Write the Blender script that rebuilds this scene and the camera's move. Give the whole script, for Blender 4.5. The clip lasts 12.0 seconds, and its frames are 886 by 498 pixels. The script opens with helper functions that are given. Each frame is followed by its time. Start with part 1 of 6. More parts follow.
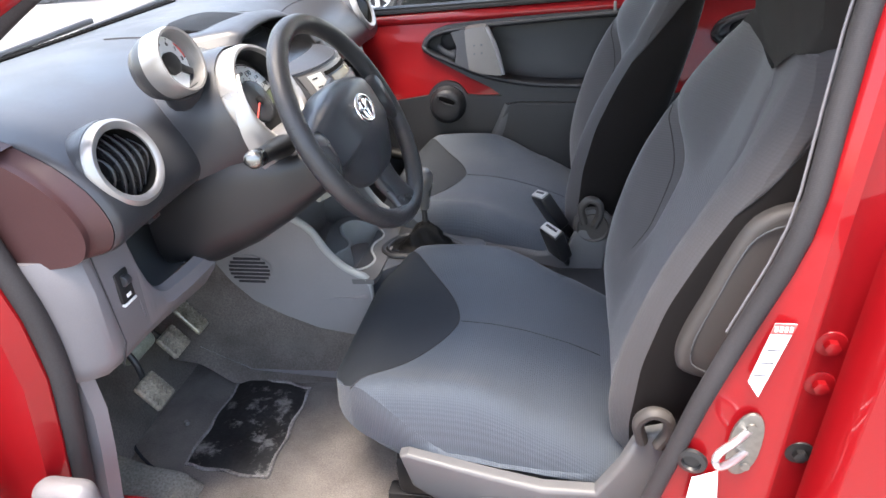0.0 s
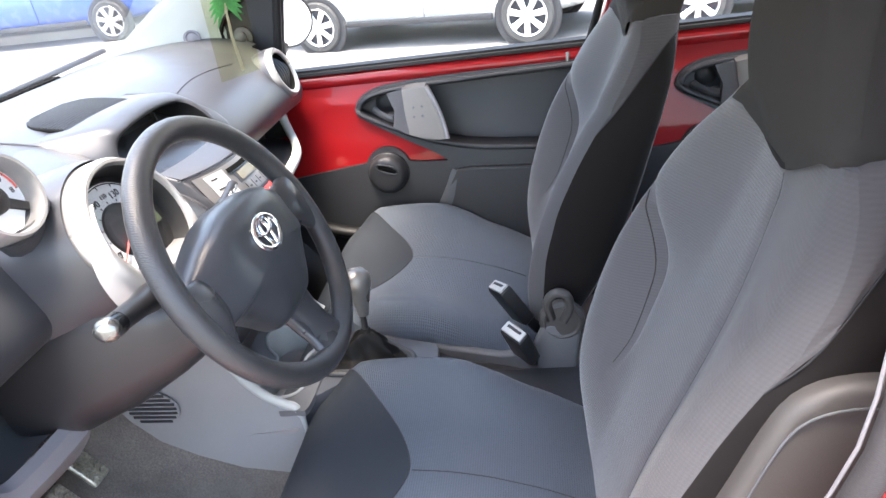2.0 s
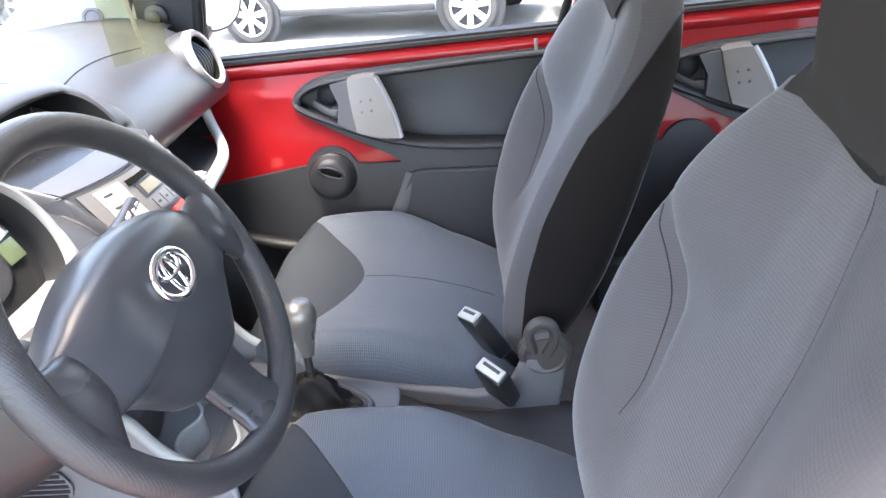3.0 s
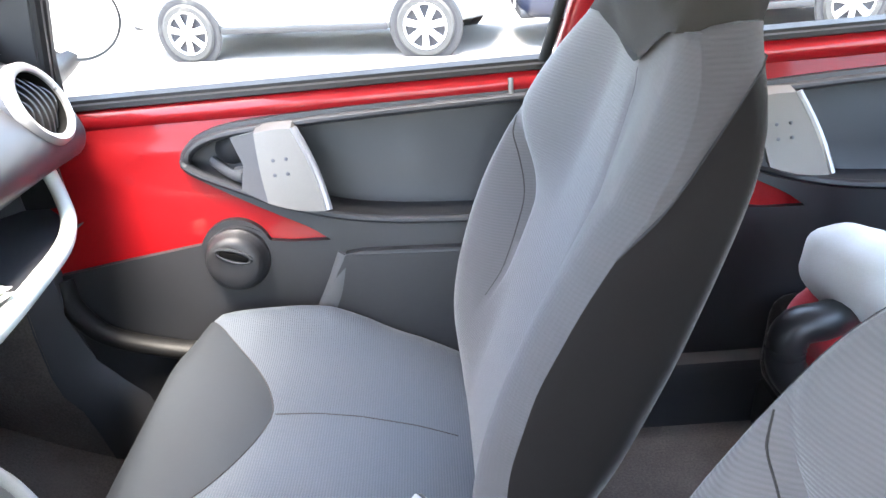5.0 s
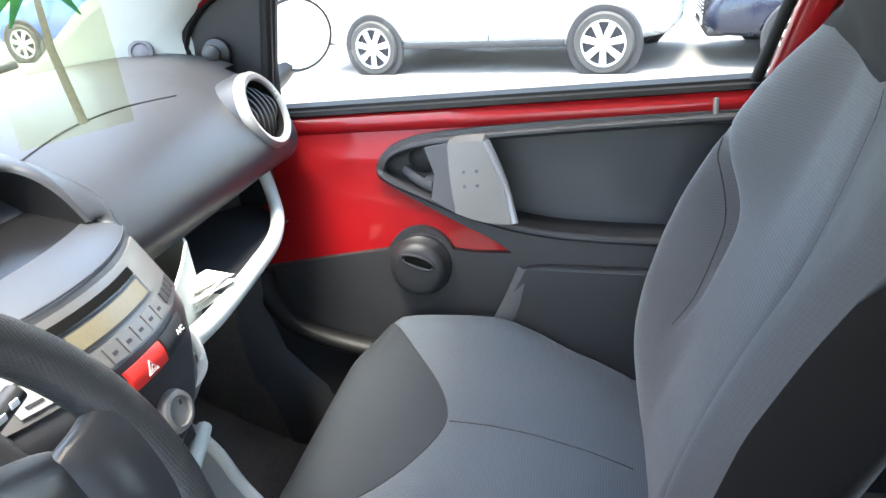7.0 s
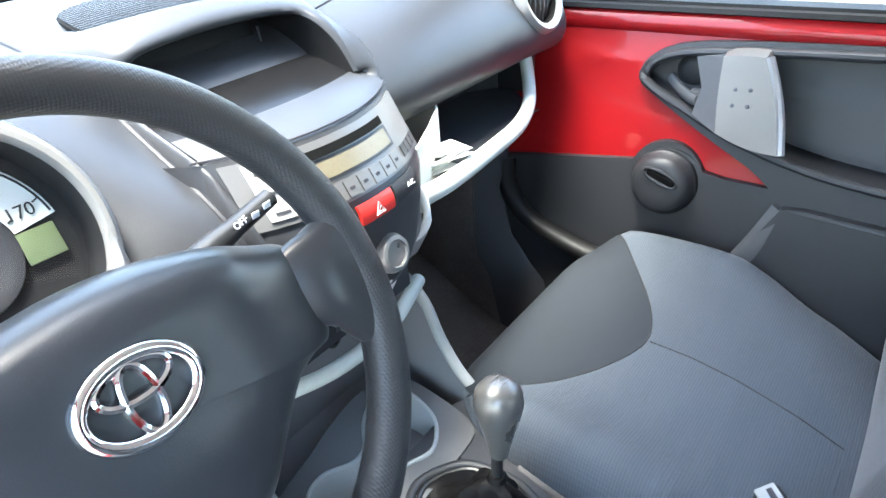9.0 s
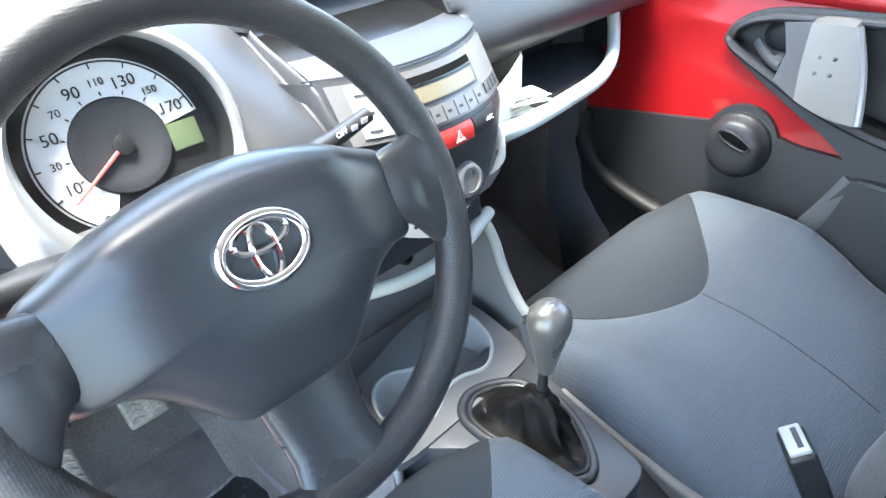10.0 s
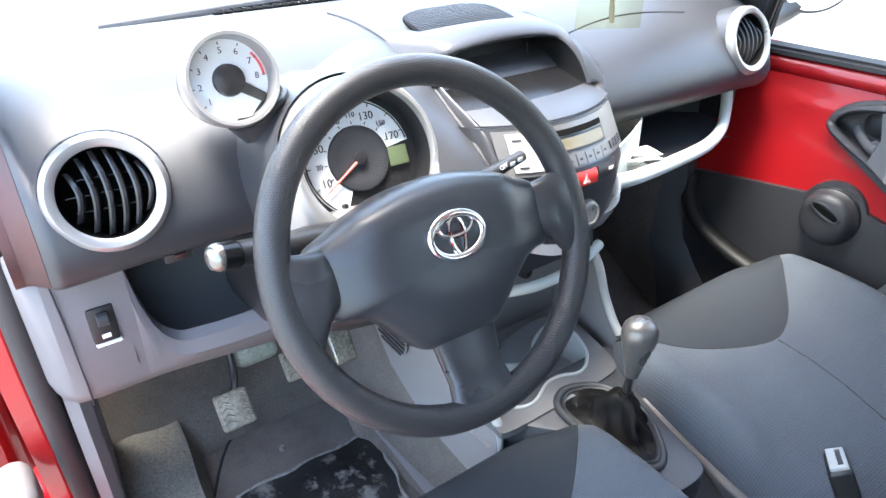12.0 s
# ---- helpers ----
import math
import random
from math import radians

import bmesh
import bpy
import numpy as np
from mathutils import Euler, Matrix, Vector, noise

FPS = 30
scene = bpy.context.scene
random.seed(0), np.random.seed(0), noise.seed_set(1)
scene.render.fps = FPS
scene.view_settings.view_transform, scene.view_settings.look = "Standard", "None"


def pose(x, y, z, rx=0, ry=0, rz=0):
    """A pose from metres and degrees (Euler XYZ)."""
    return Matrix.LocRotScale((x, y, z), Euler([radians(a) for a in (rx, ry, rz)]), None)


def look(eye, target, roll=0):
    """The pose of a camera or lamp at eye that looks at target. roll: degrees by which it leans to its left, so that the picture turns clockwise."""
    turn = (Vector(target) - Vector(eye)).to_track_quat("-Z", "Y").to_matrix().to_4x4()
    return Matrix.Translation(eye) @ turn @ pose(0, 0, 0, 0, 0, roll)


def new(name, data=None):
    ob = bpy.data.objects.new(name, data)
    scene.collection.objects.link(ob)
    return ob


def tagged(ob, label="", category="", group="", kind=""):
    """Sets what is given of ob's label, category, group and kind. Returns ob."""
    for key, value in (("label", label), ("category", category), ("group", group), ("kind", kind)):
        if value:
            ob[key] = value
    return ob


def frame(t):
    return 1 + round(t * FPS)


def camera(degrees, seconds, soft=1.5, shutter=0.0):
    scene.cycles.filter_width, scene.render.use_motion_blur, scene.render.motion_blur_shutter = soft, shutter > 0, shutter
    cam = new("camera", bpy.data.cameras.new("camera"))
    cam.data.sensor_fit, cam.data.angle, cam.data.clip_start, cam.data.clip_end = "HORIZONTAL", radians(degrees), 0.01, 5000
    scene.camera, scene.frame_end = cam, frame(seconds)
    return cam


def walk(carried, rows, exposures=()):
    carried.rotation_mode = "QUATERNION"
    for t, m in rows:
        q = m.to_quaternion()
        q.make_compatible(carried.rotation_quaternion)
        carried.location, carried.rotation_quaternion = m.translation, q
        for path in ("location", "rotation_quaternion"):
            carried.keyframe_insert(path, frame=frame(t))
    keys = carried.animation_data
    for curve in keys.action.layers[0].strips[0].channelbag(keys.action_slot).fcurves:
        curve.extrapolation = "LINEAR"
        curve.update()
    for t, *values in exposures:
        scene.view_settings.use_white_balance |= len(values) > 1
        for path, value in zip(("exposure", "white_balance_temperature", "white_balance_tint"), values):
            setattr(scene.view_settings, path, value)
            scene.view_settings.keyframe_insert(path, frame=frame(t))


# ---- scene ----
cam = camera(66.3, 12.0)
PATH = [
    (0, (0.362, -1.339, 1.289), (-0.046, 0.361, 0.318), -5.5),
    (0.5, (0.348, -1.298, 1.325), (0.037, 0.46, 0.423), -6.5),
    (1, (0.345, -1.245, 1.334), (0.068, 0.526, 0.447), -7.3),
    (1.5, (0.353, -1.162, 1.329), (0.047, 0.593, 0.422), -7.7),
    (2, (0.356, -1.049, 1.315), (0.056, 0.7, 0.393), -7.4),
    (2.5, (0.333, -0.953, 1.296), (0.075, 0.797, 0.363), -7.0),
    (3, (0.293, -0.836, 1.257), (0.167, 0.917, 0.302), -5.7),
    (3.2, (0.283, -0.791, 1.24), (0.207, 0.962, 0.28), -5.0),
    (4.8, (0.298, -0.438, 1.192), (0.268, 1.303, 0.207), -4.5),
    (5, (0.301, -0.412, 1.203), (0.303, 1.362, 0.281), -4.1),
    (5.5, (0.316, -0.397, 1.239), (0.394, 1.461, 0.502), -2.9),
    (6, (0.294, -0.404, 1.238), (0.313, 1.472, 0.543), -2.1),
    (6.5, (0.278, -0.414, 1.215), (0.14, 1.427, 0.446), -2.5),
    (7, (0.254, -0.41, 1.204), (-0.19, 1.347, 0.357), -5.8),
    (7.2, (0.246, -0.403, 1.206), (-0.297, 1.315, 0.339), -6.0),
    (8.8, (0.269, -0.412, 1.183), (-0.75, 0.995, 0.192), -4.3),
    (9, (0.283, -0.414, 1.185), (-0.775, 0.938, 0.159), -4.2),
    (9.5, (0.314, -0.442, 1.195), (-0.837, 0.786, 0.114), -3.4),
    (10, (0.341, -0.479, 1.197), (-0.841, 0.683, 0.079), -2.7),
    (10.5, (0.369, -0.537, 1.222), (-0.923, 0.594, 0.195), -2.0),
    (11, (0.381, -0.579, 1.229), (-1.006, 0.497, 0.269), -2.0),
    (11.5, (0.415, -0.63, 1.258), (-1.041, 0.359, 0.308), -2.0),
    (12, (0.466, -0.65, 1.282), (-0.942, 0.346, 0.27), -0.1),
]
EXPOSURES = [(0.0, 2.85, 7000, 12), (0.5, 3.15, 7000, 12), (1.0, 3.35, 7000, 12), (1.5, 3.4, 7000, 12), (3.0, 3.9, 6900, 12), (5.0, 4.45, 6900, 10), (5.6, 4.03, 6850, 10), (6.6, 3.4, 6800, 8), (7.0, 3.58, 6700, 4), (9.0, 3.95, 6300, 2), (10.0, 4.15, 6300, 2), (10.5, 4.15, 6300, 2), (12.0, 3.7, 6450, 7)]
walk(cam, [(t, look(eye, target, roll)) for t, eye, target, roll in PATH], EXPOSURES)

# ---- light ----
world = bpy.data.worlds.new("world")
scene.world = world
world.use_nodes = True
wn = world.node_tree.nodes
sky = wn.new("ShaderNodeTexSky")
sky.sky_type = 'NISHITA'
sky.sun_disc = False
sky.sun_elevation = radians(76)
sky.sun_rotation = radians(235)
sky.dust_density = 3.0
sky.air_density = 1.2
wn["Background"].inputs[1].default_value = 0.15
world.node_tree.links.new(sky.outputs[0], wn["Background"].inputs[0])
sun = new("sun", bpy.data.lights.new("sun", 'SUN'))
sun.data.energy, sun.data.angle, sun.data.color = 1.7, radians(22), (1.0, 0.945, 0.87)
sun.matrix_basis = look((-0.2, -1.6, 9.0), (0, 0, 0))


# ---- materials ----
def mat(name, color, rough=0.5, metal=0.0, bump=0.0, grain=400.0, vary=0.12, stain=6.0, coat=0.0, trans=0.0, alpha=1.0,
        ribs=None, emit=0.0, sheen=0.0, sheen_rough=0.5, ior=1.45, rough_vary=0.08, spec=0.5):
    """A procedural surface: base colour with stains at one scale and grain at another, bump and optional ribs."""
    m = bpy.data.materials.new(name)
    m.use_nodes = True
    nt = m.node_tree
    n, l = nt.nodes, nt.links
    b = n["Principled BSDF"]
    co = n.new("ShaderNodeTexCoord")
    big = n.new("ShaderNodeTexNoise")
    big.inputs["Scale"].default_value, big.inputs["Detail"].default_value = stain, 5
    fine = n.new("ShaderNodeTexNoise")
    fine.inputs["Scale"].default_value, fine.inputs["Detail"].default_value = grain, 3
    l.new(co.outputs["Object"], big.inputs["Vector"])
    l.new(co.outputs["Object"], fine.inputs["Vector"])
    ramp = n.new("ShaderNodeMapRange")
    ramp.inputs[1].default_value, ramp.inputs[2].default_value = 0.3, 0.7
    ramp.inputs[3].default_value, ramp.inputs[4].default_value = 1 - vary, 1 + vary
    l.new(big.outputs["Fac"], ramp.inputs[0])
    ramp2 = n.new("ShaderNodeMapRange")
    ramp2.inputs[1].default_value, ramp2.inputs[2].default_value = 0.3, 0.7
    ramp2.inputs[3].default_value, ramp2.inputs[4].default_value = 1 - vary * 0.7, 1 + vary * 0.7
    l.new(fine.outputs["Fac"], ramp2.inputs[0])
    mul = n.new("ShaderNodeMath")
    mul.operation = 'MULTIPLY'
    l.new(ramp.outputs[0], mul.inputs[0])
    l.new(ramp2.outputs[0], mul.inputs[1])
    sc = n.new("ShaderNodeVectorMath")
    sc.operation = 'SCALE'
    sc.inputs[0].default_value = color
    l.new(mul.outputs[0], sc.inputs["Scale"])
    l.new(sc.outputs[0], b.inputs["Base Color"])
    rr = n.new("ShaderNodeMapRange")
    rr.inputs[1].default_value, rr.inputs[2].default_value = 0.3, 0.7
    rr.inputs[3].default_value, rr.inputs[4].default_value = max(rough - rough_vary, 0.0), min(rough + rough_vary, 1)
    l.new(big.outputs["Fac"], rr.inputs[0])
    l.new(rr.outputs[0], b.inputs["Roughness"])
    b.inputs["Metallic"].default_value = metal
    b.inputs["Coat Weight"].default_value = coat
    b.inputs["Coat Roughness"].default_value = 0.06
    b.inputs["Transmission Weight"].default_value = trans
    b.inputs["Alpha"].default_value = alpha
    b.inputs["IOR"].default_value = ior
    b.inputs["Specular IOR Level"].default_value = spec
    b.inputs["Sheen Weight"].default_value = sheen
    b.inputs["Sheen Roughness"].default_value = sheen_rough
    if emit:
        b.inputs["Emission Color"].default_value = (*color, 1)
        b.inputs["Emission Strength"].default_value = emit
    last = None
    if bump:
        bp = n.new("ShaderNodeBump")
        bp.inputs["Strength"].default_value = bump
        bp.inputs["Distance"].default_value = 0.001
        l.new(fine.outputs["Fac"], bp.inputs["Height"])
        last = bp
    for axis, scale, depth in ribs or ():
        wv = n.new("ShaderNodeTexWave")
        wv.bands_direction = axis
        wv.inputs["Scale"].default_value = scale
        wv.inputs["Distortion"].default_value = 0.0
        wv.inputs["Detail"].default_value = 1
        l.new(co.outputs["Object"], wv.inputs["Vector"])
        bp = n.new("ShaderNodeBump")
        bp.inputs["Strength"].default_value = depth
        bp.inputs["Distance"].default_value = 0.001
        l.new(wv.outputs["Fac"], bp.inputs["Height"])
        if last:
            l.new(last.outputs[0], bp.inputs["Normal"])
        last = bp
        shade = n.new("ShaderNodeMapRange")
        shade.inputs[3].default_value, shade.inputs[4].default_value = 1 - 0.45 * depth, 1 + 0.2 * depth
        l.new(wv.outputs["Fac"], shade.inputs[0])
        both = n.new("ShaderNodeMath")
        both.operation = 'MULTIPLY'
        l.new(shade.outputs[0], both.inputs[0])
        l.new(sc.inputs["Scale"].links[0].from_socket, both.inputs[1])
        l.new(both.outputs[0], sc.inputs["Scale"])
    if last:
        l.new(last.outputs[0], b.inputs["Normal"])
    return m


def glass(name, tint, rough=0.0, mix=0.12):
    """Thin window glass: a mostly clear sheet with a share of mirror."""
    m = bpy.data.materials.new(name)
    m.use_nodes = True
    n, l = m.node_tree.nodes, m.node_tree.links
    n.remove(n["Principled BSDF"])
    tr, gl, mx = n.new("ShaderNodeBsdfTransparent"), n.new("ShaderNodeBsdfGlossy"), n.new("ShaderNodeMixShader")
    tr.inputs[0].default_value = (*tint, 1)
    gl.inputs["Roughness"].default_value = rough
    lw, pw, ma = n.new("ShaderNodeLayerWeight"), n.new("ShaderNodeMath"), n.new("ShaderNodeMath")
    pw.operation, ma.operation = 'POWER', 'MULTIPLY_ADD'
    pw.inputs[1].default_value = 5.0
    ma.inputs[1].default_value, ma.inputs[2].default_value = 0.9, 0.03
    l.new(lw.outputs["Facing"], pw.inputs[0])
    l.new(pw.outputs[0], ma.inputs[0])
    l.new(ma.outputs[0], mx.inputs[0])
    l.new(tr.outputs[0], mx.inputs[1])
    l.new(gl.outputs[0], mx.inputs[2])
    l.new(mx.outputs[0], n["Material Output"].inputs[0])
    return m


M_RED = mat("red_paint", (0.235, 0.0028, 0.0055), 0.5, coat=0.55, spec=0.2, vary=0.05, grain=900, bump=0.01)
M_REDIN = mat("inner_red_paint", (0.26, 0.0035, 0.006), 0.5, coat=0.3, spec=0.2, vary=0.05, grain=900, bump=0.01)
M_DASH = mat("dash_plastic", (0.029, 0.030, 0.034), 0.36, bump=0.22, grain=900, vary=0.10)
M_DOORTRIM = mat("door_plastic", (0.021, 0.0215, 0.0240), 0.46, bump=0.25, grain=800, vary=0.12)
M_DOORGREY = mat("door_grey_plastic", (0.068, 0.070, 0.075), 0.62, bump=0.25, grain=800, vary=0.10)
M_GREY = mat("grey_plastic", (0.128, 0.123, 0.132), 0.5, bump=0.15, grain=700, vary=0.08)
M_LOWGREY = mat("console_plastic", (0.195, 0.188, 0.192), 0.55, bump=0.2, grain=700, vary=0.08)
M_CREAM = mat("cream_trim", (0.50, 0.52, 0.48), 0.55, bump=0.1, grain=600, vary=0.05)
M_SILVER = mat("silver_plastic", (0.29, 0.283, 0.28), 0.34, metal=0.55, bump=0.05, grain=1200, vary=0.06)
M_PLATE = mat("satin_plate", (0.140, 0.130, 0.116), 0.45, metal=0.35, spec=0.4, bump=0.05, grain=1200, vary=0.08)
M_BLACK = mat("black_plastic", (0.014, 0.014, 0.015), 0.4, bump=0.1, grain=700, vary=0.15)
M_VENT = mat("vent_black", (0.020, 0.020, 0.022), 0.25, vary=0.1, spec=0.55)
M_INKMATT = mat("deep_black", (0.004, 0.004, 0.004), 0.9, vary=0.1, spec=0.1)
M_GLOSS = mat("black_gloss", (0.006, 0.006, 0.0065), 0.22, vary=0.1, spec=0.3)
M_DECK = mat("deck_plastic", (0.042, 0.044, 0.050), 0.45, bump=0.2, grain=700, vary=0.1)
M_SHROUD = mat("shroud_plastic", (0.015, 0.0145, 0.016), 0.42, bump=0.2, grain=900, vary=0.1)
M_TIP = mat("stalk_tip_gloss", (0.22, 0.215, 0.20), 0.3, metal=0.9, vary=0.1)
M_BAG = mat("airbag_plastic", (0.050, 0.045, 0.042), 0.55, bump=0.2, grain=700, vary=0.08)
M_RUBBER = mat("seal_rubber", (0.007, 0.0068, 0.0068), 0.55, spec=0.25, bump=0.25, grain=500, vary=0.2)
M_WHEEL = mat("wheel_vinyl", (0.034, 0.035, 0.038), 0.28, bump=0.12, grain=1300, vary=0.08, rough_vary=0.02)
M_GRIP = mat("wheel_grip", (0.031, 0.031, 0.033), 0.33, bump=0.35, grain=1500, vary=0.08, rough_vary=0.03, ribs=[('Y', 150, 0.13), ('Z', 150, 0.13)])
M_HUB = mat("hub_vinyl", (0.034, 0.037, 0.042), 0.30, bump=0.12, grain=1100, vary=0.06, rough_vary=0.02)
M_SEAL = mat("door_seal_rubber", (0.030, 0.0275, 0.029), 0.6, spec=0.3, bump=0.25, grain=500, vary=0.2, ribs=[('Z', 190, 0.10)])
M_CHROME = mat("chrome", (0.85, 0.85, 0.86), 0.08, metal=1.0, vary=0.03, rough_vary=0.03)
M_STEEL = mat("worn_steel", (0.20, 0.19, 0.175), 0.42, metal=0.85, bump=0.05, grain=120, vary=0.15)
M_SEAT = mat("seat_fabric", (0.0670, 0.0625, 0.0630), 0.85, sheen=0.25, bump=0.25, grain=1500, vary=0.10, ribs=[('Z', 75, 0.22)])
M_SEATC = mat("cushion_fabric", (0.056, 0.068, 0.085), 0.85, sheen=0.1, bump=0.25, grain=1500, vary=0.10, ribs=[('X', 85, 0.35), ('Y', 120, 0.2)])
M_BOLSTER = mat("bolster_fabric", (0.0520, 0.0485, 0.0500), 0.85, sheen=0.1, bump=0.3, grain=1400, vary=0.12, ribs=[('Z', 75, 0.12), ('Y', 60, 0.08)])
M_DARKCLOTH = mat("dark_fabric", (0.0085, 0.0070, 0.0066), 0.85, sheen=0.30, sheen_rough=0.2, spec=0.18, bump=0.3, grain=1500, vary=0.15)
M_HEADREST = mat("head_restraint_fabric", (0.021, 0.0190, 0.0170), 0.9, spec=0.3, bump=0.3, grain=1500, vary=0.15)
M_PATCH = mat("patch_fabric", (0.0205, 0.0245, 0.030), 0.9, sheen=0.0, spec=0.3, bump=0.35, grain=1500, vary=0.15)
M_SEAM = mat("seam_thread", (0.02, 0.02, 0.022), 0.9)
M_SHIELD = mat("seat_shield", (0.095, 0.094, 0.096), 0.5, bump=0.2, grain=700, vary=0.08)
M_CARPET = mat("carpet", (0.106, 0.091, 0.082), 0.95, bump=1.0, grain=260, vary=0.35, stain=9, sheen=0.2)
M_MATC = mat("mat_carpet", (0.106, 0.093, 0.085), 0.95, bump=1.0, grain=320, vary=0.35, stain=12, sheen=0.2)
M_PAD = mat("heel_pad", (0.014, 0.014, 0.015), 0.55, bump=0.4, grain=120, vary=0.4, stain=14)
def worn(m, color, scale, lo, hi):
    """Scuffs of another colour over a material, in ragged patches of their own shape."""
    n, l = m.node_tree.nodes, m.node_tree.links
    b = n["Principled BSDF"]
    co, a, mp, mx = n.new("ShaderNodeTexCoord"), n.new("ShaderNodeTexNoise"), n.new("ShaderNodeMapRange"), n.new("ShaderNodeMix")
    a.inputs["Scale"].default_value, a.inputs["Detail"].default_value, a.inputs["Roughness"].default_value = scale, 8, 0.68
    a.inputs["Distortion"].default_value = 0.25
    l.new(co.outputs["Object"], a.inputs["Vector"])
    mp.inputs[1].default_value, mp.inputs[2].default_value = lo, hi
    l.new(a.outputs["Fac"], mp.inputs[0])
    mx.data_type = 'RGBA'
    l.new(mp.outputs[0], mx.inputs["Factor"])
    l.new(b.inputs["Base Color"].links[0].from_socket, mx.inputs["A"])
    mx.inputs["B"].default_value = (*color, 1)
    l.new(mx.outputs["Result"], b.inputs["Base Color"])


worn(M_PAD, (0.17, 0.165, 0.16), 24, 0.52, 0.66)
worn(M_MATC, (0.125, 0.115, 0.105), 9, 0.50, 0.75)
worn(M_CARPET, (0.11, 0.10, 0.09), 7, 0.52, 0.75)
M_PADWORN = mat("worn_edging", (0.17, 0.16, 0.155), 0.8, bump=0.6, grain=160, vary=0.5)
M_RADIO = mat("radio_silver", (0.135, 0.133, 0.135), 0.35, metal=0.4, bump=0.05, grain=1200, vary=0.06)
# grey plastic made pale, with skylight and glare put into its colour
M_SKYLIT = mat("skylit_plastic", (0.30, 0.305, 0.295), 0.5, bump=0.1, grain=700, vary=0.06)
M_KEYS = mat("key_plate", (0.34, 0.34, 0.335), 0.4, vary=0.05)
M_REST = mat("foot_rest", (0.15, 0.142, 0.122), 0.9, bump=0.9, grain=220, vary=0.4)
M_WHITE = mat("white_plastic", (0.72, 0.72, 0.71), 0.45, vary=0.04)
M_PAPER = mat("paper", (0.82, 0.82, 0.80), 0.8, vary=0.04)
M_DIAL = mat("dial_face", (0.75, 0.77, 0.78), 0.45, vary=0.03)
M_INK = mat("ink", (0.02, 0.02, 0.025), 0.6, vary=0.02)
M_LCD = mat("display_green", (0.11, 0.14, 0.075), 0.3, vary=0.05)
M_LCDY = mat("display_amber", (0.13, 0.115, 0.08), 0.25, vary=0.06)
M_NEEDLE = mat("needle_red", (0.75, 0.10, 0.09), 0.5, vary=0.03)
M_HAZARD = mat("hazard_red", (0.62, 0.03, 0.025), 0.35, coat=0.3, vary=0.04)
M_MARK = mat("marking_white", (0.75, 0.75, 0.75), 0.6, vary=0.02)
M_LEATHER = mat("boot_vinyl", (0.005, 0.0047, 0.0047), 0.5, spec=0.12, bump=0.2, grain=500, vary=0.2)
M_KNOB = mat("knob_plastic", (0.155, 0.15, 0.142), 0.30, metal=0.5, bump=0.08, grain=900, vary=0.15)
# reddish brown: the red door's reflection painted into the end cap; also the tab's colour
M_BROWN = mat("door_reflection_and_tab", (0.050, 0.022, 0.022), 0.45, vary=0.08, spec=0.35)
M_HEAD = mat("headliner", (0.60, 0.59, 0.55), 0.9, bump=0.4, grain=500, vary=0.04)
M_CHILDRED = mat("red_cloth", (0.52, 0.035, 0.05), 0.85, sheen=0.3, bump=0.4, grain=900, vary=0.12)
M_CHILDGREY = mat("pale_cloth", (0.47, 0.475, 0.45), 0.85, sheen=0.3, bump=0.4, grain=900, vary=0.10)
M_ASPHALT = mat("asphalt", (0.21, 0.205, 0.20), 0.9, bump=0.6, grain=90, vary=0.25, stain=0.7)
M_TYRE = mat("tyre", (0.05, 0.05, 0.05), 0.8, bump=0.4, grain=200, vary=0.2)
M_RIM = mat("alloy", (0.62, 0.62, 0.64), 0.3, metal=0.8, vary=0.05)
M_CARSILVER = mat("silver_paint", (0.62, 0.64, 0.66), 0.3, metal=0.3, coat=1.0, vary=0.03)
M_CARBLUE = mat("navy_paint", (0.010, 0.013, 0.030), 0.3, coat=0.5, vary=0.05)
M_CARBLUE2 = mat("bright_blue_paint", (0.03, 0.10, 0.42), 0.25, coat=1.0, vary=0.05)
M_CARRED = mat("car_red_paint", (0.50, 0.03, 0.04), 0.25, coat=1.0, vary=0.05)
M_WALL = mat("render_wall", (0.62, 0.60, 0.56), 0.9, bump=0.4, grain=60, vary=0.10, stain=0.8)
M_CARGLASS = mat("dark_glass", (0.13, 0.18, 0.17), 0.06, vary=0.05, coat=0.5)
M_GLASS = glass("window_glass", (0.97, 0.985, 0.98))
M_LENS = glass("clear_cover", (0.97, 0.97, 0.97), 0.02)
M_MIRROR = mat("mirror_silver", (0.9, 0.9, 0.9), 0.02, metal=1.0, vary=0.0, rough_vary=0.0)
M_PALM = mat("printed_green", (0.05, 0.25, 0.07), 0.5, vary=0.3, stain=40)
M_CARD = glass("clear_card", (0.93, 0.93, 0.80), 0.05)
M_YELLOW = mat("printed_yellow", (0.30, 0.30, 0.20), 0.5, vary=0.15)


# ---- building helpers ----
def thing(name, label, category, group="", kind="", loc=(0, 0, 0)):
    e = new(name)
    e.empty_display_size = 0.05
    e.location = loc
    return tagged(e, label, category, group, kind)


def mesh_of(name, bm, material, sharp=38):
    bmesh.ops.remove_doubles(bm, verts=bm.verts, dist=1e-6)
    bmesh.ops.recalc_face_normals(bm, faces=bm.faces)
    me = bpy.data.meshes.new(name)
    bm.to_mesh(me)
    bm.free()
    me.materials.append(material)
    me.polygons.foreach_set("use_smooth", [True] * len(me.polygons))
    me.set_sharp_from_angle(angle=radians(sharp))
    return me


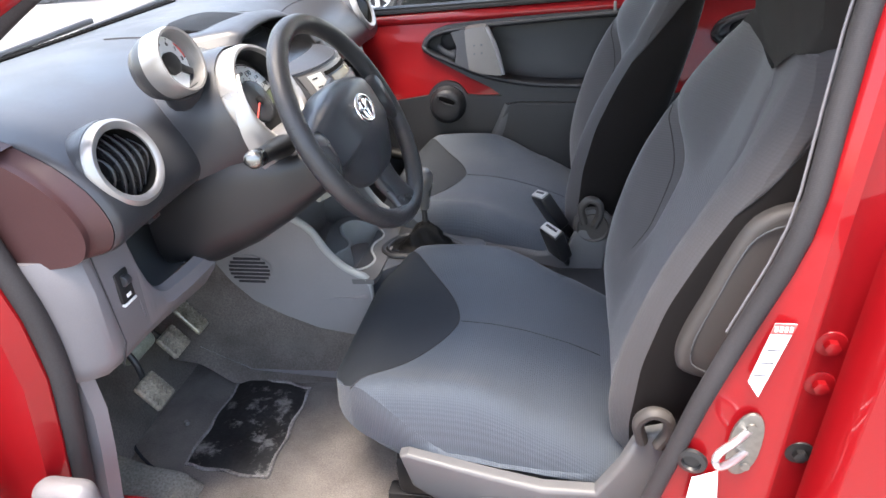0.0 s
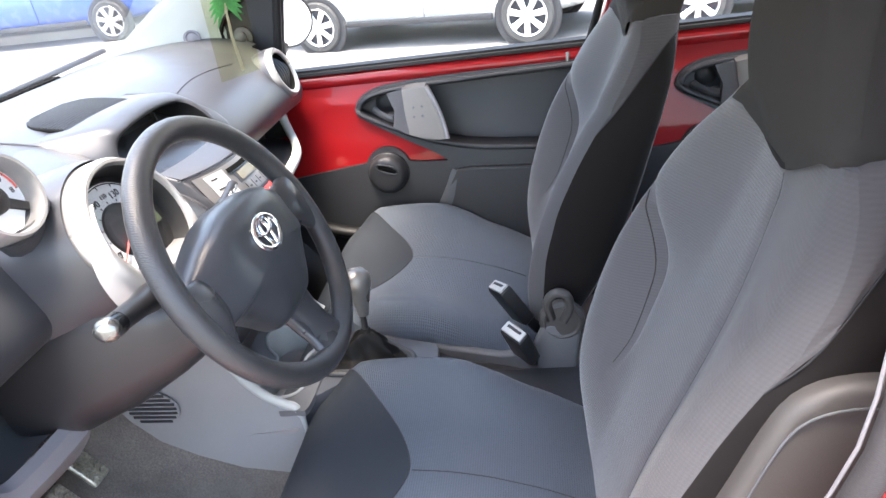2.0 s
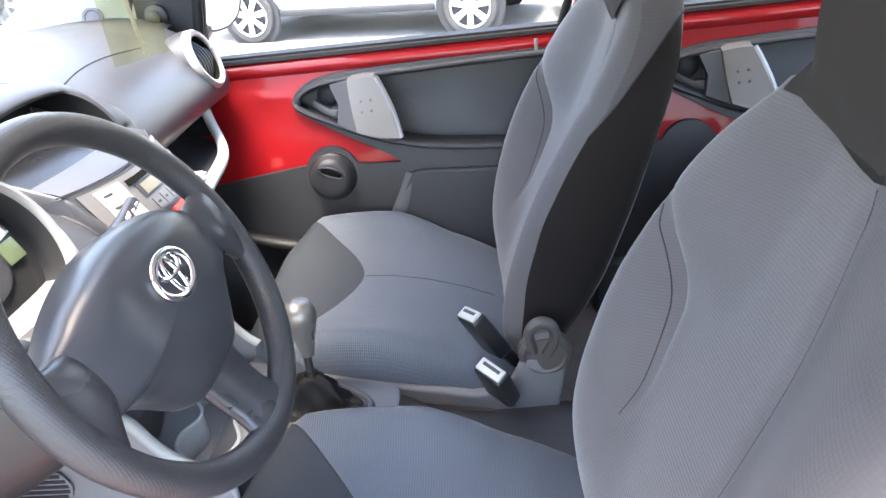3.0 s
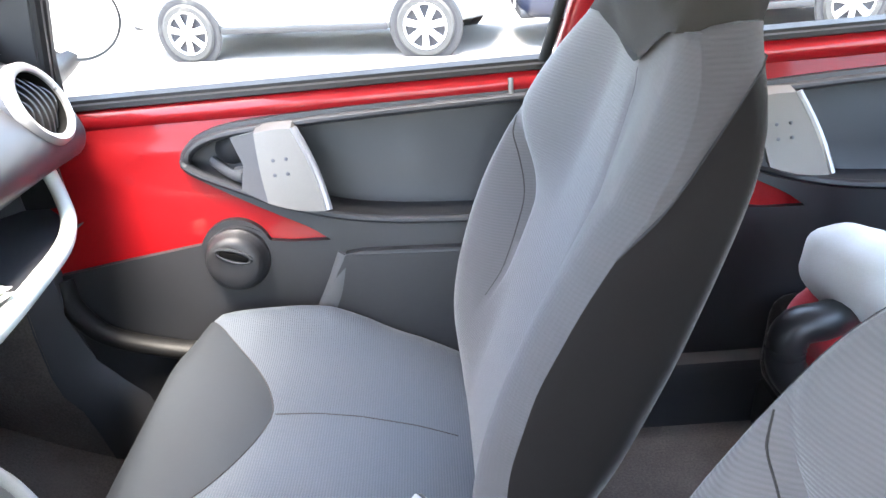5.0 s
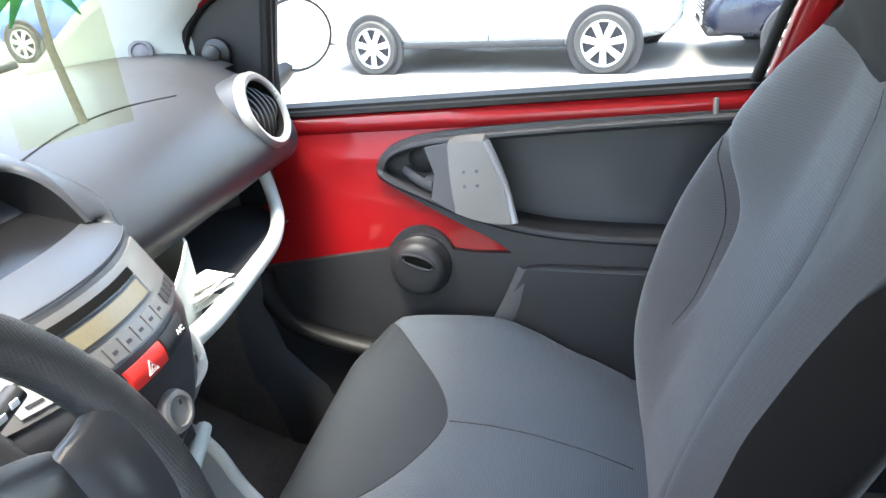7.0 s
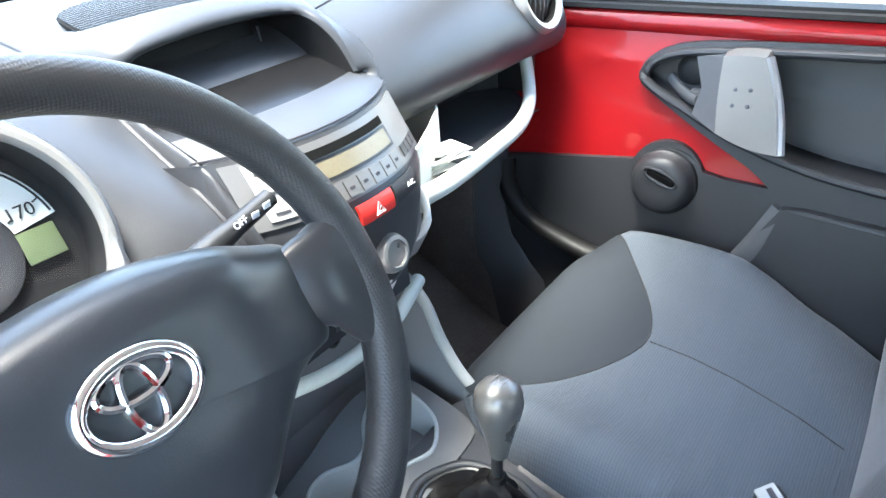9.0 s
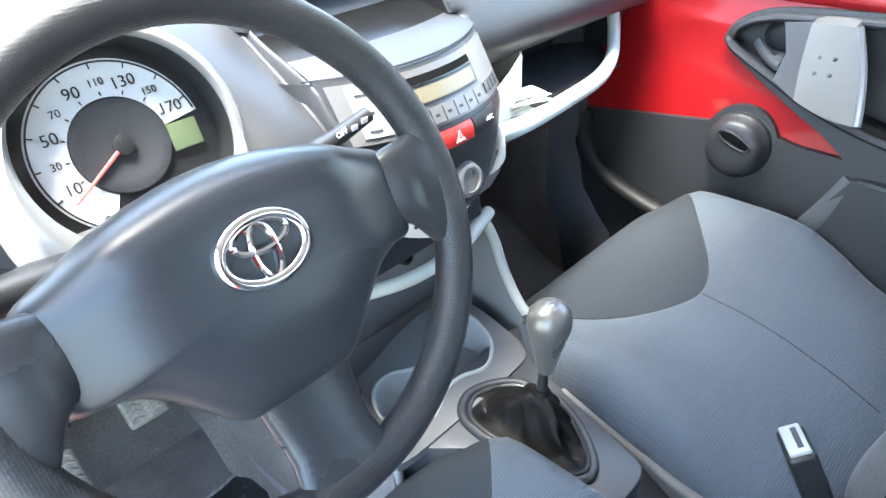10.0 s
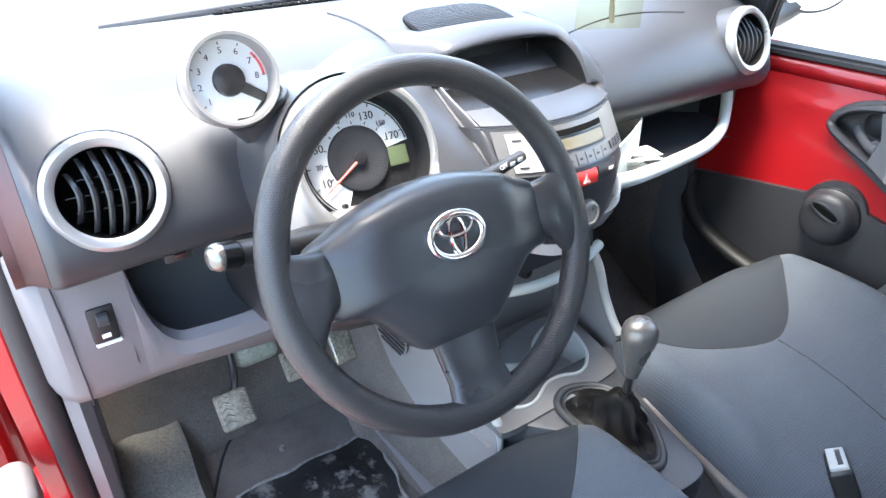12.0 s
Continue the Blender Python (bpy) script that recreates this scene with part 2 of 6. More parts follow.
def part(name, bm, material, parent, label="", sharp=38):
    ob = new(name, mesh_of(name, bm, material, sharp))
    ob.parent = parent
    if parent.type == 'EMPTY':
        ob.matrix_parent_inverse = Matrix.Translation(parent.location).inverted()
    if label:
        ob["label"] = label
    return ob


def solo(name, bm, material, label, category, group="", kind="", sharp=38):
    return tagged(new(name, mesh_of(name, bm, material, sharp)), label, category, group, kind)


def join(*bms):
    out = bmesh.new()
    for b in bms:
        me = bpy.data.meshes.new("tmp")
        b.to_mesh(me)
        b.free()
        out.from_mesh(me)
        bpy.data.meshes.remove(me)
    return out


def rbox(c, size, r=0.006, seg=2, m=None):
    bm = bmesh.new()
    bmesh.ops.create_cube(bm, size=1.0, matrix=Matrix.Diagonal((*size, 1)))
    r = min(r, 0.49 * min(size))
    if r > 0:
        bmesh.ops.bevel(bm, geom=list(bm.edges), offset=r, segments=seg, profile=0.5, affect='EDGES')
    bm.transform(Matrix.Translation(c) @ (m or Matrix()))
    return bm


def skin(rows, loop=False, wrap=False, caps=False):
    """Quads between rows of points; loop: each row is a ring; wrap: the last row meets the first."""
    bm = bmesh.new()
    vs = [[bm.verts.new(p) for p in r] for r in rows]
    nr, nc = len(vs), len(vs[0])
    for i in range(nr if wrap else nr - 1):
        a, b = vs[i], vs[(i + 1) % nr]
        for j in range(nc if loop else nc - 1):
            k = (j + 1) % nc
            try:
                bm.faces.new((a[j], a[k], b[k], b[j]))
            except ValueError:
                pass
    if caps:
        for r in (vs[0], vs[-1]):
            try:
                bm.faces.new(r)
            except ValueError:
                pass
    return bm


def thick(bm, t):
    bmesh.ops.recalc_face_normals(bm, faces=bm.faces)
    bmesh.ops.solidify(bm, geom=list(bm.faces), thickness=t)
    return bm


def spline(pts, n=6, closed=False):
    """A smooth line through the points."""
    p = [Vector(q) for q in pts]
    out, m = [], len(p)
    for i in range(m if closed else m - 1):
        a = p[(i - 1) % m] if closed or i > 0 else p[0] * 2 - p[1]
        b, c = p[i], p[(i + 1) % m]
        d = p[(i + 2) % m] if closed or i + 2 < m else p[-1] * 2 - p[-2]
        for k in range(n):
            t = k / n
            out.append(0.5 * ((2 * b) + (c - a) * t + (2 * a - 5 * b + 4 * c - d) * t * t + (3 * b - a - 3 * c + d) * t ** 3))
    if not closed:
        out.append(p[-1])
    return out


def tube(pts, r, seg=10, closed=False, flat=1.0, up=(0, 0, 1)):
    """A round (or flattened) bar along the points; r: one radius or one for each point."""
    p = [Vector(q) for q in pts]
    m = len(p)
    rs = r if isinstance(r, (list, tuple)) else [r] * m
    rows = []
    for i in range(m):
        d = (p[(i + 1) % m] - p[i - 1]) if closed or 0 < i < m - 1 else (p[1] - p[0] if i == 0 else p[-1] - p[-2])
        d.normalize()
        s = d.cross(Vector(up))
        if s.length < 1e-4:
            s = d.cross(Vector((1, 0, 0)))
        s.normalize()
        w = s.cross(d)
        rows.append([p[i] + rs[i] * (s * math.cos(a) + w * (flat * math.sin(a))) for a in np.linspace(0, 2 * math.pi, seg, endpoint=False)])
    return skin(rows, loop=True, wrap=closed, caps=not closed)


def basis(axis, up=(0, 0, 1)):
    z = Vector(axis).normalized()
    x = Vector(up).cross(z)
    if x.length < 1e-4:
        x = Vector((1, 0, 0)).cross(z)
    x.normalize()
    return x, z.cross(x), z


def lathe(profile, origin, axis, seg=32, up=(0, 0, 1), sx=1.0, sy=1.0, caps=True):
    """A turned shape: profile of (radius, height along the axis)."""
    x, y, z = basis(axis, up)
    o = Vector(origin)
    rows = [[o + z * h + r * (x * (sx * math.cos(a)) + y * (sy * math.sin(a))) for a in np.linspace(0, 2 * math.pi, seg, endpoint=False)] for r, h in profile]
    return skin(rows, loop=True, caps=caps)


def cyl(p0, p1, r0, r1=None, seg=20, bev=0.0):
    p0, p1 = Vector(p0), Vector(p1)
    r1 = r0 if r1 is None else r1
    h = (p1 - p0).length
    prof = [(r0, 0), (r1, h)] if bev <= 0 else [(r0 - bev, 0), (r0, bev), (r1, h - bev), (r1 - bev, h)]
    return lathe(prof, p0, p1 - p0, seg)


def slab(outline, away, bev=0.0, seg=2):
    """A sheet with the outline, given depth along the vector away, its front edges rounded."""
    bm = bmesh.new()
    v = [bm.verts.new(p) for p in outline]
    f = bm.faces.new(v)
    top = bmesh.ops.extrude_face_region(bm, geom=[f])
    moved = [e for e in top["geom"] if isinstance(e, bmesh.types.BMVert)]
    bmesh.ops.translate(bm, verts=moved, vec=Vector(away))
    if bev > 0:
        es = [e for e in bm.edges if all(w in moved for w in e.verts)]
        bmesh.ops.bevel(bm, geom=es, offset=bev, segments=seg, profile=0.5, affect='EDGES')
    bmesh.ops.triangulate(bm, faces=[g for g in bm.faces if len(g.verts) > 4])
    return bm


def wall_with_holes(outline, holes, away):
    """A sheet with openings, given depth along the vector away."""
    bm = bmesh.new()
    edges = []
    for ring in (outline, *holes):
        v = [bm.verts.new(p) for p in ring]
        edges += [bm.edges.new((v[i], v[(i + 1) % len(v)])) for i in range(len(v))]
    bmesh.ops.triangle_fill(bm, use_beauty=True, use_dissolve=False, edges=edges)
    got = bmesh.ops.extrude_face_region(bm, geom=list(bm.faces))
    bmesh.ops.translate(bm, verts=[e for e in got["geom"] if isinstance(e, bmesh.types.BMVert)], vec=Vector(away))
    return bm


def smooth01(t):
    t = min(max(t, 0.0), 1.0)
    return t * t * (3 - 2 * t)


def eased(x, table, w=0.03):
    """A table read with its corners rounded off over 2 w."""
    return sum(lerp_table(x + w * k / 3, table) for k in range(-3, 4)) / 7


def lerp_table(x, table):
    return float(np.interp(x, [a for a, _ in table], [b for _, b in table]))


def lettering(body, size, m, material, parent, name="lettering", depth=0.0004):
    """Raised letters in the built-in font, as a mesh at the pose m."""
    cu = bpy.data.curves.new("text", 'FONT')
    cu.body, cu.size, cu.extrude = body, size, depth
    cu.align_x, cu.align_y = 'CENTER', 'CENTER'
    cu.resolution_u = 3
    ob = bpy.data.objects.new("text", cu)
    scene.collection.objects.link(ob)
    me = bpy.data.meshes.new_from_object(ob.evaluated_get(bpy.context.evaluated_depsgraph_get()))
    bpy.data.objects.remove(ob)
    bm = bmesh.new()
    bm.from_mesh(me)
    bpy.data.meshes.remove(me)
    bm.transform(m)
    return part(name, bm, material, parent)


def facing(origin, right, up):
    """The pose of flat lettering: its x along right, its y along up."""
    r, u = Vector(right).normalized(), Vector(up).normalized()
    n = r.cross(u).normalized()
    u = n.cross(r)
    m = Matrix((r, u, n)).transposed().to_4x4()
    m.translation = Vector(origin)
    return m


# ---- the ground and the car's shell ----
def ground_sheet():
    bm = skin([[(x, y, 0) for x in (-900, -40, -12, 0, 12, 40, 900)] for y in (-900, -40, -10, 0, 10, 40, 900)])
    solo("ground", bm, M_ASPHALT, "pale worn asphalt of the street", "ground", kind="structure")


ground_sheet()


def door_y(z):
    """How far out the inner face of a side door lies at a height."""
    return sum(lerp_table(z + k, [(.3, .615), (.5, .63), (.69, .65), (.88, .70), (.97, .735)]) for k in (-.05, -.025, 0, .025, .05)) / 5


def drape(outline, holes=(), off=0.0, deep=0.012, flip=1, step=0.035, bulge=None):
    """A panel with the outline in x and z, bent to the door's face, off metres towards the cabin."""
    bm = bmesh.new()
    edges = []
    for ring in (outline, *holes):
        v = [bm.verts.new((p[0], 0, p[1])) for p in ring]
        edges += [bm.edges.new((v[i], v[(i + 1) % len(v)])) for i in range(len(v))]
    bmesh.ops.triangle_fill(bm, use_beauty=True, use_dissolve=False, edges=edges)
    xs, zs = [p[0] for p in outline], [p[1] for p in outline]
    for k in range(1, int((max(zs) - min(zs)) / step) + 1):
        bmesh.ops.bisect_plane(bm, geom=[*bm.verts, *bm.edges, *bm.faces], plane_co=(0, 0, min(zs) + k * step), plane_no=(0, 0, 1))
    for k in range(1, int((max(xs) - min(xs)) / (2 * step)) + 1):
        bmesh.ops.bisect_plane(bm, geom=[*bm.verts, *bm.edges, *bm.faces], plane_co=(min(xs) + k * 2 * step, 0, 0), plane_no=(1, 0, 0))
    for v in bm.verts:
        o = off + (bulge(v.co.x, v.co.z) if bulge else 0)
        v.co.y = flip * (door_y(v.co.z) - o)
    got = bmesh.ops.extrude_face_region(bm, geom=list(bm.faces))
    bmesh.ops.translate(bm, verts=[e for e in got["geom"] if isinstance(e, bmesh.types.BMVert)], vec=(0, flip * deep, 0))
    return bm


def on_door(x, z, off=0.0):
    return (x, door_y(z) - off, z)


def arc(cx, cz, r, a0, a1, n=10):
    return [(cx + r * math.cos(radians(a)), cz + r * math.sin(radians(a))) for a in np.linspace(a0, a1, n)]


def flat_spline(pts, n=5):
    return [(p.x, p.z) for p in spline([(a, 0, b) for a, b in pts], n)]


def side_door(name, dx, x0, x1, label, rear):
    """A passenger-side door seen from the cabin: red skin, moulded trim, oval recess, grip, winder and glass."""
    d = thing(name, label, "car door", group="doors of the far side", loc=(dx, .7, .6))
    top = lambda x: .928 + .02 * (x - .1)
    skin_out = [(x0, .39), (x1, .39), (x1, top(x1)), (x0, top(x0))]
    # trim with the oval recess
    oval_top = flat_spline([(-.128, .836), (-.118, .857), (-.092, .876), (-.04, .89), (.059, .898), (.177, .904), (.311, .908), (.482, .912)], 4)
    oval_low = flat_spline([(.111, .690), (.075, .715), (.02, .742), (-.04, .773), (-.095, .803), (-.121, .820), (-.128, .836)], 4)
    crank_rim = arc(-.053, .672, .064, 158, 22, 12)
    left = [(-.455, .36), (-.455, .50), (-.45, .58), (-.425, .63), (-.385, .654)]
    base = [(-.375, .657), (-.24, .678)] + crank_rim + [(.04, .691)]
    outline = [(a + dx, b) for a, b in left[:-1] + base + oval_low[:-1] + oval_top]
    outline = [(max(a, x0), b) for a, b in outline] + [(x1, .913), (x1, .36)]
    hole_top = flat_spline([(-.117, .836), (-.108, .852), (-.085, .866), (-.035, .877), (.069, .885), (.215, .892), (.40, .899), (.49, .901)], 4)
    hole_low = flat_spline([(.49, .708), (.368, .711), (.211, .720), (.113, .736), (.03, .760), (-.04, .790), (-.088, .811), (-.109, .823), (-.1165, .830)], 4)
    xe = min(x1 - .03, .49 + dx)
    hole = [(min(a + dx, xe), b) for a, b in hole_top[:-1] + [(.49, .901)] + hole_low]
    cx, cz = .20 + dx, .80
    ring, seen = [], set()
    for q in hole:
        k = (round(q[0], 4), round(q[1], 4))
        if k not in seen:
            seen.add(k)
            ring.append(q)
    press = (lambda x, z: 0) if rear else (lambda x, z: .009 * math.exp(-((x + .262) / .030) ** 2 - ((z - .835 - .35 * (x + .26)) / .030) ** 2) + .004 * math.exp(-((x + .19) / .05) ** 2 - ((z - .85) / .012) ** 2))
    part("door_skin", drape(skin_out, [[(cx + (a - cx) * 1.012, .80 + (b - .80) * 1.04) for a, b in ring]], off=0.0, deep=.008, step=.02, bulge=press), M_REDIN, d, "glossy red painted metal")
    part("outer_skin", slab([(x0, .80, .34), (x1, .80, .34), (x1, .79, .93), (x0, .79, .93)], (0, .01, 0)), M_RED, d)
    trim = part("trim_panel", drape(outline, [ring], off=.012, deep=.011), M_DOORTRIM, d, "dark grey moulded plastic")
    inner = [(cx + (a - cx) * .96, cz + (b - cz) * (.97 if b < cz else .92)) for a, b in ring]
    rows = [[on_door(a, b, .012) for a, b in ring], [on_door(cx + (a - cx) * .985, cz + (b - cz) * (.985 if b < cz else .97), -.010) for a, b in ring],
            [on_door(a, b, -.016 - .038 * smooth01((a - dx + .11) / .20)) for a, b in inner], [on_door(cx + (a - cx) * .95, cz + (b - cz) * .88, -.020 - .038 * smooth01((a - dx + .11) / .20)) for a, b in inner], [on_door(cx + (a - cx) * .45, cz + (b - cz) * .4, -.056) for a, b in inner],
            [on_door(cx + (a - cx) * .1, cz + (b - cz) * .02, -.056) for a, b in inner],
            [on_door(cx + (a - cx) * .02, cz, -.056) for a, b in inner]]
    part("recess", skin(rows, loop=True, caps=False), M_DOORTRIM, trim, "hollowed oval recess")
    edge = [on_door(a, b, .0135) for a, b in ring]
    part("recess_lip", tube(edge, .0105, 10, closed=True, flat=.7), M_DOORTRIM, trim, "paler rounded lip")
    # grip with the satin plate
    pl = [(.008, .662, .880), (.070, .656, .886), (.118, .600, .762), (.024, .612, .777)]
    fine = []
    for i in range(4):
        a, b = Vector(pl[i]), Vector(pl[(i + 1) % 4])
        for k in range(6):
            p = a.lerp(b, k / 6)
            sag = .006 * math.sin(math.pi * k / 6)
            p += Vector((sag if i == 1 else (-sag * .4 if i == 3 else 0), 0, sag * .4 if i == 0 else (-sag if i == 2 else 0)))
            fine.append(p + Vector((dx, 0, 0)))
    plate = part("grip_plate", slab(fine, (0, .024, .006), 0), M_PLATE, d, "satin silver grip plate with four dimples")
    face_n = (Vector(pl[1]) - Vector(pl[0])).cross(Vector(pl[3]) - Vector(pl[0])).normalized()
    if face_n.y > 0:
        face_n = -face_n
    edge = [Vector(pl[1]) + Vector((dx, 0, 0)), *[p for p in fine[7:12]], Vector(pl[2]) + Vector((dx, 0, 0))]
    part("bright_edge", tube([e + Vector((.004, .004, 0)) for e in edge], .0065, 8), M_SILVER, plate)
    mid = sum((Vector(p) for p in pl), Vector()) / 4 + Vector((dx, 0, 0))
    rx = (Vector(pl[1]) - Vector(pl[0])).normalized()
    ux = face_n.cross(rx).normalized()
    for i, j in ((-1, 1), (1, 1), (-1, -1), (1, -1)):
        o = mid + rx * (-.006 + .011 * i) + ux * (.004 + .012 * j)
        part("dimple", lathe([(.0030, -.004), (.0030, .0012), (.0022, .0018), (.001, .0018)], o + face_n * .0004, face_n, 12), M_DOORGREY, plate)
    bez = [(-.036, .672, .872), (.006, .664, .880), (.022, .614, .775), (-.024, .640, .790), (-.018, .655, .83)]
    part("grip_bezel", slab([(a + dx, b + .004, c) for a, b, c in bez], (0, .028, 0), .003), M_DOORGREY, d)
    part("door_lever", join(tube(spline([(-.082 + dx, .704, .826), (-.062 + dx, .690, .814), (-.038 + dx, .674, .806), (-.022 + dx, .664, .806)], 5), .0065, 10, flat=1.5),
                            rbox((-.030 + dx, .680, .808), (.022, .02, .022), .005)), M_DOORGREY, d, "grey pull lever in the recess")
    part("lever_cup", lathe([(.026, .0), (.023, .004), (.010, .008)], (-.050 + dx, .712, .838), (0, -1, -.1), 24), M_DOORTRIM, d)
    # rim round the lower panel
    if not rear:
        rim = spline([on_door(-.362 + dx, .652, .016), on_door(-.352 + dx, .605, .022), on_door(-.305 + dx, .553, .03), on_door(-.21 + dx, .522, .034),
                      on_door(-.10 + dx, .503, .035), on_door(.02 + dx, .49, .034)], 6)
        part("pocket_rim", tube(rim, [.021 - .012 * smooth01((k - 22) / 8) for k in range(len(rim))], 14, flat=.75), M_RUBBER, trim, "rounded dark rim of the door pocket")
        pk = flat_spline([(-.372, .64), (-.366, .59), (-.315, .543), (-.22, .51), (-.10, .49), (.10, .475)], 4)
        pocket = [(a + dx, b) for a, b in pk] + [(.10 + dx, .40), (-.33 + dx, .40), (-.385 + dx, .52)]
        part("door_pocket", drape(pocket, off=.026, deep=.02), M_DOORTRIM, trim, "moulded storage pocket")
        blk = [(.135 + dx, .668), (.165 + dx, .672), (x1, .660), (x1, .41), (.02 + dx, .41), (.045 + dx, .50)]
        part("step_panel", drape(blk, off=.026, deep=.016), M_DOORTRIM, trim, "raised lower panel")
        part("step_bevel", tube(spline([on_door(.140 + dx, .662, .016), on_door(.112 + dx, .60, .018), on_door(.074 + dx, .53, .019), on_door(.038 + dx, .47, .020)], 5), .021, 12, flat=.45, up=(0, 1, 0)), M_DOORGREY, trim)
        part("step_top", tube([on_door(.15 + dx, .667, .022), on_door(.3 + dx, .661, .022), (x1, door_y(.656) - .022, .656)], .005, 8), M_DOORTRIM, trim)
        # winder boss
        ax = Vector((0, -1, .10)).normalized()
        o = Vector(on_door(-.053 + dx, .668, .012))
        boss = part("winder_boss", lathe([(.057, -.004), (.056, .006), (.052, .010), (.049, .022), (.045, .029), (.036, .033), (.020, .034), (.004, .034)], o, ax, 40), M_DOORTRIM, d, "round dark plastic winder boss with a slot")
        part("slot", rbox(o + ax * .0325 + Vector((.004, 0, .018)), (.050, .006, .013), .0045, 3, Euler((0, radians(20), 0)).to_matrix().to_4x4()), M_INKMATT, boss)
        part("slot_lip", tube([o + ax * .0335 + Vector((.004 + .030 * math.cos(a) * math.cos(radians(20)) + .010 * math.sin(a) * math.sin(radians(20)), 0, .018 - .030 * math.cos(a) * math.sin(radians(20)) + .010 * math.sin(a))) for a in np.linspace(0, 2 * math.pi, 24, endpoint=False)], .0028, 6, closed=True), M_DOORTRIM, boss)
        part("boss_shadow_ring", lathe([(.066, -.010), (.064, -.002), (.058, -.001), (.055, -.008)], o + Vector((.006, 0, -.006)), ax, 40), M_DOORTRIM, boss)
    # belt seal and window
    zt = lambda x: .948 + .02 * (x - .1) + (.012 if rear else 0)
    rows = [[(x, door_y(.93) - .006, zt(x) - .017), (x, door_y(.93) - .013, zt(x) - .014), (x, door_y(.94) - .013, zt(x) - .007), (x, door_y(.945) - .008, zt(x) - .005),
             (x, door_y(.95) - .008, zt(x)), (x, door_y(.95) + .018, zt(x) + .003), (x, door_y(.95) + .022, zt(x) - .03)] for x in np.linspace(x0 + (.0 if rear else .06), x1, 8)]
    part("belt_seal", skin(rows, loop=True, caps=True), M_RUBBER, d, "black rubber window seal")
    ledge = [[(x, door_y(.93) + .004, zt(x) - .012), (x, door_y(.925) - .004, zt(x) - .017), (x, door_y(.92) - .009, zt(x) - .024), (x, door_y(.91) - .0095, zt(x) - .033), (x, door_y(.90) - .006, zt(x) - .044), (x, door_y(.895) + .003, zt(x) - .052)] for x in np.linspace(x0, x1, 6)]
    part("red_ledge", skin(ledge), M_RED, d, "", 80)
    zg = 1.36
    pane = [(x0 + .02, .745, zt(x0) - .02), (x1, .745, zt(x1) - .02), (x1 + .10, .59, zg), (x0 + .56, .60, zg)] if not rear else \
           [(x0, .745, zt(x0) - .02), (x1, .745, zt(x1) - .02), (x1 - .12, .59, zg), (x0 + .1, .59, zg)]
    g = part("window_pane", slab(pane, (0, .003, .001), 0), M_GLASS, d, "clear side window")
    g.visible_shadow = False
    part("lock_pin", join(cyl(on_door(.433 + dx, .897, .012), (.433 + dx, door_y(.92) - .012, .931), .0038, .0045, 12, .0012),
                          lathe([(.008, 0), (.007, .003), (.005, .004)], on_door(.433 + dx, .899, .008), (0, -.3, 1), 14)), M_KNOB, d, "slim lock pin")
    return d


front_door = side_door("front_door", 0.0, -.47, .56, "red painted passenger door with dark trim and silver grip plate", False)
rear_door = side_door("rear_door", .82, .585, 1.32, "red painted rear door with dark trim behind the seat", True)

# mirror cover and window frame on the passenger door
cov = [(-.325, .708, .952), (-.300, .700, 1.05), (-.268, .690, 1.190), (-.305, .690, 1.190), (-.37, .692, 1.155), (-.435, .695, 1.115), (-.455, .700, 1.07), (-.440, .704, 1.02), (-.40, .708, .96)]
cover = part("mirror_cover", slab(cov, (0, .018, 0), .004), M_BLACK, front_door, "black triangular mirror cover")
part("rubber_edge", tube(spline([(-.318, .700, .948), (-.296, .692, 1.05), (-.272, .684, 1.16), (-.255, .680, 1.20)], 5), .010, 8), M_RUBBER, cover)
part("mirror_knob", join(lathe([(.026, 0), (.024, .006), (.014, .010), (.010, .012)], (-.392, .694, 1.048), (.1, -1, .05), 28),
                         lathe([(.009, 0), (.010, .012), (.015, .018), (.015, .026), (.008, .031)], (-.392, .690, 1.048), (.15, -1, .1), 24)), M_BLACK, cover, "round mirror adjuster")
for nm, pts, r, m in (("window_frame", [(.488, .705, .955), (.520, .690, 1.07), (.565, .655, 1.22), (.60, .615, 1.345)], .0095, M_RUBBER),
                      ("frame_post", [(.528, .712, .955), (.560, .697, 1.07), (.605, .660, 1.22), (.64, .620, 1.345)], .024, M_RED)):
    part(nm, tube(spline(pts, 5), r, 10), m, front_door)
part("frame_top", tube(spline([(-.315, .715, .955), (-.30, .707, 1.05), (-.245, .690, 1.205), (-.10, .655, 1.290), (.10, .63, 1.345), (.35, .615, 1.362), (.60, .615, 1.345)], 6), .015, 8), M_RUBBER, front_door, "black rubber window frame")
part("frame_post", tube(spline([(-.44, .70, 1.015), (-.45, .695, 1.065), (-.415, .690, 1.115), (-.34, .685, 1.158), (-.26, .680, 1.205)], 6), .008, 8), M_RUBBER, front_door)

# outside mirror of the passenger door
mir = thing("door_mirror", "rounded outside mirror with a bright glass on the passenger door", "car mirror", loc=(-.36, .9, 1.03))
part("housing", lathe([(.085, .002), (.090, .003), (.094, -.008), (.094, -.04), (.075, -.085), (.03, -.10)], (-.345, .93, 1.04), (.86, -.5, .02), 36, sx=1.0, sy=.80), M_BLACK, mir, "dark plastic housing")
part("mirror_glass", lathe([(.084, .001), (.083, .003), (.02, .004)], (-.345, .93, 1.04), (.86, -.5, .02), 36, sx=1.0, sy=.80), M_MIRROR, mir, "mirror glass")
part("foot", tube(spline([(-.38, .93, .99), (-.39, .86, .965), (-.38, .76, .97)], 5), [.03] * 11, 10), M_BLACK, mir)

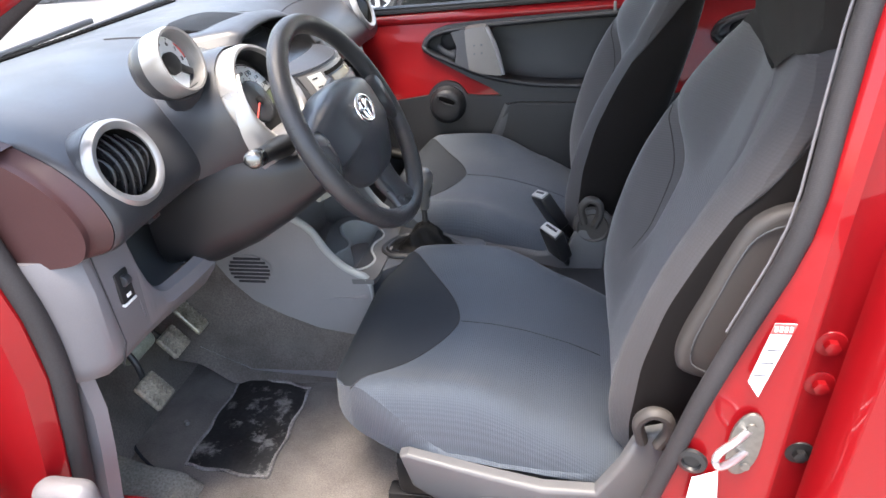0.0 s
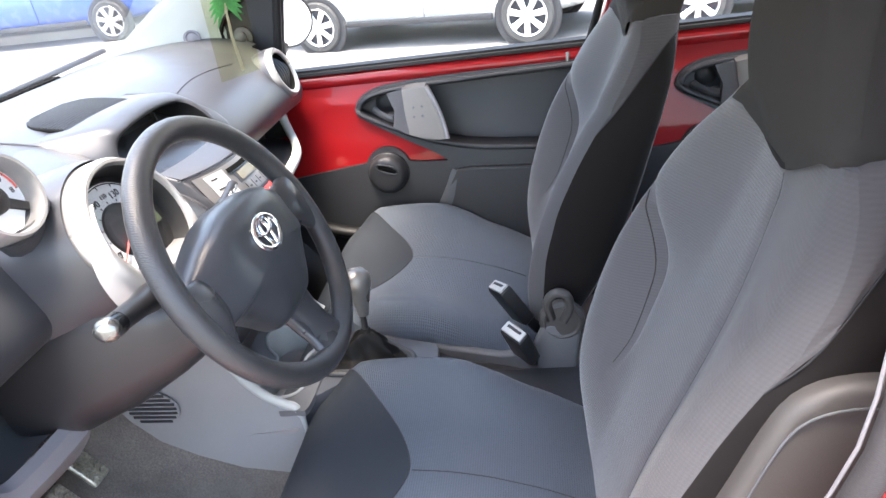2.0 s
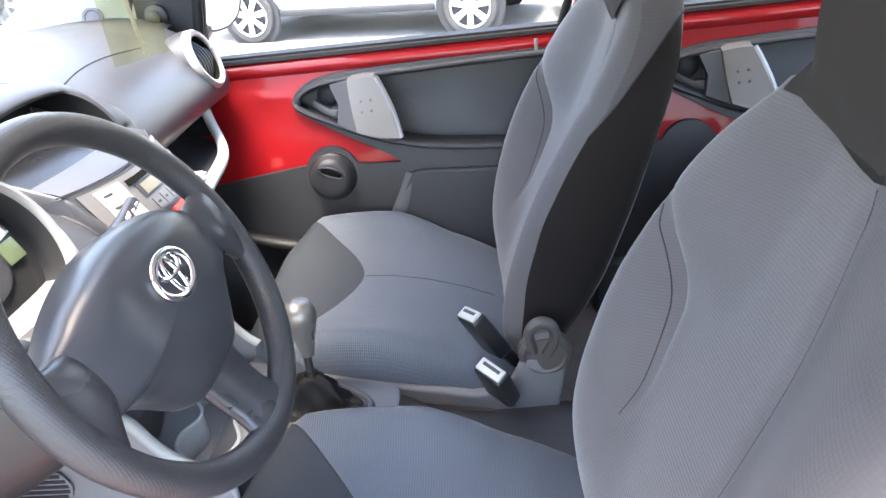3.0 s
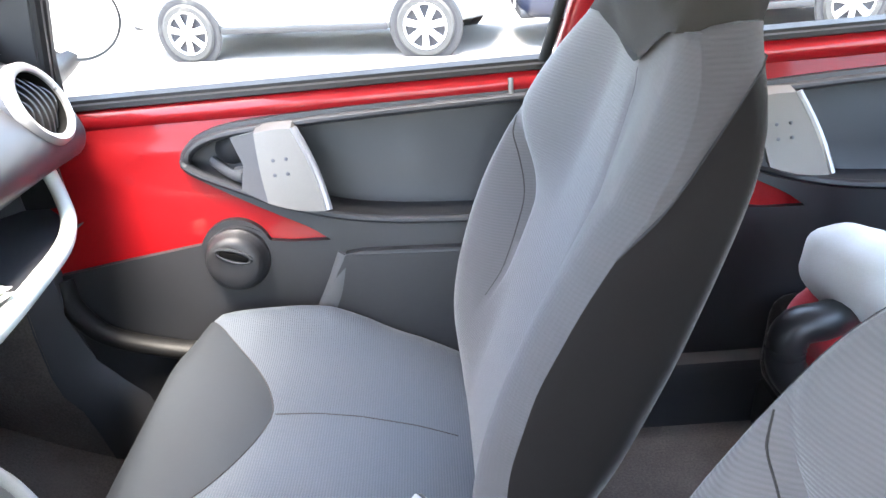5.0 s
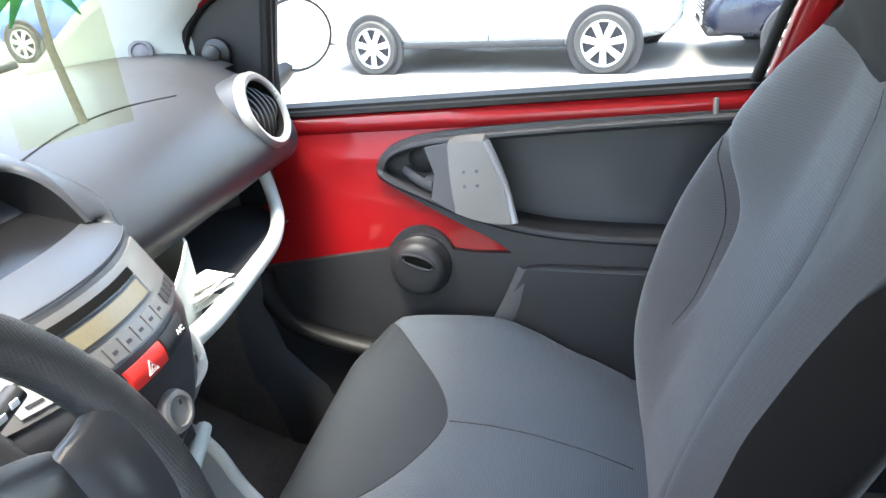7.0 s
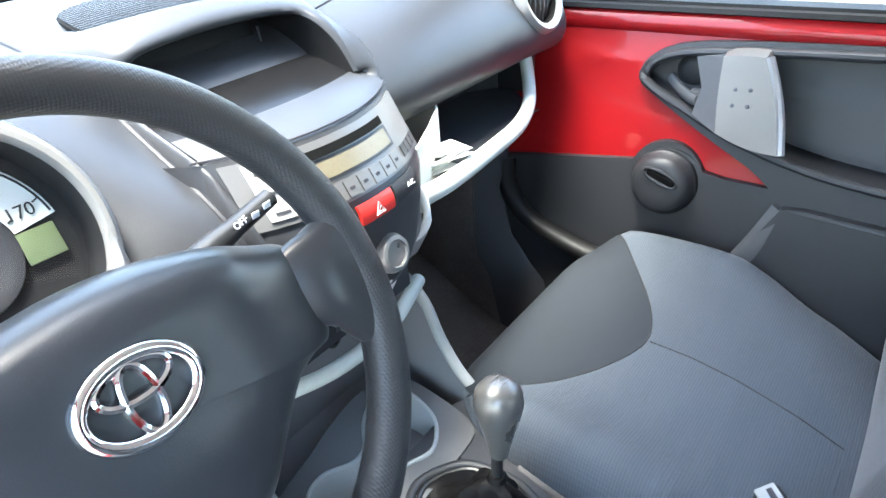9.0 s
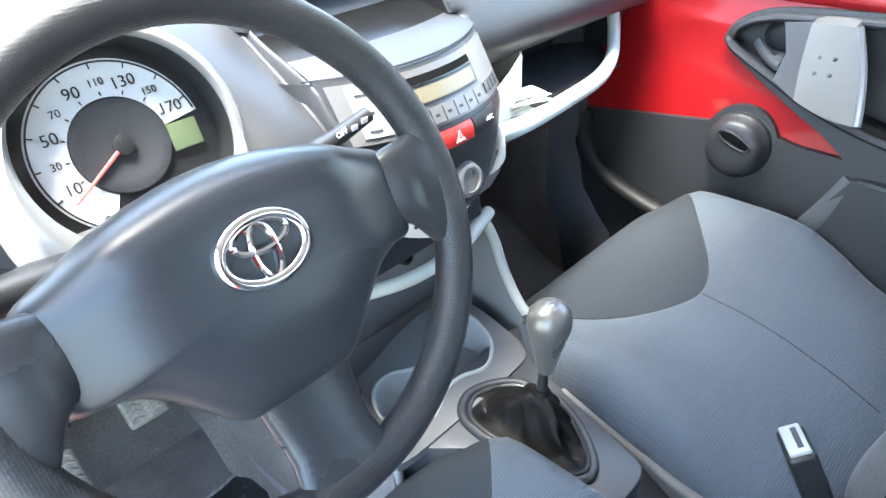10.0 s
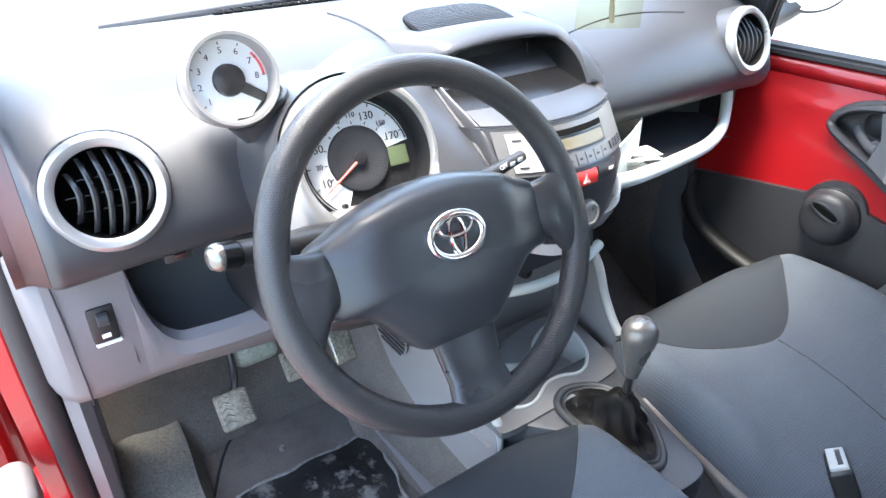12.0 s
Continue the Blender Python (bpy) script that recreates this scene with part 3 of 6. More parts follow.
# ---- shell ----
body = thing("car_body", "red painted shell of a small hatchback with its driver's side open", "car body", loc=(.3, 0, .3))
part("floor_pan", skin([[(x, y, .262 + (.10 * math.exp(-(y / .10) ** 2) if x > -.5 else 0)) for y in np.linspace(-.70, .70, 29)] for x in np.linspace(-.66, 1.7, 12)]), M_CARPET, body, "grey carpeted floor")
part("bulkhead", skin([[(-.56 - k * .05, y, .262 + .0 + k * .11 - (.02 if k == 0 else 0)) for y in np.linspace(-.70, .70, 12)] for k in range(7)]), M_CARPET, body, "carpeted bulkhead")
part("toe_board", skin([[(x, y, z) for y in np.linspace(.13, .57, 10)] for x, z in ((-.16, .264), (-.24, .272), (-.32, .295), (-.42, .345), (-.54, .425), (-.68, .54))]), M_CARPET, body, "carpet rising under the passenger's feet")
roofrow = lambda x, z, w: [(x, y, z - .05 * (y / w) ** 2) for y in np.linspace(-w, w, 15)]
part("headliner", skin([roofrow(-.06, 1.352, .56), roofrow(.2, 1.395, .585), roofrow(.6, 1.41, .60), roofrow(1.0, 1.40, .60), roofrow(1.4, 1.36, .58)]), M_HEAD, body, "pale cloth headliner")
part("roof_panel", skin([roofrow(-.10, 1.362, .60), roofrow(.2, 1.42, .63), roofrow(.6, 1.44, .64), roofrow(1.0, 1.43, .64), roofrow(1.5, 1.38, .62)]), M_RED, body, "red roof")
for s in (-1, 1):
    part("roof_rail", tube(spline([(-.10, s * .60, 1.325), (.2, s * .615, 1.37), (.6, s * .625, 1.385), (1.0, s * .62, 1.375), (1.4, s * .59, 1.33)], 5), .04, 10, flat=.8), M_RED, body)
    part("a_pillar", tube(spline([(-.68, s * .735, 1.0), (-.45, s * .70, 1.13), (-.25, s * .66, 1.235), (-.08, s * .61, 1.32)], 5), .032, 10), M_RED, body, "red windscreen pillar")
    part("c_pillar", tube(spline([(1.32, s * .72, .95), (1.40, s * .66, 1.15), (1.40, s * .60, 1.34)], 5), .07, 10), M_RED, body)
    part("rear_quarter", rbox((1.62, s * .70, .62), (.55, .10, .72), .03), M_RED, body)
    part("front_wing", rbox((-.95, s * .76, .62), (.62, .08, .62), .05), M_RED, body)
    part("sill", rbox((.4, s * .70, .33), (2.0, .12, .12), .02), M_RED, body)
part("a_pillar_trim", skin([[(-.78, .645, 1.02), (-.66, .655, 1.00), (-.52, .665, 1.02), (-.455, .685, 1.035), (-.44, .70, 1.04)],
                            [(-.71, .640, 1.062), (-.60, .650, 1.055), (-.51, .660, 1.075), (-.452, .680, 1.085), (-.435, .70, 1.09)],
                            [(-.57, .618, 1.150), (-.49, .626, 1.142), (-.43, .645, 1.135), (-.40, .665, 1.13), (-.385, .69, 1.135)],
                            [(-.33, .588, 1.248), (-.29, .597, 1.235), (-.27, .615, 1.215), (-.262, .645, 1.20), (-.25, .67, 1.205)],
                            [(-.11, .540, 1.332), (-.09, .545, 1.325), (-.06, .565, 1.31), (-.04, .595, 1.30), (-.03, .62, 1.31)]]), M_CREAM, body, "pale cream pillar trim")
part("a_pillar_trim", skin([[(-.66, -.655, 1.00), (-.52, -.665, 1.02), (-.44, -.70, 1.04)], [(-.47, -.625, 1.14), (-.42, -.655, 1.13), (-.385, -.69, 1.135)],
                            [(-.28, -.595, 1.235), (-.265, -.63, 1.205), (-.25, -.67, 1.205)], [(-.09, -.545, 1.325), (-.05, -.58, 1.305), (-.03, -.62, 1.31)]]), M_CREAM, body, "pale cream pillar trim")
plug = part("trim_plug", lathe([(.022, 0), (.021, .004), (.016, .005), (.014, .002), (.010, .003), (.004, .005)], (-.512, .655, 1.062), (.35, -1, .25), 24), M_GREY, body, "small round grey plug")
part("bonnet", skin([[(x, y, 1.0 - .18 * (max(0.0, -.75 - x) / .75) ** 1.5 - .05 * (y / .7) ** 2) for y in np.linspace(-.72, .72, 9)] for x in np.linspace(-.74, -1.5, 8)]), M_RED, body, "red bonnet")
part("cowl", skin([[(x, y, z) for y in np.linspace(-.70, .70, 9)] for x, z in ((-.70, 1.03), (-.76, 1.02), (-.82, .995), (-.86, 1.0))]), M_BLACK, body, "black plastic cowl below the windscreen")
for y0 in (-.45, .10):
    part("wiper", tube([(-.80, y0, 1.03), (-.77, y0 + .25, 1.045), (-.74, y0 + .52, 1.06)], .007, 8), M_BLACK, body, "black wiper")
ws = part("windscreen", skin([[(x, y, z - .0 + .0 * y) for y in np.linspace(-w, w, 9)] for x, z, w in ((-.74, 1.04, .66), (-.52, 1.155, .63), (-.30, 1.26, .585), (-.08, 1.35, .54))]), M_GLASS, body, "clear windscreen")
ws.visible_shadow = False
part("tailgate", rbox((1.88, 0, .75), (.06, 1.36, .55), .03), M_RED, body)
rg = part("rear_window", slab([(1.86, -.6, 1.02), (1.86, .6, 1.02), (1.50, .54, 1.36), (1.50, -.54, 1.36)], (.003, 0, .003)), M_GLASS, body)
rg.visible_shadow = False
part("b_pillar", tube(spline([(.60, .70, .40), (.60, .71, .95), (.645, .675, 1.15), (.68, .61, 1.36)], 5), .035, 10), M_RED, body)
part("rear_shelf_wall", rbox((1.55, 0, .62), (.06, 1.30, .70), .02), M_DARKCLOTH, body)

# ---- driver's side opening: rear post, seals, latch plate ----
def post_x(z):
    return lerp_table(z, [(.30, .405), (.536, .452), (.70, .497), (.935, .574), (1.163, .612), (1.36, .68)])


def corner_x(z):
    return max(post_x(z) + .05, .606 + .055 * (z - .6))


zz = [.30, .42, .536, .62, .70, .80, .935, 1.05, 1.163, 1.26, 1.36]
inw = lambda z: lerp_table(z, [(.3, 0), (.95, 0), (1.36, .10)])
part("rear_post", skin([[(post_x(z) + .10, -.60 + inw(z), z), (post_x(z) + .012, -.672 + inw(z), z), (corner_x(z) - .022, -.690 + inw(z), z), (corner_x(z) - .006, -.684 + inw(z), z),
                         (corner_x(z), -.668 + inw(z), z), (corner_x(z) + .008, -.640 + inw(z), z), (corner_x(z) + .075, -.634 + inw(z), z), (corner_x(z) + .12, -.60 + inw(z), z)] for z in zz], loop=True, caps=True), M_RED, body, "red painted door post with a stepped face")
part("door_seal", tube(spline([(post_x(z) + .006, -.672 + inw(z), z) for z in zz], 3), .0115, 12, flat=1.1, up=(0, 1, 0)), M_SEAL, body, "ribbed dark rubber door seal")
part("seal_edge", tube(spline([(post_x(z) - .006, -.662 + inw(z), z) for z in zz[5:]], 3), .0016, 8, up=(0, 1, 0)), M_GREY, body, "pale lining edge beside the seal")
part("front_seal", tube(spline([(-.09, -.60, 1.30), (-.26, -.655, 1.205), (-.40, -.68, 1.10), (-.425, -.69, 1.0), (-.405, -.69, .90), (-.385, -.69, .80), (-.385, -.69, .70), (-.405, -.69, .60), (-.432, -.69, .48), (-.45, -.69, .40)], 5), .0185, 12, flat=.9, up=(0, 1, 0)), M_SEAL, body, "ribbed dark rubber door seal")
part("front_post", skin([[(x - .02, -.66, z), (x - .012, -.71, z), (x - .03, -.735, z), (x - .18, -.75, z), (x - .18, -.66, z)] for x, z in ((-.44, .30), (-.425, .48), (-.398, .60), (-.378, .70), (-.378, .80), (-.398, .90), (-.42, 1.0))], loop=True, caps=True), M_RED, body, "red painted hinge post")
part("kick_trim", skin([[(x + .016, -.672, z), (x + .030, -.656, z), (x + .015, -.642, z), (x - .16, -.63, z), (x - .16, -.668, z)] for x, z in ((-.46, .27), (-.438, .40), (-.41, .52), (-.395, .60), (-.395, .70))], loop=True, caps=True), M_GREY, body, "pale grey kick panel")
part("sill_trim", rbox((.02, -.655, .315), (.92, .07, .10), .02), M_GREY, body)
KICK = ((-.20, .262, .13), (-.22, .36, .13), (-.25, .42, .115), (-.294, .456, .095), (-.335, .50, .062), (-.356, .585, .042), (-.359, .68, .034), (-.362, .86, .034))
part("passenger_kick_panel", skin([[(e - w, .560, z), (e - w * .6, .576, z), (e - w * .2, .592, z), (e, .602, z), (e - .004, .640, z)] for e, z, w in KICK]), M_DECK, body, "dark grey plastic kick panel")
part("passenger_footwell_side", skin([[(-.70, .53, z), (-.58, .545, z), (e - w + .003, .562, z)] for e, z, w in KICK]), M_CARPET, body, "dark carpet beside the passenger's feet")
part("passenger_sill_trim", join(rbox((.05, .65, .30), (1.0, .05, .12), .02), rbox((.98, .625, .33), (.85, .09, .17), .03)), M_DOORTRIM, body)

solo("wiring_boot", rbox((-.392, -.762, .500), (.10, .05, .095), .032, 4), M_GREY, "pale rounded plastic boot on the red hinge post", "wiring boot")


def road_wheel(x, s):
    wl = part("wheel", lathe([(.17, .02), (.255, .02), (.275, .0), (.275, -.12), (.255, -.15), (.17, -.15)], (x, s * .735, .276), (0, s, 0), 36, caps=False), M_TYRE, body, "black tyre on a pressed steel wheel")
    part("rim", lathe([(.175, .010), (.165, .018), (.15, .005), (.09, -.01), (.06, .008), (.01, .010)], (x, s * .735, .276), (0, s, 0), 32, caps=False), M_RIM, wl)


for x in (-1.02, 1.38):
    for s in (-1, 1):
        road_wheel(x, s)
part("front_bumper", rbox((-1.50, 0, .50), (.16, 1.40, .40), .07, 4), M_RED, body, "red front bumper")
part("rear_bumper", rbox((1.90, 0, .44), (.14, 1.38, .26), .06, 4), M_RED, body, "red rear bumper")


# ---- front seats ----
def front_seat(label, near):
    """Built round the tip of the dark front panel: x to the rear, y across, z up."""
    st = thing("front_seat", label, "car seat", group="front seats")
    bw, xf, xr = .280, -.232, .36

    def edge(y, front):
        k = max(0.0, 1 - (abs(y) / bw) ** ((8 if y > 0 else 5) if front else 6)) ** (1 / ((2.6 if y > 0 else 2.2) if front else 4))
        return .02 + (xf + (.055 * (y / bw) ** 2 if y < 0 else .020 * (y / bw) ** 2) - .02) * k if front else .02 + (xr - .02) * k

    def top(x, y):
        a = (.02 - x) / (.02 - xf) if x < .02 else (x - .02) / (xr - .02) * .8
        b = abs(y) / bw
        rho = min(1.0, (a ** 4 + b ** 9) ** (1 / 4.4))
        z = -.085 + .085 * (1 - rho ** 5) ** (1 / 2.6) + .008 * (1 - rho ** 8)
        z += (.044 if y > 0 else .034) * math.exp(-((b - .90) / .24) ** 2) * (1 - .75 * smooth01((x - .03) / .16)) * smooth01((x + .205) / .08) * (1 - b ** 20)
        z -= (.75 + .25 * b * b) * lerp_table(x, [(0, 0), (.06, .005), (.12, .020), (.20, .052), (.28, .095), (.36, .14)])
        return z

    def tuck(bm):
        """The door side of the driver's cushion is drawn in a little."""
        if near:
            for v in bm.verts:
                if v.co.y < 0:
                    v.co.y *= .91
        return bm

    def mark(y):
        return -.004 - .150 * (abs(y) / .235) ** 1.6

    ys = [bw * math.sin(a) * .9995 for a in np.linspace(-math.pi / 2, math.pi / 2, 57)]
    cols = []
    for y in ys:
        a, b = edge(y, True), edge(y, False)
        m = min(max(mark(y), a), b)
        cols.append((a, m, b, y))
    patch = skin([[(x, y, top(x, y)) for x in np.linspace(a, m, 18)] for a, m, b, y in cols if m > a + .002])
    part("cushion_front_panel", tuck(patch), M_PATCH, st, "plain darker cloth on the cushion's front")
    mainp = skin([[(x, y, top(x, y)) for x in m + (b - m) * np.linspace(0, 1, 30) ** .8] for a, m, b, y in cols])
    part("cushion", tuck(mainp), M_SEATC, st, "finely ribbed grey-blue cloth")
    ring = [(edge(y, True), y) for y in ys] + [(edge(y, False), y) for y in ys[::-1]]
    cxm = .08
    lift = lambda x, y: (.022 if near else .0) * smooth01(-y / .15) * smooth01((.30 - x) / .20)
    rows = [[(x, y, top(x, y) + .0005) for x, y in ring], [(x - (.004 if x < 0 else 0), y * 1.022, min(-.086, top(x, y) - .012) + lift(x, y) * .4) for x, y in ring], [(x * .99 + .001, y * 1.012, min(-.103, top(x, y) - .025) + lift(x, y)) for x, y in ring],
            [(cxm + (x - cxm) * .93, y * .95, min(-.135, top(x, y) - .04) + lift(x, y)) for x, y in ring], [(cxm + (x - cxm) * .6, y * .8, -.20) for x, y in ring]]
    part("cushion_side", tuck(skin(rows, loop=True, caps=True)), M_SEATC, st, "ribbed cloth round the cushion's edge", 60)
    seam = [(mark(y), y, top(mark(y), y) + .0004) for y in np.linspace(-.235, .235, 36)]
    part("seam", tuck(tube(seam, .0011, 6)), M_SEAM, st)
    part("seam", tube([(x, 0, top(x, 0) + .0002) for x in np.linspace(0, .26, 20)], .0009, 6), M_SEAM, st)

    # backrest: a hollowed middle between two ridged bolsters
    plane = lambda z: eased(z, [(-.12, .268), (-.05, .282), (0, .296), (.10, .335), (.20, .385), (.32, .438), (.40, .468), (.47, .490), (.52, .490), (.56, .480), (.62, .478), (.70, .490), (.775, .506)])
    ridge = lambda z: eased(z, [(-.16, .296), (-.08, .276), (0, .268), (.05, .270), (.12, .283), (.20, .307), (.27, .335), (.35, .378), (.43, .424), (.48, .455), (.52, .482), (.56, .480), (.62, .478), (.70, .490), (.775, .506)], .02)
    side = lambda z: eased(z, [(-.16, .318), (-.08, .304), (0, .298), (.12, .309), (.225, .336), (.31, .374), (.365, .404), (.41, .432), (.465, .466), (.51, .490), (.56, .492), (.775, .510)], .02)
    rear = lambda z: eased(z, [(-.12, .33), (.10, .440), (.22, .478), (.32, .505), (.42, .530), (.52, .558), (.60, .584), (.70, .590), (.775, .565)])
    hwt = [(-.12, .19), (-.05, .225), (.05, .246), (.25, .255), (.38, .252), (.43, .240), (.48, .205), (.52, .168), (.56, .145), (.62, .138), (.70, .130), (.75, .110), (.775, .07)]
    hwn = [(-.12, .19), (-.05, .225), (.05, .246), (.25, .255), (.40, .256), (.44, .250), (.48, .225), (.51, .185), (.54, .150), (.60, .140), (.70, .130), (.75, .110), (.775, .07)]
    hw = lambda z, s=1: eased(z, hwt if s > 0 else hwn)
    far_seam = lambda z: eased(z, [(-.12, .58), (.10, .59), (.16, .64), (.24, .74), (.29, .815), (.32, .87), (.345, .94), (.37, .985), (.8, .985)], .02)
    near_seam = lambda z: eased(z, [(-.12, .42), (.0, .36), (.06, .31), (.13, .26), (.20, .21), (.27, .175), (.33, .13), (.38, .085), (.44, .03), (.8, .03)])
    ubt = lambda z, s: far_seam(z) if s > 0 else near_seam(z)

    def front(u, z, out=0.0):
        """The front face at a share u of the half width; the far bolster rises steeply out of a sewn groove."""
        c, f, a = plane(z), ridge(z), abs(u)
        if u > 0:
            us, top = far_seam(z), .95
            k = smooth01((z - .05) / .09) * (1 - smooth01((z - .22) / .17))
            t = min(1.0, max(0.0, (a - us + .03) / max(.06, top - us)))
            sharp = math.sin(math.pi / 2 * t) ** .85
            broad = smooth01((a - .30) / .62)
            w = k * sharp + (1 - k) * broad
            x = c + (f - c) * w + k * .007 * math.exp(-((a - us) / .035) ** 2)
            x += .016 * smooth01((a - .93) / .07) ** 2
        else:
            us = near_seam(z)
            t = min(1.0, max(0.0, (a - us) / (.84 - us)))
            w = .35 * t + .65 * smooth01(t)
            x = c + (f - c) * w + .0035 * math.exp(-((a - us) / .03) ** 2) * (1 - smooth01((z - .44) / .03))
            x += (side(z) - f) * min(1.0, max(0.0, (a - .82) / .18)) ** 2.2
            x += .004 * math.exp(-((z - .398) / .012) ** 2) * smooth01((a - .4) / .3)
        return Vector((x - out, u * hw(z, u), z))

    def low(u):
        return .476 + (.035 if u > 0 else .054) * min(1.0, abs(u + .05) / .85) ** (1.4 if u > 0 else 1.25)

    def head_half(z):
        return eased(z, [(.45, .160), (.52, .150), (.56, .146), (.62, .140), (.70, .131), (.75, .112), (.775, .075)])

    def cloth(u, z):
        """The cloth ends just inside the head restraint's lower edge and is tucked back under it."""
        end = low(max(-1, min(1, u * hw(.50, u) / .152))) + .010 - .009 * smooth01((-u - .50) / .30)
        return front(u, min(z, end)) + Vector((.030 * smooth01((z - end) / .05), 0, 0))

    zs = np.concatenate([np.linspace(-.12, .44, 44), np.linspace(.452, .60, 14)])
    mid = part("backrest", skin([[cloth(-ubt(z, -1) + (ubt(z, 1) + ubt(z, -1)) * t, z) for t in np.linspace(0, 1, 33)] for z in zs]), M_SEAT, st, "finely ribbed grey cloth", 60)
    # near bolster and shoulders use a darker cloth; the far bolster matches the middle
    for s in (-1, 1):
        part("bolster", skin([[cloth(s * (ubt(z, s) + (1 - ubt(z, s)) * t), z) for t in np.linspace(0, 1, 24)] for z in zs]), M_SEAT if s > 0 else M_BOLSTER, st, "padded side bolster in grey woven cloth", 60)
    groove = [front(far_seam(z), z, -.001) for z in np.linspace(.350, .092, 26)]
    part("seam", tube(spline(groove, 2), .0011, 6), M_HEADREST, mid)
    part("seam", tube([front(-near_seam(z), z, -.0004) for z in np.linspace(.468, .0, 30)], .0010, 6), M_SEAM, mid)
    part("seam", tube([front(1.0, z, -.001) for z in np.linspace(-.08, .48, 30)], .0011, 6), M_SEAM, mid)

    def shell(z):
        x0 = plane(z)
        t = rear(z) - x0
        ring = []
        for s in (1, -1):
            h = hw(z, s)
            e = front(s, z).x
            pts = [(e, h), (e + .012, h + .004), (max(e + .02, x0 + t * .55), h + .004), (x0 + t * .85, h - .010), (x0 + t, h - .035), (x0 + t * 1.04, h * .5)]
            pts = [(a, s * b) for a, b in pts]
            ring += pts if s == 1 else pts[::-1]
        return [Vector((a, b, z)) for a, b in ring]

    edge_z = [.36, .415, .45, .47, .48, .48, .505, .508, .508, .495, .415, .365]
    top_z = [.528] * 6 + [.530, .533, .536, .538, .535, .530]
    lower = [[shell(-.12 + (edge_z[i] + .12) * t)[i] for i in range(12)] for t in np.linspace(0, 1, 28)]
    upper = [[shell(edge_z[i] + (top_z[i] - edge_z[i]) * t)[i] for i in range(12)] for t in np.linspace(0, 1, 18)]
    upper.append([(Vector((plane(.53) + .045, 0, .535)) * .55 + v * .45) for v in upper[-1]])
    part("back_cover", skin(lower), M_DARKCLOTH, st, "plain near-black cloth on sides and rear", 50)
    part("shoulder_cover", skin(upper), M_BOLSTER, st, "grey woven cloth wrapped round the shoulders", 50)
    part("seam", tube(spline(lower[-1][:6], 4), .0007, 6), M_SEAM, mid)
    part("seam", tube(spline(lower[-1][6:], 4), .0009, 6), M_SEAM, mid)

    # integral head restraint with a pointed lower edge
    rows = []
    for t in np.concatenate([np.linspace(0, .8, 22), np.linspace(.83, 1.0, 9)]):
        cap = max(0.0, 1 - max(0, (t - .80) / .20) ** 2.2) ** .5
        r = []
        for u in np.linspace(-1, 1, 31):
            z = low(u) + (.772 - low(u)) * t
            y = u * head_half(z) * (1 if t < .8 else max(cap, .25))
            lie = front(y / hw(z, u), z, .007).x
            full = plane(z) - .014 + .030 * smooth01((abs(u) - .70) / .30) ** 1.5 + .006 * abs(u) ** 2
            x = lie + (full - lie) * smooth01((z - low(u)) / .055)
            r.append(Vector((x + .05 * (1 - cap), y, z)))
        for a, b in ((.16, 1.02), (.34, 1.03), (.62, 1.03), (.92, .94), (1.06, .72), (1.08, .3), (1.08, -.3), (1.06, -.72), (.92, -.94), (.62, -1.03), (.34, -1.03), (.16, -1.02)):
            z0 = low(1) + (low(-1) - low(1)) * smooth01((1 - b) / 2)
            zt = z0 + (.772 - z0) * t
            th = rear(zt) - plane(zt)
            w = head_half(zt) * (1 if t < .8 else max(cap, .25))
            r.append(Vector((plane(zt) + th * a * (.75 + .25 * cap) + .012 * (1 - cap), w * b, zt)))
        rows.append(r)
    part("head_restraint", skin(rows, loop=True, caps=True), M_HEADREST, st, "tall dark cloth head restraint", 60)

    # plastics
    for s in (-1, 1):
        sh = [(-.085, s * .266, -.15), (-.09, s * .274, -.098), (.02, s * .280, -.098), (.20, s * .280, -.102), (.28, s * .274, -.088), (.335, s * .262, -.02), (.375, s * .258, -.01), (.36, s * .258, -.12), (.32, s * .258, -.215), (-.02, s * .258, -.205)]
        if near and s < 0:
            sh = [(-.052, -.244, -.150), (-.066, -.250, -.075), (-.050, -.256, -.066), (.07, -.262, -.088), (.17, -.264, -.106), (.25, -.262, -.106), (.285, -.258, -.050), (.310, -.254, .010), (.345, -.252, .020), (.37, -.25, -.10), (.33, -.246, -.215), (.02, -.244, -.205)]
        if not near and s < 0:
            sh = [(-.050, -.256, -.150), (-.066, -.262, -.030), (-.054, -.266, -.018), (.02, -.270, -.034), (.12, -.272, -.055), (.21, -.272, -.072), (.27, -.268, -.070), (.295, -.264, -.015), (.335, -.262, .0), (.375, -.258, -.01), (.36, -.258, -.12), (.32, -.258, -.215), (-.02, -.258, -.205)]
            part("shield_hollow", slab([(.10, -.2875, -.092), (.13, -.2875, -.082), (.20, -.2875, -.094), (.255, -.2875, -.108), (.25, -.2875, -.150), (.10, -.2875, -.150)], (0, -.003, 0), .001), M_BAG, st, "darker panel of the side shield")
        part("side_shield", slab(sh, (0, s * (.022 if near and s < 0 else .014), 0), .008, 3), M_SHIELD if s < 0 else M_BAG, st, "mid-grey plastic side shield")
        if not (near and s < 0):
            part("recliner_cover", lathe([(.046, 0), (.044, .010), (.036, .016), (.032, .013), (.012, .015)], (.335, s * .262, -.005), (0, s, 0), 32), M_BAG, st, "round recliner cover")
        loop = spline([(.315, s * .275, .005), (.308, s * .28, .045), (.325, s * .284, .068), (.346, s * .284, .06), (.350, s * .28, .03), (.338, s * .277, .0)], 5)
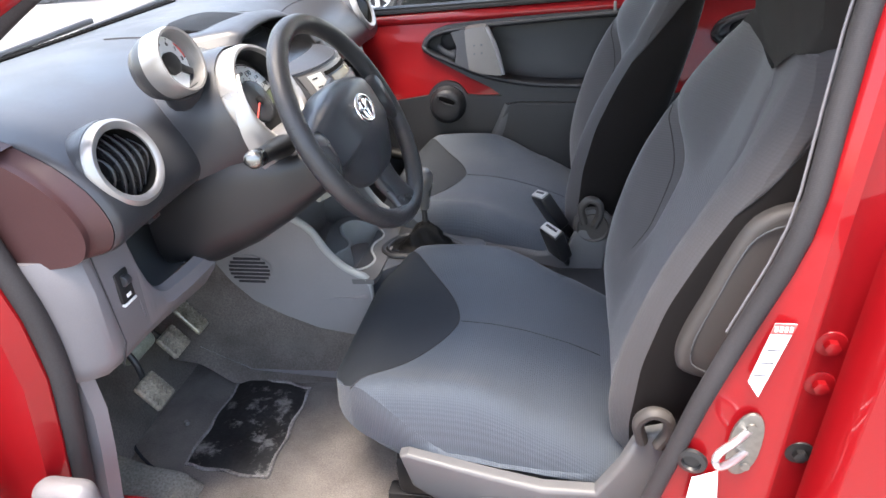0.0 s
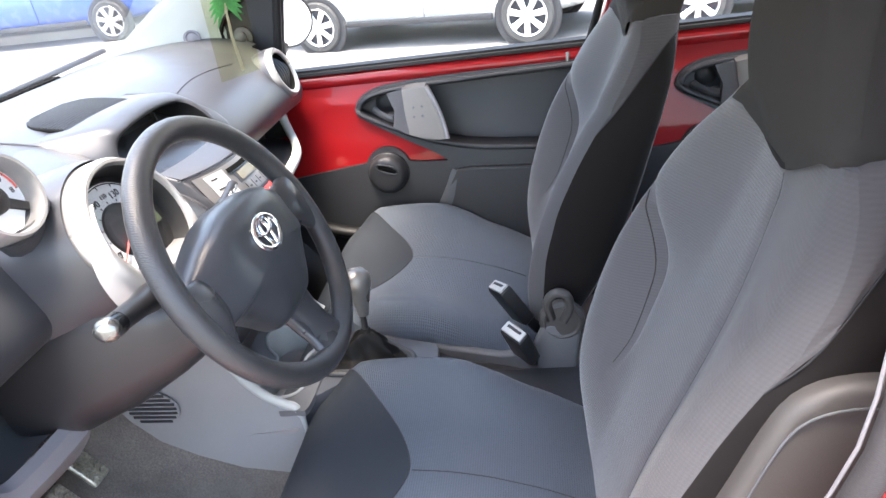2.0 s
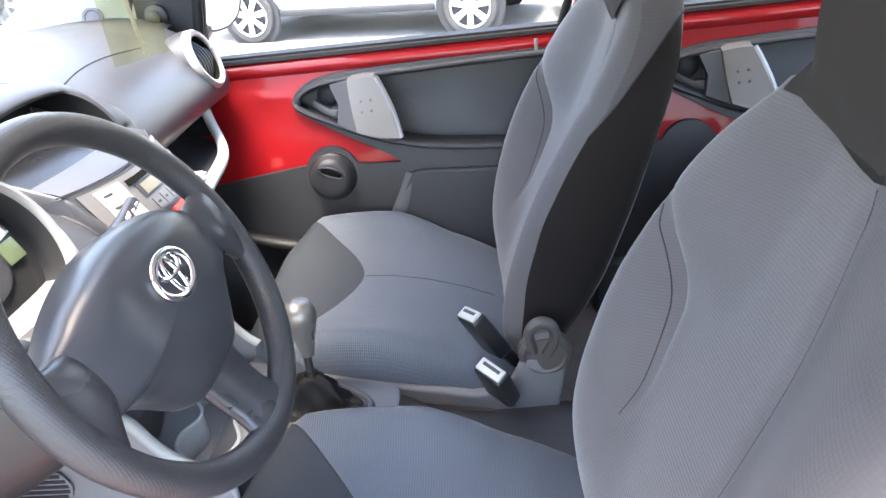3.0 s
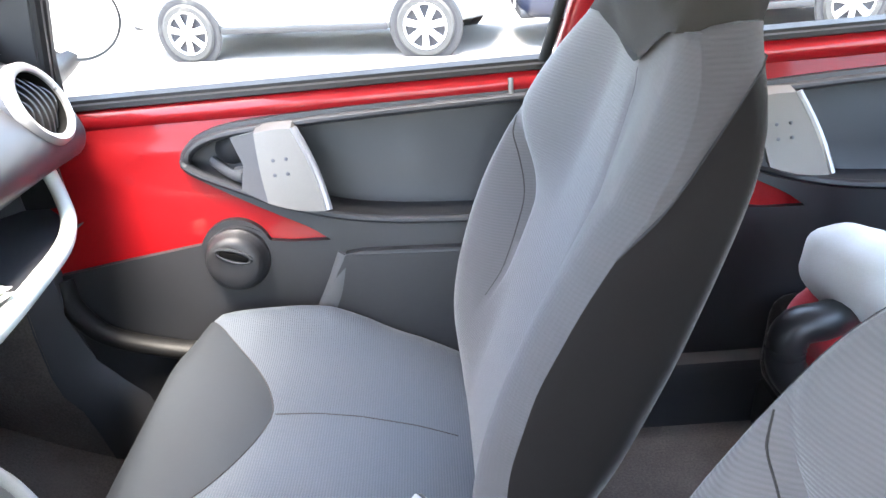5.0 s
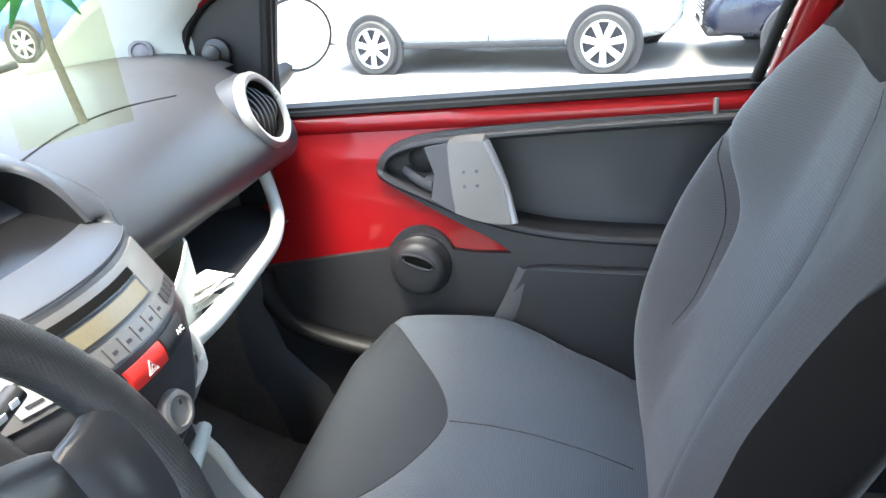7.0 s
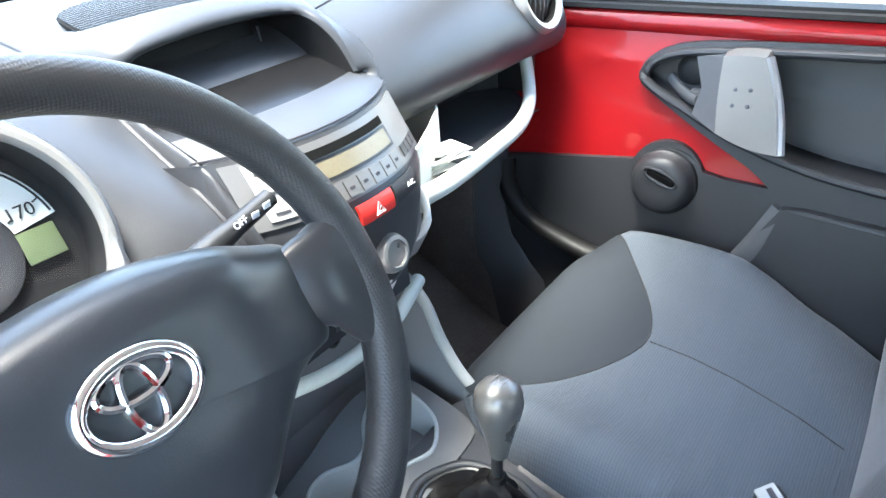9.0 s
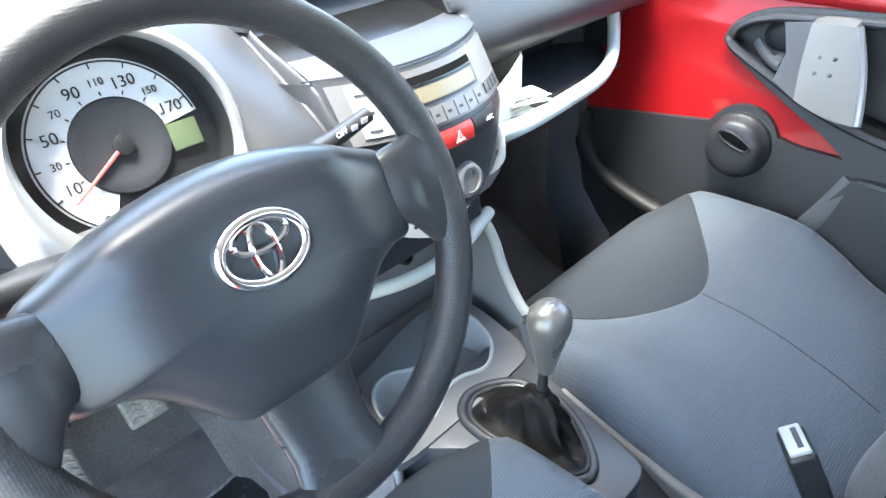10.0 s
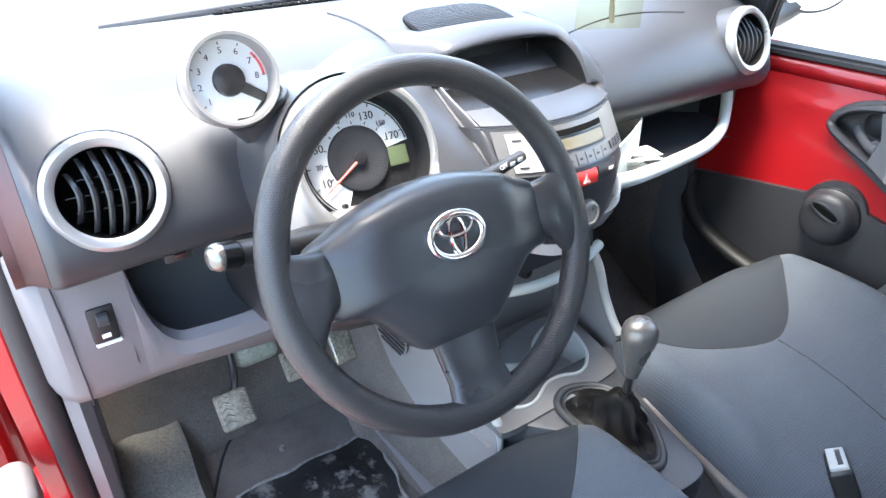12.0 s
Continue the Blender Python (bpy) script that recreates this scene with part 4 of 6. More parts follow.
        part("belt_guide", tube(loop, .009, 10, flat=1.2, up=(0, 1, 0)), M_BAG, st, "grey plastic loop")
        part("seat_rail", rbox((.12, s * .20, -.255), (.48, .035, .05), .006), M_BLACK, st, "dark steel rail")
    part("side_lever", tube(spline([(.06, -.285, -.155), (.12, -.29, -.145), (.24, -.29, -.15), (.30, -.28, -.165)], 5), [.006] + [.013] * 14 + [.006], 10, flat=.7), M_SHIELD, st, "grey height lever")
    part("seat_base", rbox((.12, 0, -.185), (.44, .44, .10), .02), M_BLACK, st)
    # airbag cover on the outer bolster
    s = -1 if near else 1
    out = [(.362, .135), (.351, .160), (.358, .20), (.380, .262), (.404, .328), (.425, .366), (.460, .385), (.505, .387), (.525, .36), (.50, .27), (.465, .18), (.42, .125)]
    sm = [(p.x, p.z) for p in spline([(a, 0, b) for a, b in out], 3, closed=True)]
    bag = part("airbag_cover", slab([(a, s * (hw(b) + .002), b) for a, b in sm], (0, s * .026, 0), .011, 3), M_BAG, st, "smooth dark grey side airbag cover")
    cx, cz = .435, .25
    part("stitch_line", tube([(cx + (a - cx) * .80, s * (hw(cz) + .0275), cz + (b - cz) * .86) for a, b in sm], .0012, 6, closed=True), M_DOORGREY, bag)
    return st


driver_seat = front_seat("grey cloth driver's seat with integral dark head restraint", True)
passenger_seat = front_seat("grey-blue cloth front passenger seat, slid slightly forward", False)
driver_seat.location = (.135, -.300, .530)
passenger_seat.location = (.045, .350, .552)


# belt buckles on their stalks between the seats
def buckle(p, lean, bright):
    b = thing("belt_buckle", "black seat belt buckle on a short stalk", "seat belt", group="belt buckles", loc=p)
    o = Vector(p)
    m = Euler((radians(lean[0]), radians(lean[1]), radians(lean[2]))).to_matrix().to_4x4()
    tr = Matrix.Translation(o) @ m
    bx = rbox((0, 0, -.040), (.030, .056, .095), .006, 3)
    bx.transform(tr)
    part("housing", bx, M_BLACK, b, "black plastic housing")
    tp = rbox((0, 0, .0085), (.022, .048, .006), .002, 2)
    tp.transform(tr)
    # bright: the glare on the upturned button is put into its pale colour
    part("press_button", tp, M_SKYLIT if bright else M_GREY, b, "button with sky glare painted pale" if bright else "grey button")
    sl = rbox((.003, 0, .0117), (.006, .034, .001), .0003)
    sl.transform(tr)
    part("tongue_slot", sl, M_INK, b)
    st = tube([tr @ Vector((0, 0, -.07)), tr @ Vector((.006, 0, -.10)), tr @ Vector((.015, 0, -.16))], .008, 8, flat=1.4)
    part("stalk", st, M_BLACK, b)
    return b


buckle((.290, .015, .565), (10, -26, 42), True)
buckle((.262, .112, .605), (-14, -26, 40), True)


# ---- dashboard ----
dash = thing("dashboard", "dark grey grained dashboard with round silver-ringed vents", "dashboard", loc=(-.4, 0, .9))
PROFILE = [(-.745, 1.040), (-.66, 1.052), (-.56, 1.060), (-.46, 1.058), (-.37, 1.040), (-.305, 1.008), (-.262, .968), (-.243, .928), (-.247, .898), (-.268, .878), (-.32, .868), (-.45, .862), (-.74, .90)]


def dash_section(y):
    k = smooth01((abs(y) - .52) / .14)
    pinch = smooth01((abs(y) - .630) / .035)
    out = []
    for p in spline([(a, 0, b) for a, b in PROFILE], 9):
        x, z = p.x, p.z
        x -= .030 * pinch * (1 if x > -.35 else 0)
        z += -.004 * k
        out.append((x, y, z))
    return out


VENTS = [((-.262, -.566, .974), (.93, -.10, .34)), ((-.262, .568, .974), (.93, .02, .34))]
shell = skin([dash_section(y) for y in np.concatenate([[-.642, -.638, -.634], np.linspace(-.630, -.50, 40), np.linspace(-.46, .46, 17), np.linspace(.50, .630, 40), [.634, .638, .642]])], loop=True, caps=False)
cut = []
for f in shell.faces:
    for c, a in VENTS:
        q = f.calc_center_median() - Vector(c)
        a = Vector(a).normalized()
        if abs(q.dot(a)) < .06 and (q - a * q.dot(a)).length < .052:
            cut.append(f)
bmesh.ops.delete(shell, geom=cut, context='FACES')
part("upper_shell", shell, M_DASH, dash, "grained dark grey plastic", 50)
for s in (-1, 1):
    sec = dash_section(s * .664)
    rounded = skin([[(x - .0006, y, z) for x, y, z in dash_section(s * y)] for y in np.linspace(.6425, .664, 7)], loop=True, caps=False)
    # driver's cap carries a painted red reflection, the other keeps the dash plastic
    part("end_cap", join(rounded, slab([(x, y, z) for x, y, z in sec], (0, s * .010, 0), 0)), M_BROWN if s < 0 else M_DASH, dash, "dark end cap with the red door's reflection in its colour" if s < 0 else "dark grey end cap")


def air_vent(c, axis, s):
    o, a = Vector(c), Vector(axis).normalized()
    v = part("air_vent", lathe([(.0478, .004), (.048, .007), (.051, .010), (.057, .011), (.062, .006), (.064, -.006), (.063, -.030)], o, a, 48, caps=False), M_SILVER, dash, "round satin silver vent ring")
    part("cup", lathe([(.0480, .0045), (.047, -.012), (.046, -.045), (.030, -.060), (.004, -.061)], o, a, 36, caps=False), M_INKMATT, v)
    part("pod", lathe([(.0655, -.060), (.0665, -.015), (.0645, -.004), (.060, -.008)], o, a, 40, caps=False), M_DASH, v)
    x, y, z = basis(a)
    for i in range(6):
        t = (i - 2.5) / 3.1
        w = .0455 * math.sqrt(max(0, 1 - t * t))
        pts = [o + x * (.043 * t + .008 * math.cos(q * 1.5)) + y * (w * q) + z * (-.003 - .012 * q * q) for q in np.linspace(-1, 1, 13)]
        rows = [[p + z * .006, p + x * .0030 + z * .0050, p + x * .0048 + z * .001, p + x * .0050 - z * .020, p + x * .0010 - z * .022, p - x * .0022 + z * .001, p - x * .0022 + z * .0050] for p in pts]
        part("slat", skin(rows, loop=True, caps=True), M_VENT, v)
    for i in (-1, 0, 1):
        part("cross_bar", tube([o + y * (.017 * i) + x * (.042 - .007 * abs(i)) * q - z * .021 for q in (-.95, 0, .95)], .0008, 6), M_VENT, v)
    part("side_slits", join(*[tube([o + x * s * (.069 + .007 * i) + y * q * .022 - z * (.018 + .012 * i) for q in np.linspace(-1, 1, 7)], .0022, 6) for i in range(2)]), M_BLACK, v)
    return v


air_vent((-.262, -.566, .974), (.93, -.10, .34), -1)
air_vent((-.262, .568, .974), (.93, .02, .34), -1)

# details of the upper face
def dash_top(x):
    pts = [(p.x, p.z) for p in spline([(a, 0, b) for a, b in PROFILE[:9]], 4)]
    return lerp_table(x, pts)


def grille_pt(t, q, lift):
    x = -.410 + .080 * t
    w = .092 * math.sqrt(1 - .85 * t ** 4)
    return (x, .003 - .22 * (x + .41) + w * q, lerp_table(x, [(-.50, 1.0585), (-.42, 1.0545), (-.33, 1.0500)]) + lift + .0035 * (1 - q * q) * (1 - t * t))


gr = part("speaker_grille", thick(skin([[grille_pt(t, q, .002) for q in np.linspace(-1, 1, 11)] for t in np.linspace(-1, 1, 13)]), .012), M_INKMATT, dash, "dark slatted grille let into the top")
for i in range(21):
    part("slat", tube([grille_pt(-1 + 2 * (i + .5) / 21, q, .0032) for q in np.linspace(-.97, .97, 7)], .0013, 6), M_DASH, gr)
slit = part("defroster_slit", rbox((-.735, -.27, 1.0440), (.022, .013, .006), .001), M_INKMATT, dash)
for i in range(1, 38):
    more = new("defroster_slit", slit.data)
    more.parent = dash
    more.matrix_parent_inverse = slit.matrix_parent_inverse
    more.location = (0, .018 * i, 0)
part("airbag_seam", tube([(x, y, dash_top(x) + .0006) for x, y in [(-.335 - .02 * math.sin(math.pi * t), .16 + .30 * t) for t in np.linspace(0, 1, 14)]], .0013, 6), M_INK, dash)
part("crease_line", tube([(x, -.155 + .02 * t, dash_top(x) + .001) for t, x in zip(np.linspace(0, 1, 12), np.linspace(-.55, -.28, 12))], .0016, 6), M_INK, dash)

# instrument pod
SP, SA = Vector((-.176, -.312, .980)), Vector((.905, -.03, .425)).normalized()
pod = part("instrument_pod", lathe([(.0785, .024), (.079, .029), (.081, .032), (.085, .032), (.091, .022), (.096, -.01), (.101, -.07), (.107, -.16)], SP, SA, 56, sy=1.0, caps=False), M_SILVER, dash, "broad satin silver surround of the speedometer")
part("inner_wall", lathe([(.0785, .0245), (.077, .004), (.076, -.012)], SP, SA, 56, caps=False), M_BLACK, pod)
part("pod_cowl", lathe([(.097, .004), (.105, -.015), (.114, -.06), (.126, -.13), (.15, -.22)], SP, SA, 48, caps=False), M_DASH, pod)
X, Y, Z = basis(SA)
chin = []
for b, w, h, sag in ((-.050, .066, .004, 0), (-.054, .070, .020, .002), (-.062, .076, .031, .004), (-.080, .078, .030, .010), (-.092, .074, .016, .014)):
    chin.append([SP + X * (w * q) + Y * (b - sag * (1 - q * q)) + Z * (h - .012 * abs(q) ** 3) for q in np.linspace(-1, 1, 21)])
part("pod_chin", skin(chin), M_SILVER, pod, "satin silver lip below the dial")
flare = lambda th: lerp_table(th, [(140, .0), (165, .010), (190, .026), (215, .040), (245, .055), (275, .060), (305, .050), (330, .022), (350, .0)])
part("pod_flare", skin([[SP + (X * math.cos(radians(th)) + Y * math.sin(radians(th))) * (.0795 + flare(th) * k) + Z * (.0312 + .006 * math.sin(math.pi * min(1, k * 1.4)) - .05 * k ** 3 * flare(th) / .06) for k in np.linspace(0, 1, 7)] for th in np.linspace(140, 350, 40)]), M_SILVER, pod, "broad satin silver surround", 60)
face = part("speedometer", lathe([(.078, -.006), (.078, -.004), (.003, -.003)], SP, SA, 48), M_BLACK, pod, "round speedometer with white scale and red needle")


def dial_pt(o, x, y, z, r, ang, h=0.0):
    return o + x * (r * math.cos(radians(ang))) + y * (r * math.sin(radians(ang))) + z * h


def band(o, x, y, z, r0, r1, a0, a1, h, n=40):
    return thick(skin([[dial_pt(o, x, y, z, r, a, h) for r in (r0, r1)] for a in np.linspace(a0, a1, n)]), .0008)


part("scale_band", band(SP, X, Y, Z, .0380, .0670, 8, 243, -.002), M_DIAL, face, "white scale")
part("scale_edge", band(SP, X, Y, Z, .0642, .0656, 10, 240, -.0010), M_INK, face)
part("centre_disc", lathe([(.0375, -.003), (.0365, .001), (.030, .002), (.028, .0012), (.003, .0012)], SP, SA, 40), M_DASH, face)
for i, n in enumerate((10, 30, 50, 70, 90, 110, 130, 150, 170)):
    a = 203 - 22.9 * i
    lettering(str(n), .0128 if i % 2 == 0 else .0084, facing(dial_pt(SP, X, Y, Z, .0495, a, -.0008), X, Y), M_INK, face, "numeral")
    part("tick", tube([dial_pt(SP, X, Y, Z, .0395, a, -.001), dial_pt(SP, X, Y, Z, .0425, a, -.001)], .0006, 6), M_INK, face)
    part("tick", tube([dial_pt(SP, X, Y, Z, .0600, a, -.001), dial_pt(SP, X, Y, Z, .0650, a, -.001)], .0006, 6), M_INK, face)
part("needle", tube([dial_pt(SP, X, Y, Z, .002, 212, .004), dial_pt(SP, X, Y, Z, .058, 212, .003)], [.0018, .0009], 8), M_NEEDLE, face, "thin red needle")
part("needle_hub", lathe([(.008, .001), (.0075, .006), (.004, .007)], SP, SA, 20), M_BLACK, face)
part("trip_display", rbox((0, 0, 0), (.025, .022, .002), .0006, 2, Matrix()), M_LCD, face, "small green-grey display").matrix_basis = facing(SP + X * .0485 - Y * .0065, X, Y)
part("trip_button", cyl(dial_pt(SP, X, Y, Z, .058, 236, -.002), dial_pt(SP, X, Y, Z, .058, 236, .006), .003, .0028, 12), M_BLACK, face)
lens = part("dial_cover", lathe([(.077, .006), (.05, .009), (.003, .010)], SP, SA, 40, caps=False), M_LENS, pod)
lens.visible_shadow = False

# rev counter on its own stalk
TP, TA = Vector((-.232, -.426, 1.077)), Vector((.93, -.05, .30)).normalized()
RS = lambda prof: [(.86 * r, h) for r, h in prof]
tach = part("rev_counter", lathe(RS([(.0495, -.016), (.0500, .008), (.0515, .0125), (.0555, .013), (.0585, .005), (.0585, -.004), (.058, -.022)]), TP, TA, 48, caps=False), M_SILVER, dash, "small round rev counter in a silver rim")
part("cup", lathe(RS([(.0575, -.020), (.057, -.034), (.048, -.052), (.03, -.062), (.003, -.064)]), TP, TA, 40), M_DASH, tach, "dark domed back")
TP = TP - TA * .012
part("white_face", lathe(RS([(.0497, -.004), (.0495, -.002), (.003, -.001)]), TP, TA, 40), M_DIAL, tach, "white dial face")
X2, Y2, Z2 = basis(TA)
for i, n in enumerate((1, 2, 3, 4, 5, 6, 7, 8)):
    a = 218 - 31 * i
    lettering(str(n), .0095, facing(dial_pt(TP, X2, Y2, Z2, .86 * .036, a, .0002), X2, Y2), M_INK, tach, "numeral")
    part("tick", tube([dial_pt(TP, X2, Y2, Z2, .86 * .043, a, 0), dial_pt(TP, X2, Y2, Z2, .86 * .0465, a, 0)], .0006, 6), M_INK, tach)
part("red_zone", band(TP, X2, Y2, Z2, .0374, .040, 0, 40, 0, 12), M_NEEDLE, tach)
part("centre_knob", lathe(RS([(.020, 0), (.019, .006), (.012, .009), (.003, .009)]), TP, TA, 32), M_BLACK, tach)
part("arm", slab([dial_pt(TP, X2, Y2, Z2, .86 * r, a, .001) for r, a in ((.016, -12), (.047, -28), (.047, -42), (.016, -62))], Z2 * .005, .001), M_BLACK, tach)
TP = TP + TA * .012
lens = part("dial_cover", lathe(RS([(.0495, .006), (.03, .011), (.003, .012)]), TP, TA, 36, caps=False), M_LENS, tach)
lens.visible_shadow = False
part("stalk", tube([TP + Vector((-.015, .018, -.035)), TP + Vector((-.03, .05, -.075)), TP + Vector((-.05, .075, -.12))], [.034, .032, .034], 14), M_DASH, tach)
for i in range(4):
    part("bellows_ring", tube([TP + Vector((-.012 - .008 * i, .03 + .012 * i, -.035 - .016 * i)) + Vector((.030 * math.cos(a), .030 * math.sin(a), .012 * math.sin(a))) for a in np.linspace(0, 2 * math.pi, 20, endpoint=False)], .004, 6, closed=True), M_BLACK, tach)

# column shroud
sec = []
for x, hw_, zc, hh in ((-.36, .125, .80, .10), (-.28, .120, .81, .105), (-.20, .105, .835, .095), (-.13, .088, .850, .066), (-.075, .072, .872, .048), (-.05, .060, .882, .040)):
    sec.append([(x, -.312 + hw_ * math.copysign(abs(math.cos(a)) ** .6, math.cos(a)), zc + hh * math.copysign(abs(math.sin(a)) ** .6, math.sin(a))) for a in np.linspace(0, 2 * math.pi, 32, endpoint=False)])
part("column_shroud", skin(sec, loop=True, caps=True), M_SHROUD, dash, "dark steering column shroud")

# stalks behind the wheel
def stalk(p0, p1, tip, name, k=1.0):
    p0, p1 = Vector(p0), Vector(p1)
    d = (p1 - p0).normalized()
    s = part(name, join(tube([p0, p0.lerp(p1, .35), p0.lerp(p1, .55), p1], [.020 * k, .019 * k, .0150 * k, .0140 * k], 16, flat=.9),), M_BLACK, dash, "black control stalk")
    if tip:
        tw = part("twist_grip", lathe([(.0135, 0), (.0150, .002), (.0153, .004), (.0153, .019)], p1, d, 24, sy=.9, caps=False), M_GLOSS, s, "glossy black twist grip")
        part("stalk_tip", lathe([(.0153, .019), (.0150, .022), (.0128, .0275), (.008, .0305), (.002, .0315)], p1, d, 24, sy=.9), M_TIP, tw, "satin silver stalk tip")
    for i in range(2):
        q = p0.lerp(p1, .72 + .14 * i)
        part("symbol", rbox(q + Vector((.0105, 0, .004)), (.001, .007, .005), .0003), M_MARK, s)
    return s


stalk((-.115, -.375, .925), (-.102, -.488, .950), True, "light_stalk")
wiper = stalk((-.112, -.205, .938), (-.120, -.115, .955), False, "wiper_stalk", .58)
lettering("OFF", .0075, facing((-.1065, -.155, .9545), (-.09, .98, .18), (-.5, 0, .86)), M_MARK, wiper)

# lower driver panel with switch and open pocket
def low_row(y, z_top, x_face):
    return [(x_face - (.10 if z_top > .86 else .022), y, z_top - (0 if z_top > .86 else .012)), (x_face - .012, y, z_top), (x_face, y, z_top - .010), (x_face + .004, y, z_top - .06 if z_top > .8 else z_top - .03), (x_face - .004, y, .700), (x_face - .03, y, .668), (x_face - .08, y, .652), (x_face - .20, y, .650)]


yl = [-.688, -.684, -.680, -.674, -.668, -.662, -.655, -.63, -.60, -.58, -.568]
part("switch_panel", skin([low_row(y, .874, -.305 - lerp_table(-y, [(.640, 0), (.655, .004), (.668, .020), (.680, .055), (.688, .13)])) for y in yl]), M_GREY, dash, "pale grey plastic lower panel")
ys2 = np.concatenate([np.linspace(-.568, -.500, 9), np.linspace(-.48, -.395, 8)])
ztops = [.874, .815, .782, .763, .752, .745, .741, .740, .740] + [.740, .740, .741, .742, .743, .744, .745, .746]
part("pocket_lip", skin([low_row(y, zt, -.305 + .02 * smooth01((y + .568) / .2)) for y, zt in zip(ys2, ztops)]), M_GREY, dash, "pale grey lip of an open pocket")
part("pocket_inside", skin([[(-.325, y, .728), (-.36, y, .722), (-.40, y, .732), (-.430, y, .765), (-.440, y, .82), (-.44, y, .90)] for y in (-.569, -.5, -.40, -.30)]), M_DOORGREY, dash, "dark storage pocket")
part("pocket_side", skin([[(x, -.569 - .012 * smooth01((x + .395) / .13), z) for x in np.linspace(-.44, -.305, 8)] for z in (.72, .80, .88)]), M_GREY, dash)
sw = part("level_switch", rbox((-.302, -.604, .796), (.008, .030, .050), .003), M_BLACK, dash, "black headlamp level switch")
part("thumb_wheel", cyl((-.297, -.610, .806), (-.297, -.597, .806), .009, None, 16, .001), M_DASH, sw)
part("symbol", rbox((-.2975, -.604, .781), (.001, .010, .006), .0003), M_MARK, sw)
part("switch_bezel", rbox((-.303, -.603, .7685), (.010, .030, .005), .002), M_WHITE, sw)
part("ignition_cover", rbox((-.300, -.505, .862), (.02, .034, .016), .003), M_DASH, dash)
part("red_tab", rbox((-.289, -.503, .862), (.006, .014, .007), .002), M_BROWN, dash)
part("panel_joint", tube([(-.3005, -.645, .868), (-.3005, -.642, .80), (-.300, -.640, .72), (-.32, -.640, .672)], .0013, 6), M_INK, dash)

# ---- centre stack ----
stack = thing("centre_stack", "oval centre stack with radio, red hazard switch and heater dial", "car radio", loc=(-.15, 0, .9))


def stack_x(y, z):
    return -.117 - .62 * max(0.0, z - .895) - .10 * max(0.0, .86 - z) - .045 * (abs(y) / .13) ** 2.2


def stack_hw(z):
    return lerp_table(z, [(.795, .03), (.80, .055), (.815, .080), (.84, .098), (.88, .117), (.93, .131), (.97, .135), (1.0, .133)])


zs_ = np.concatenate([np.linspace(.795, .83, 8), np.linspace(.84, .966, 15)])
rows = []
for z in zs_:
    w = stack_hw(z)
    r = [(stack_x(w * u, z) - .012 * smooth01((abs(u) - .86) / .14) ** 2, w * u, z) for u in np.linspace(-1, 1, 25)]
    cheek = [(-.42, .085, z), (-.33, .060, z), (-.285, .034, z)]
    rows.append([(x, -w - q, h) for x, q, h in cheek] + r + [(x, w + q, h) for x, q, h in cheek[::-1]])
part("stack_body", skin(rows, loop=False, caps=False), M_DASH, stack, "dark grey moulded body")
part("stack_base", skin([[(x, y, .7955) for y in (-.05, .05)] for x in (-.42, -.16)]), M_DASH, stack)


def on_stack(y, z, off=0.0):
    return Vector((stack_x(y, z) + off, y, z + off * .35))


def stack_panel(y0, y1, z0, z1, off, deep, r=.005, n=8):
    """A panel bent to the stack's face."""
    rows = [[on_stack(y, z, off) for y in np.linspace(y0, y1, n)] for z in np.linspace(z0, z1, 4)]
    return thick(skin(rows), deep)


radio = part("radio", stack_panel(-.112, .114, .9085, .9625, .0035, .003, n=16), M_RADIO, stack, "silver-grey car radio")
part("disc_slot", stack_panel(-.055, .060, .9495, .9565, .0064, .001), M_INKMATT, radio)
part("display", stack_panel(-.040, .058, .932, .9455, .0055, .0015), M_LCDY, radio, "amber-grey display")
part("display_frame", stack_panel(-.046, .063, .929, .9478, .0045, .001), M_DASH, radio)
for i in range(6):
    part("preset_button", stack_panel(-.042 + .0175 * i, -.0265 + .0175 * i, .9115, .9255, .0060, .002, n=3), M_RADIO, radio)
    part("button_mark", stack_panel(-.038 + .0175 * i, -.033 + .0175 * i, .917, .9195, .0066, .0006, n=2), M_INK, radio)
for i in range(4):
    part("side_button", stack_panel(.070 + .010 * i, .078 + .010 * i, .914, .924, .0056, .0016, n=3), M_DASH, radio)
keys = part("side_button", stack_panel(-.098, -.062, .914, .959, .0058, .002, n=5), M_KEYS, radio, "pale plate of radio keys")
for i in range(3):
    part("button_mark", stack_panel(-.092, -.080, .918 + .016 * i, .9205 + .016 * i, .0066, .0006, n=3), M_INK, keys)
hz = part("hazard_switch", stack_panel(-.024, .023, .884, .9035, .0050, .004, n=5), M_HAZARD, stack, "red hazard switch with a white triangle")
tri = [on_stack(y, z, .0062) for y, z in ((-.006, .888), (.006, .888), (0, .8985))]
part("warning_triangle", tube(tri, .0009, 6, closed=True), M_MARK, hz)
part("warning_triangle", tube([on_stack(y, z, .0062) for y, z in ((-.003, .890), (.003, .890), (0, .895))], .0007, 6, closed=True), M_MARK, hz)
ac = part("cooler_switch", stack_panel(.027, .072, .884, .9035, .0040, .003, n=5), M_DOORTRIM, stack, "dark switch lettered A/C")
lettering("A/C", .0068, facing(on_stack(.056, .894, .0050), (-.02, 1, 0), (-.4, 0, 1)), M_MARK, ac)
part("blank_switch", stack_panel(-.072, -.028, .884, .9035, .0040, .003, n=5), M_DOORTRIM, stack)
part("top_joint", tube([on_stack(y, .969, .0006) for y in np.linspace(-.125, .125, 16)], .0012, 6), M_INK, stack)

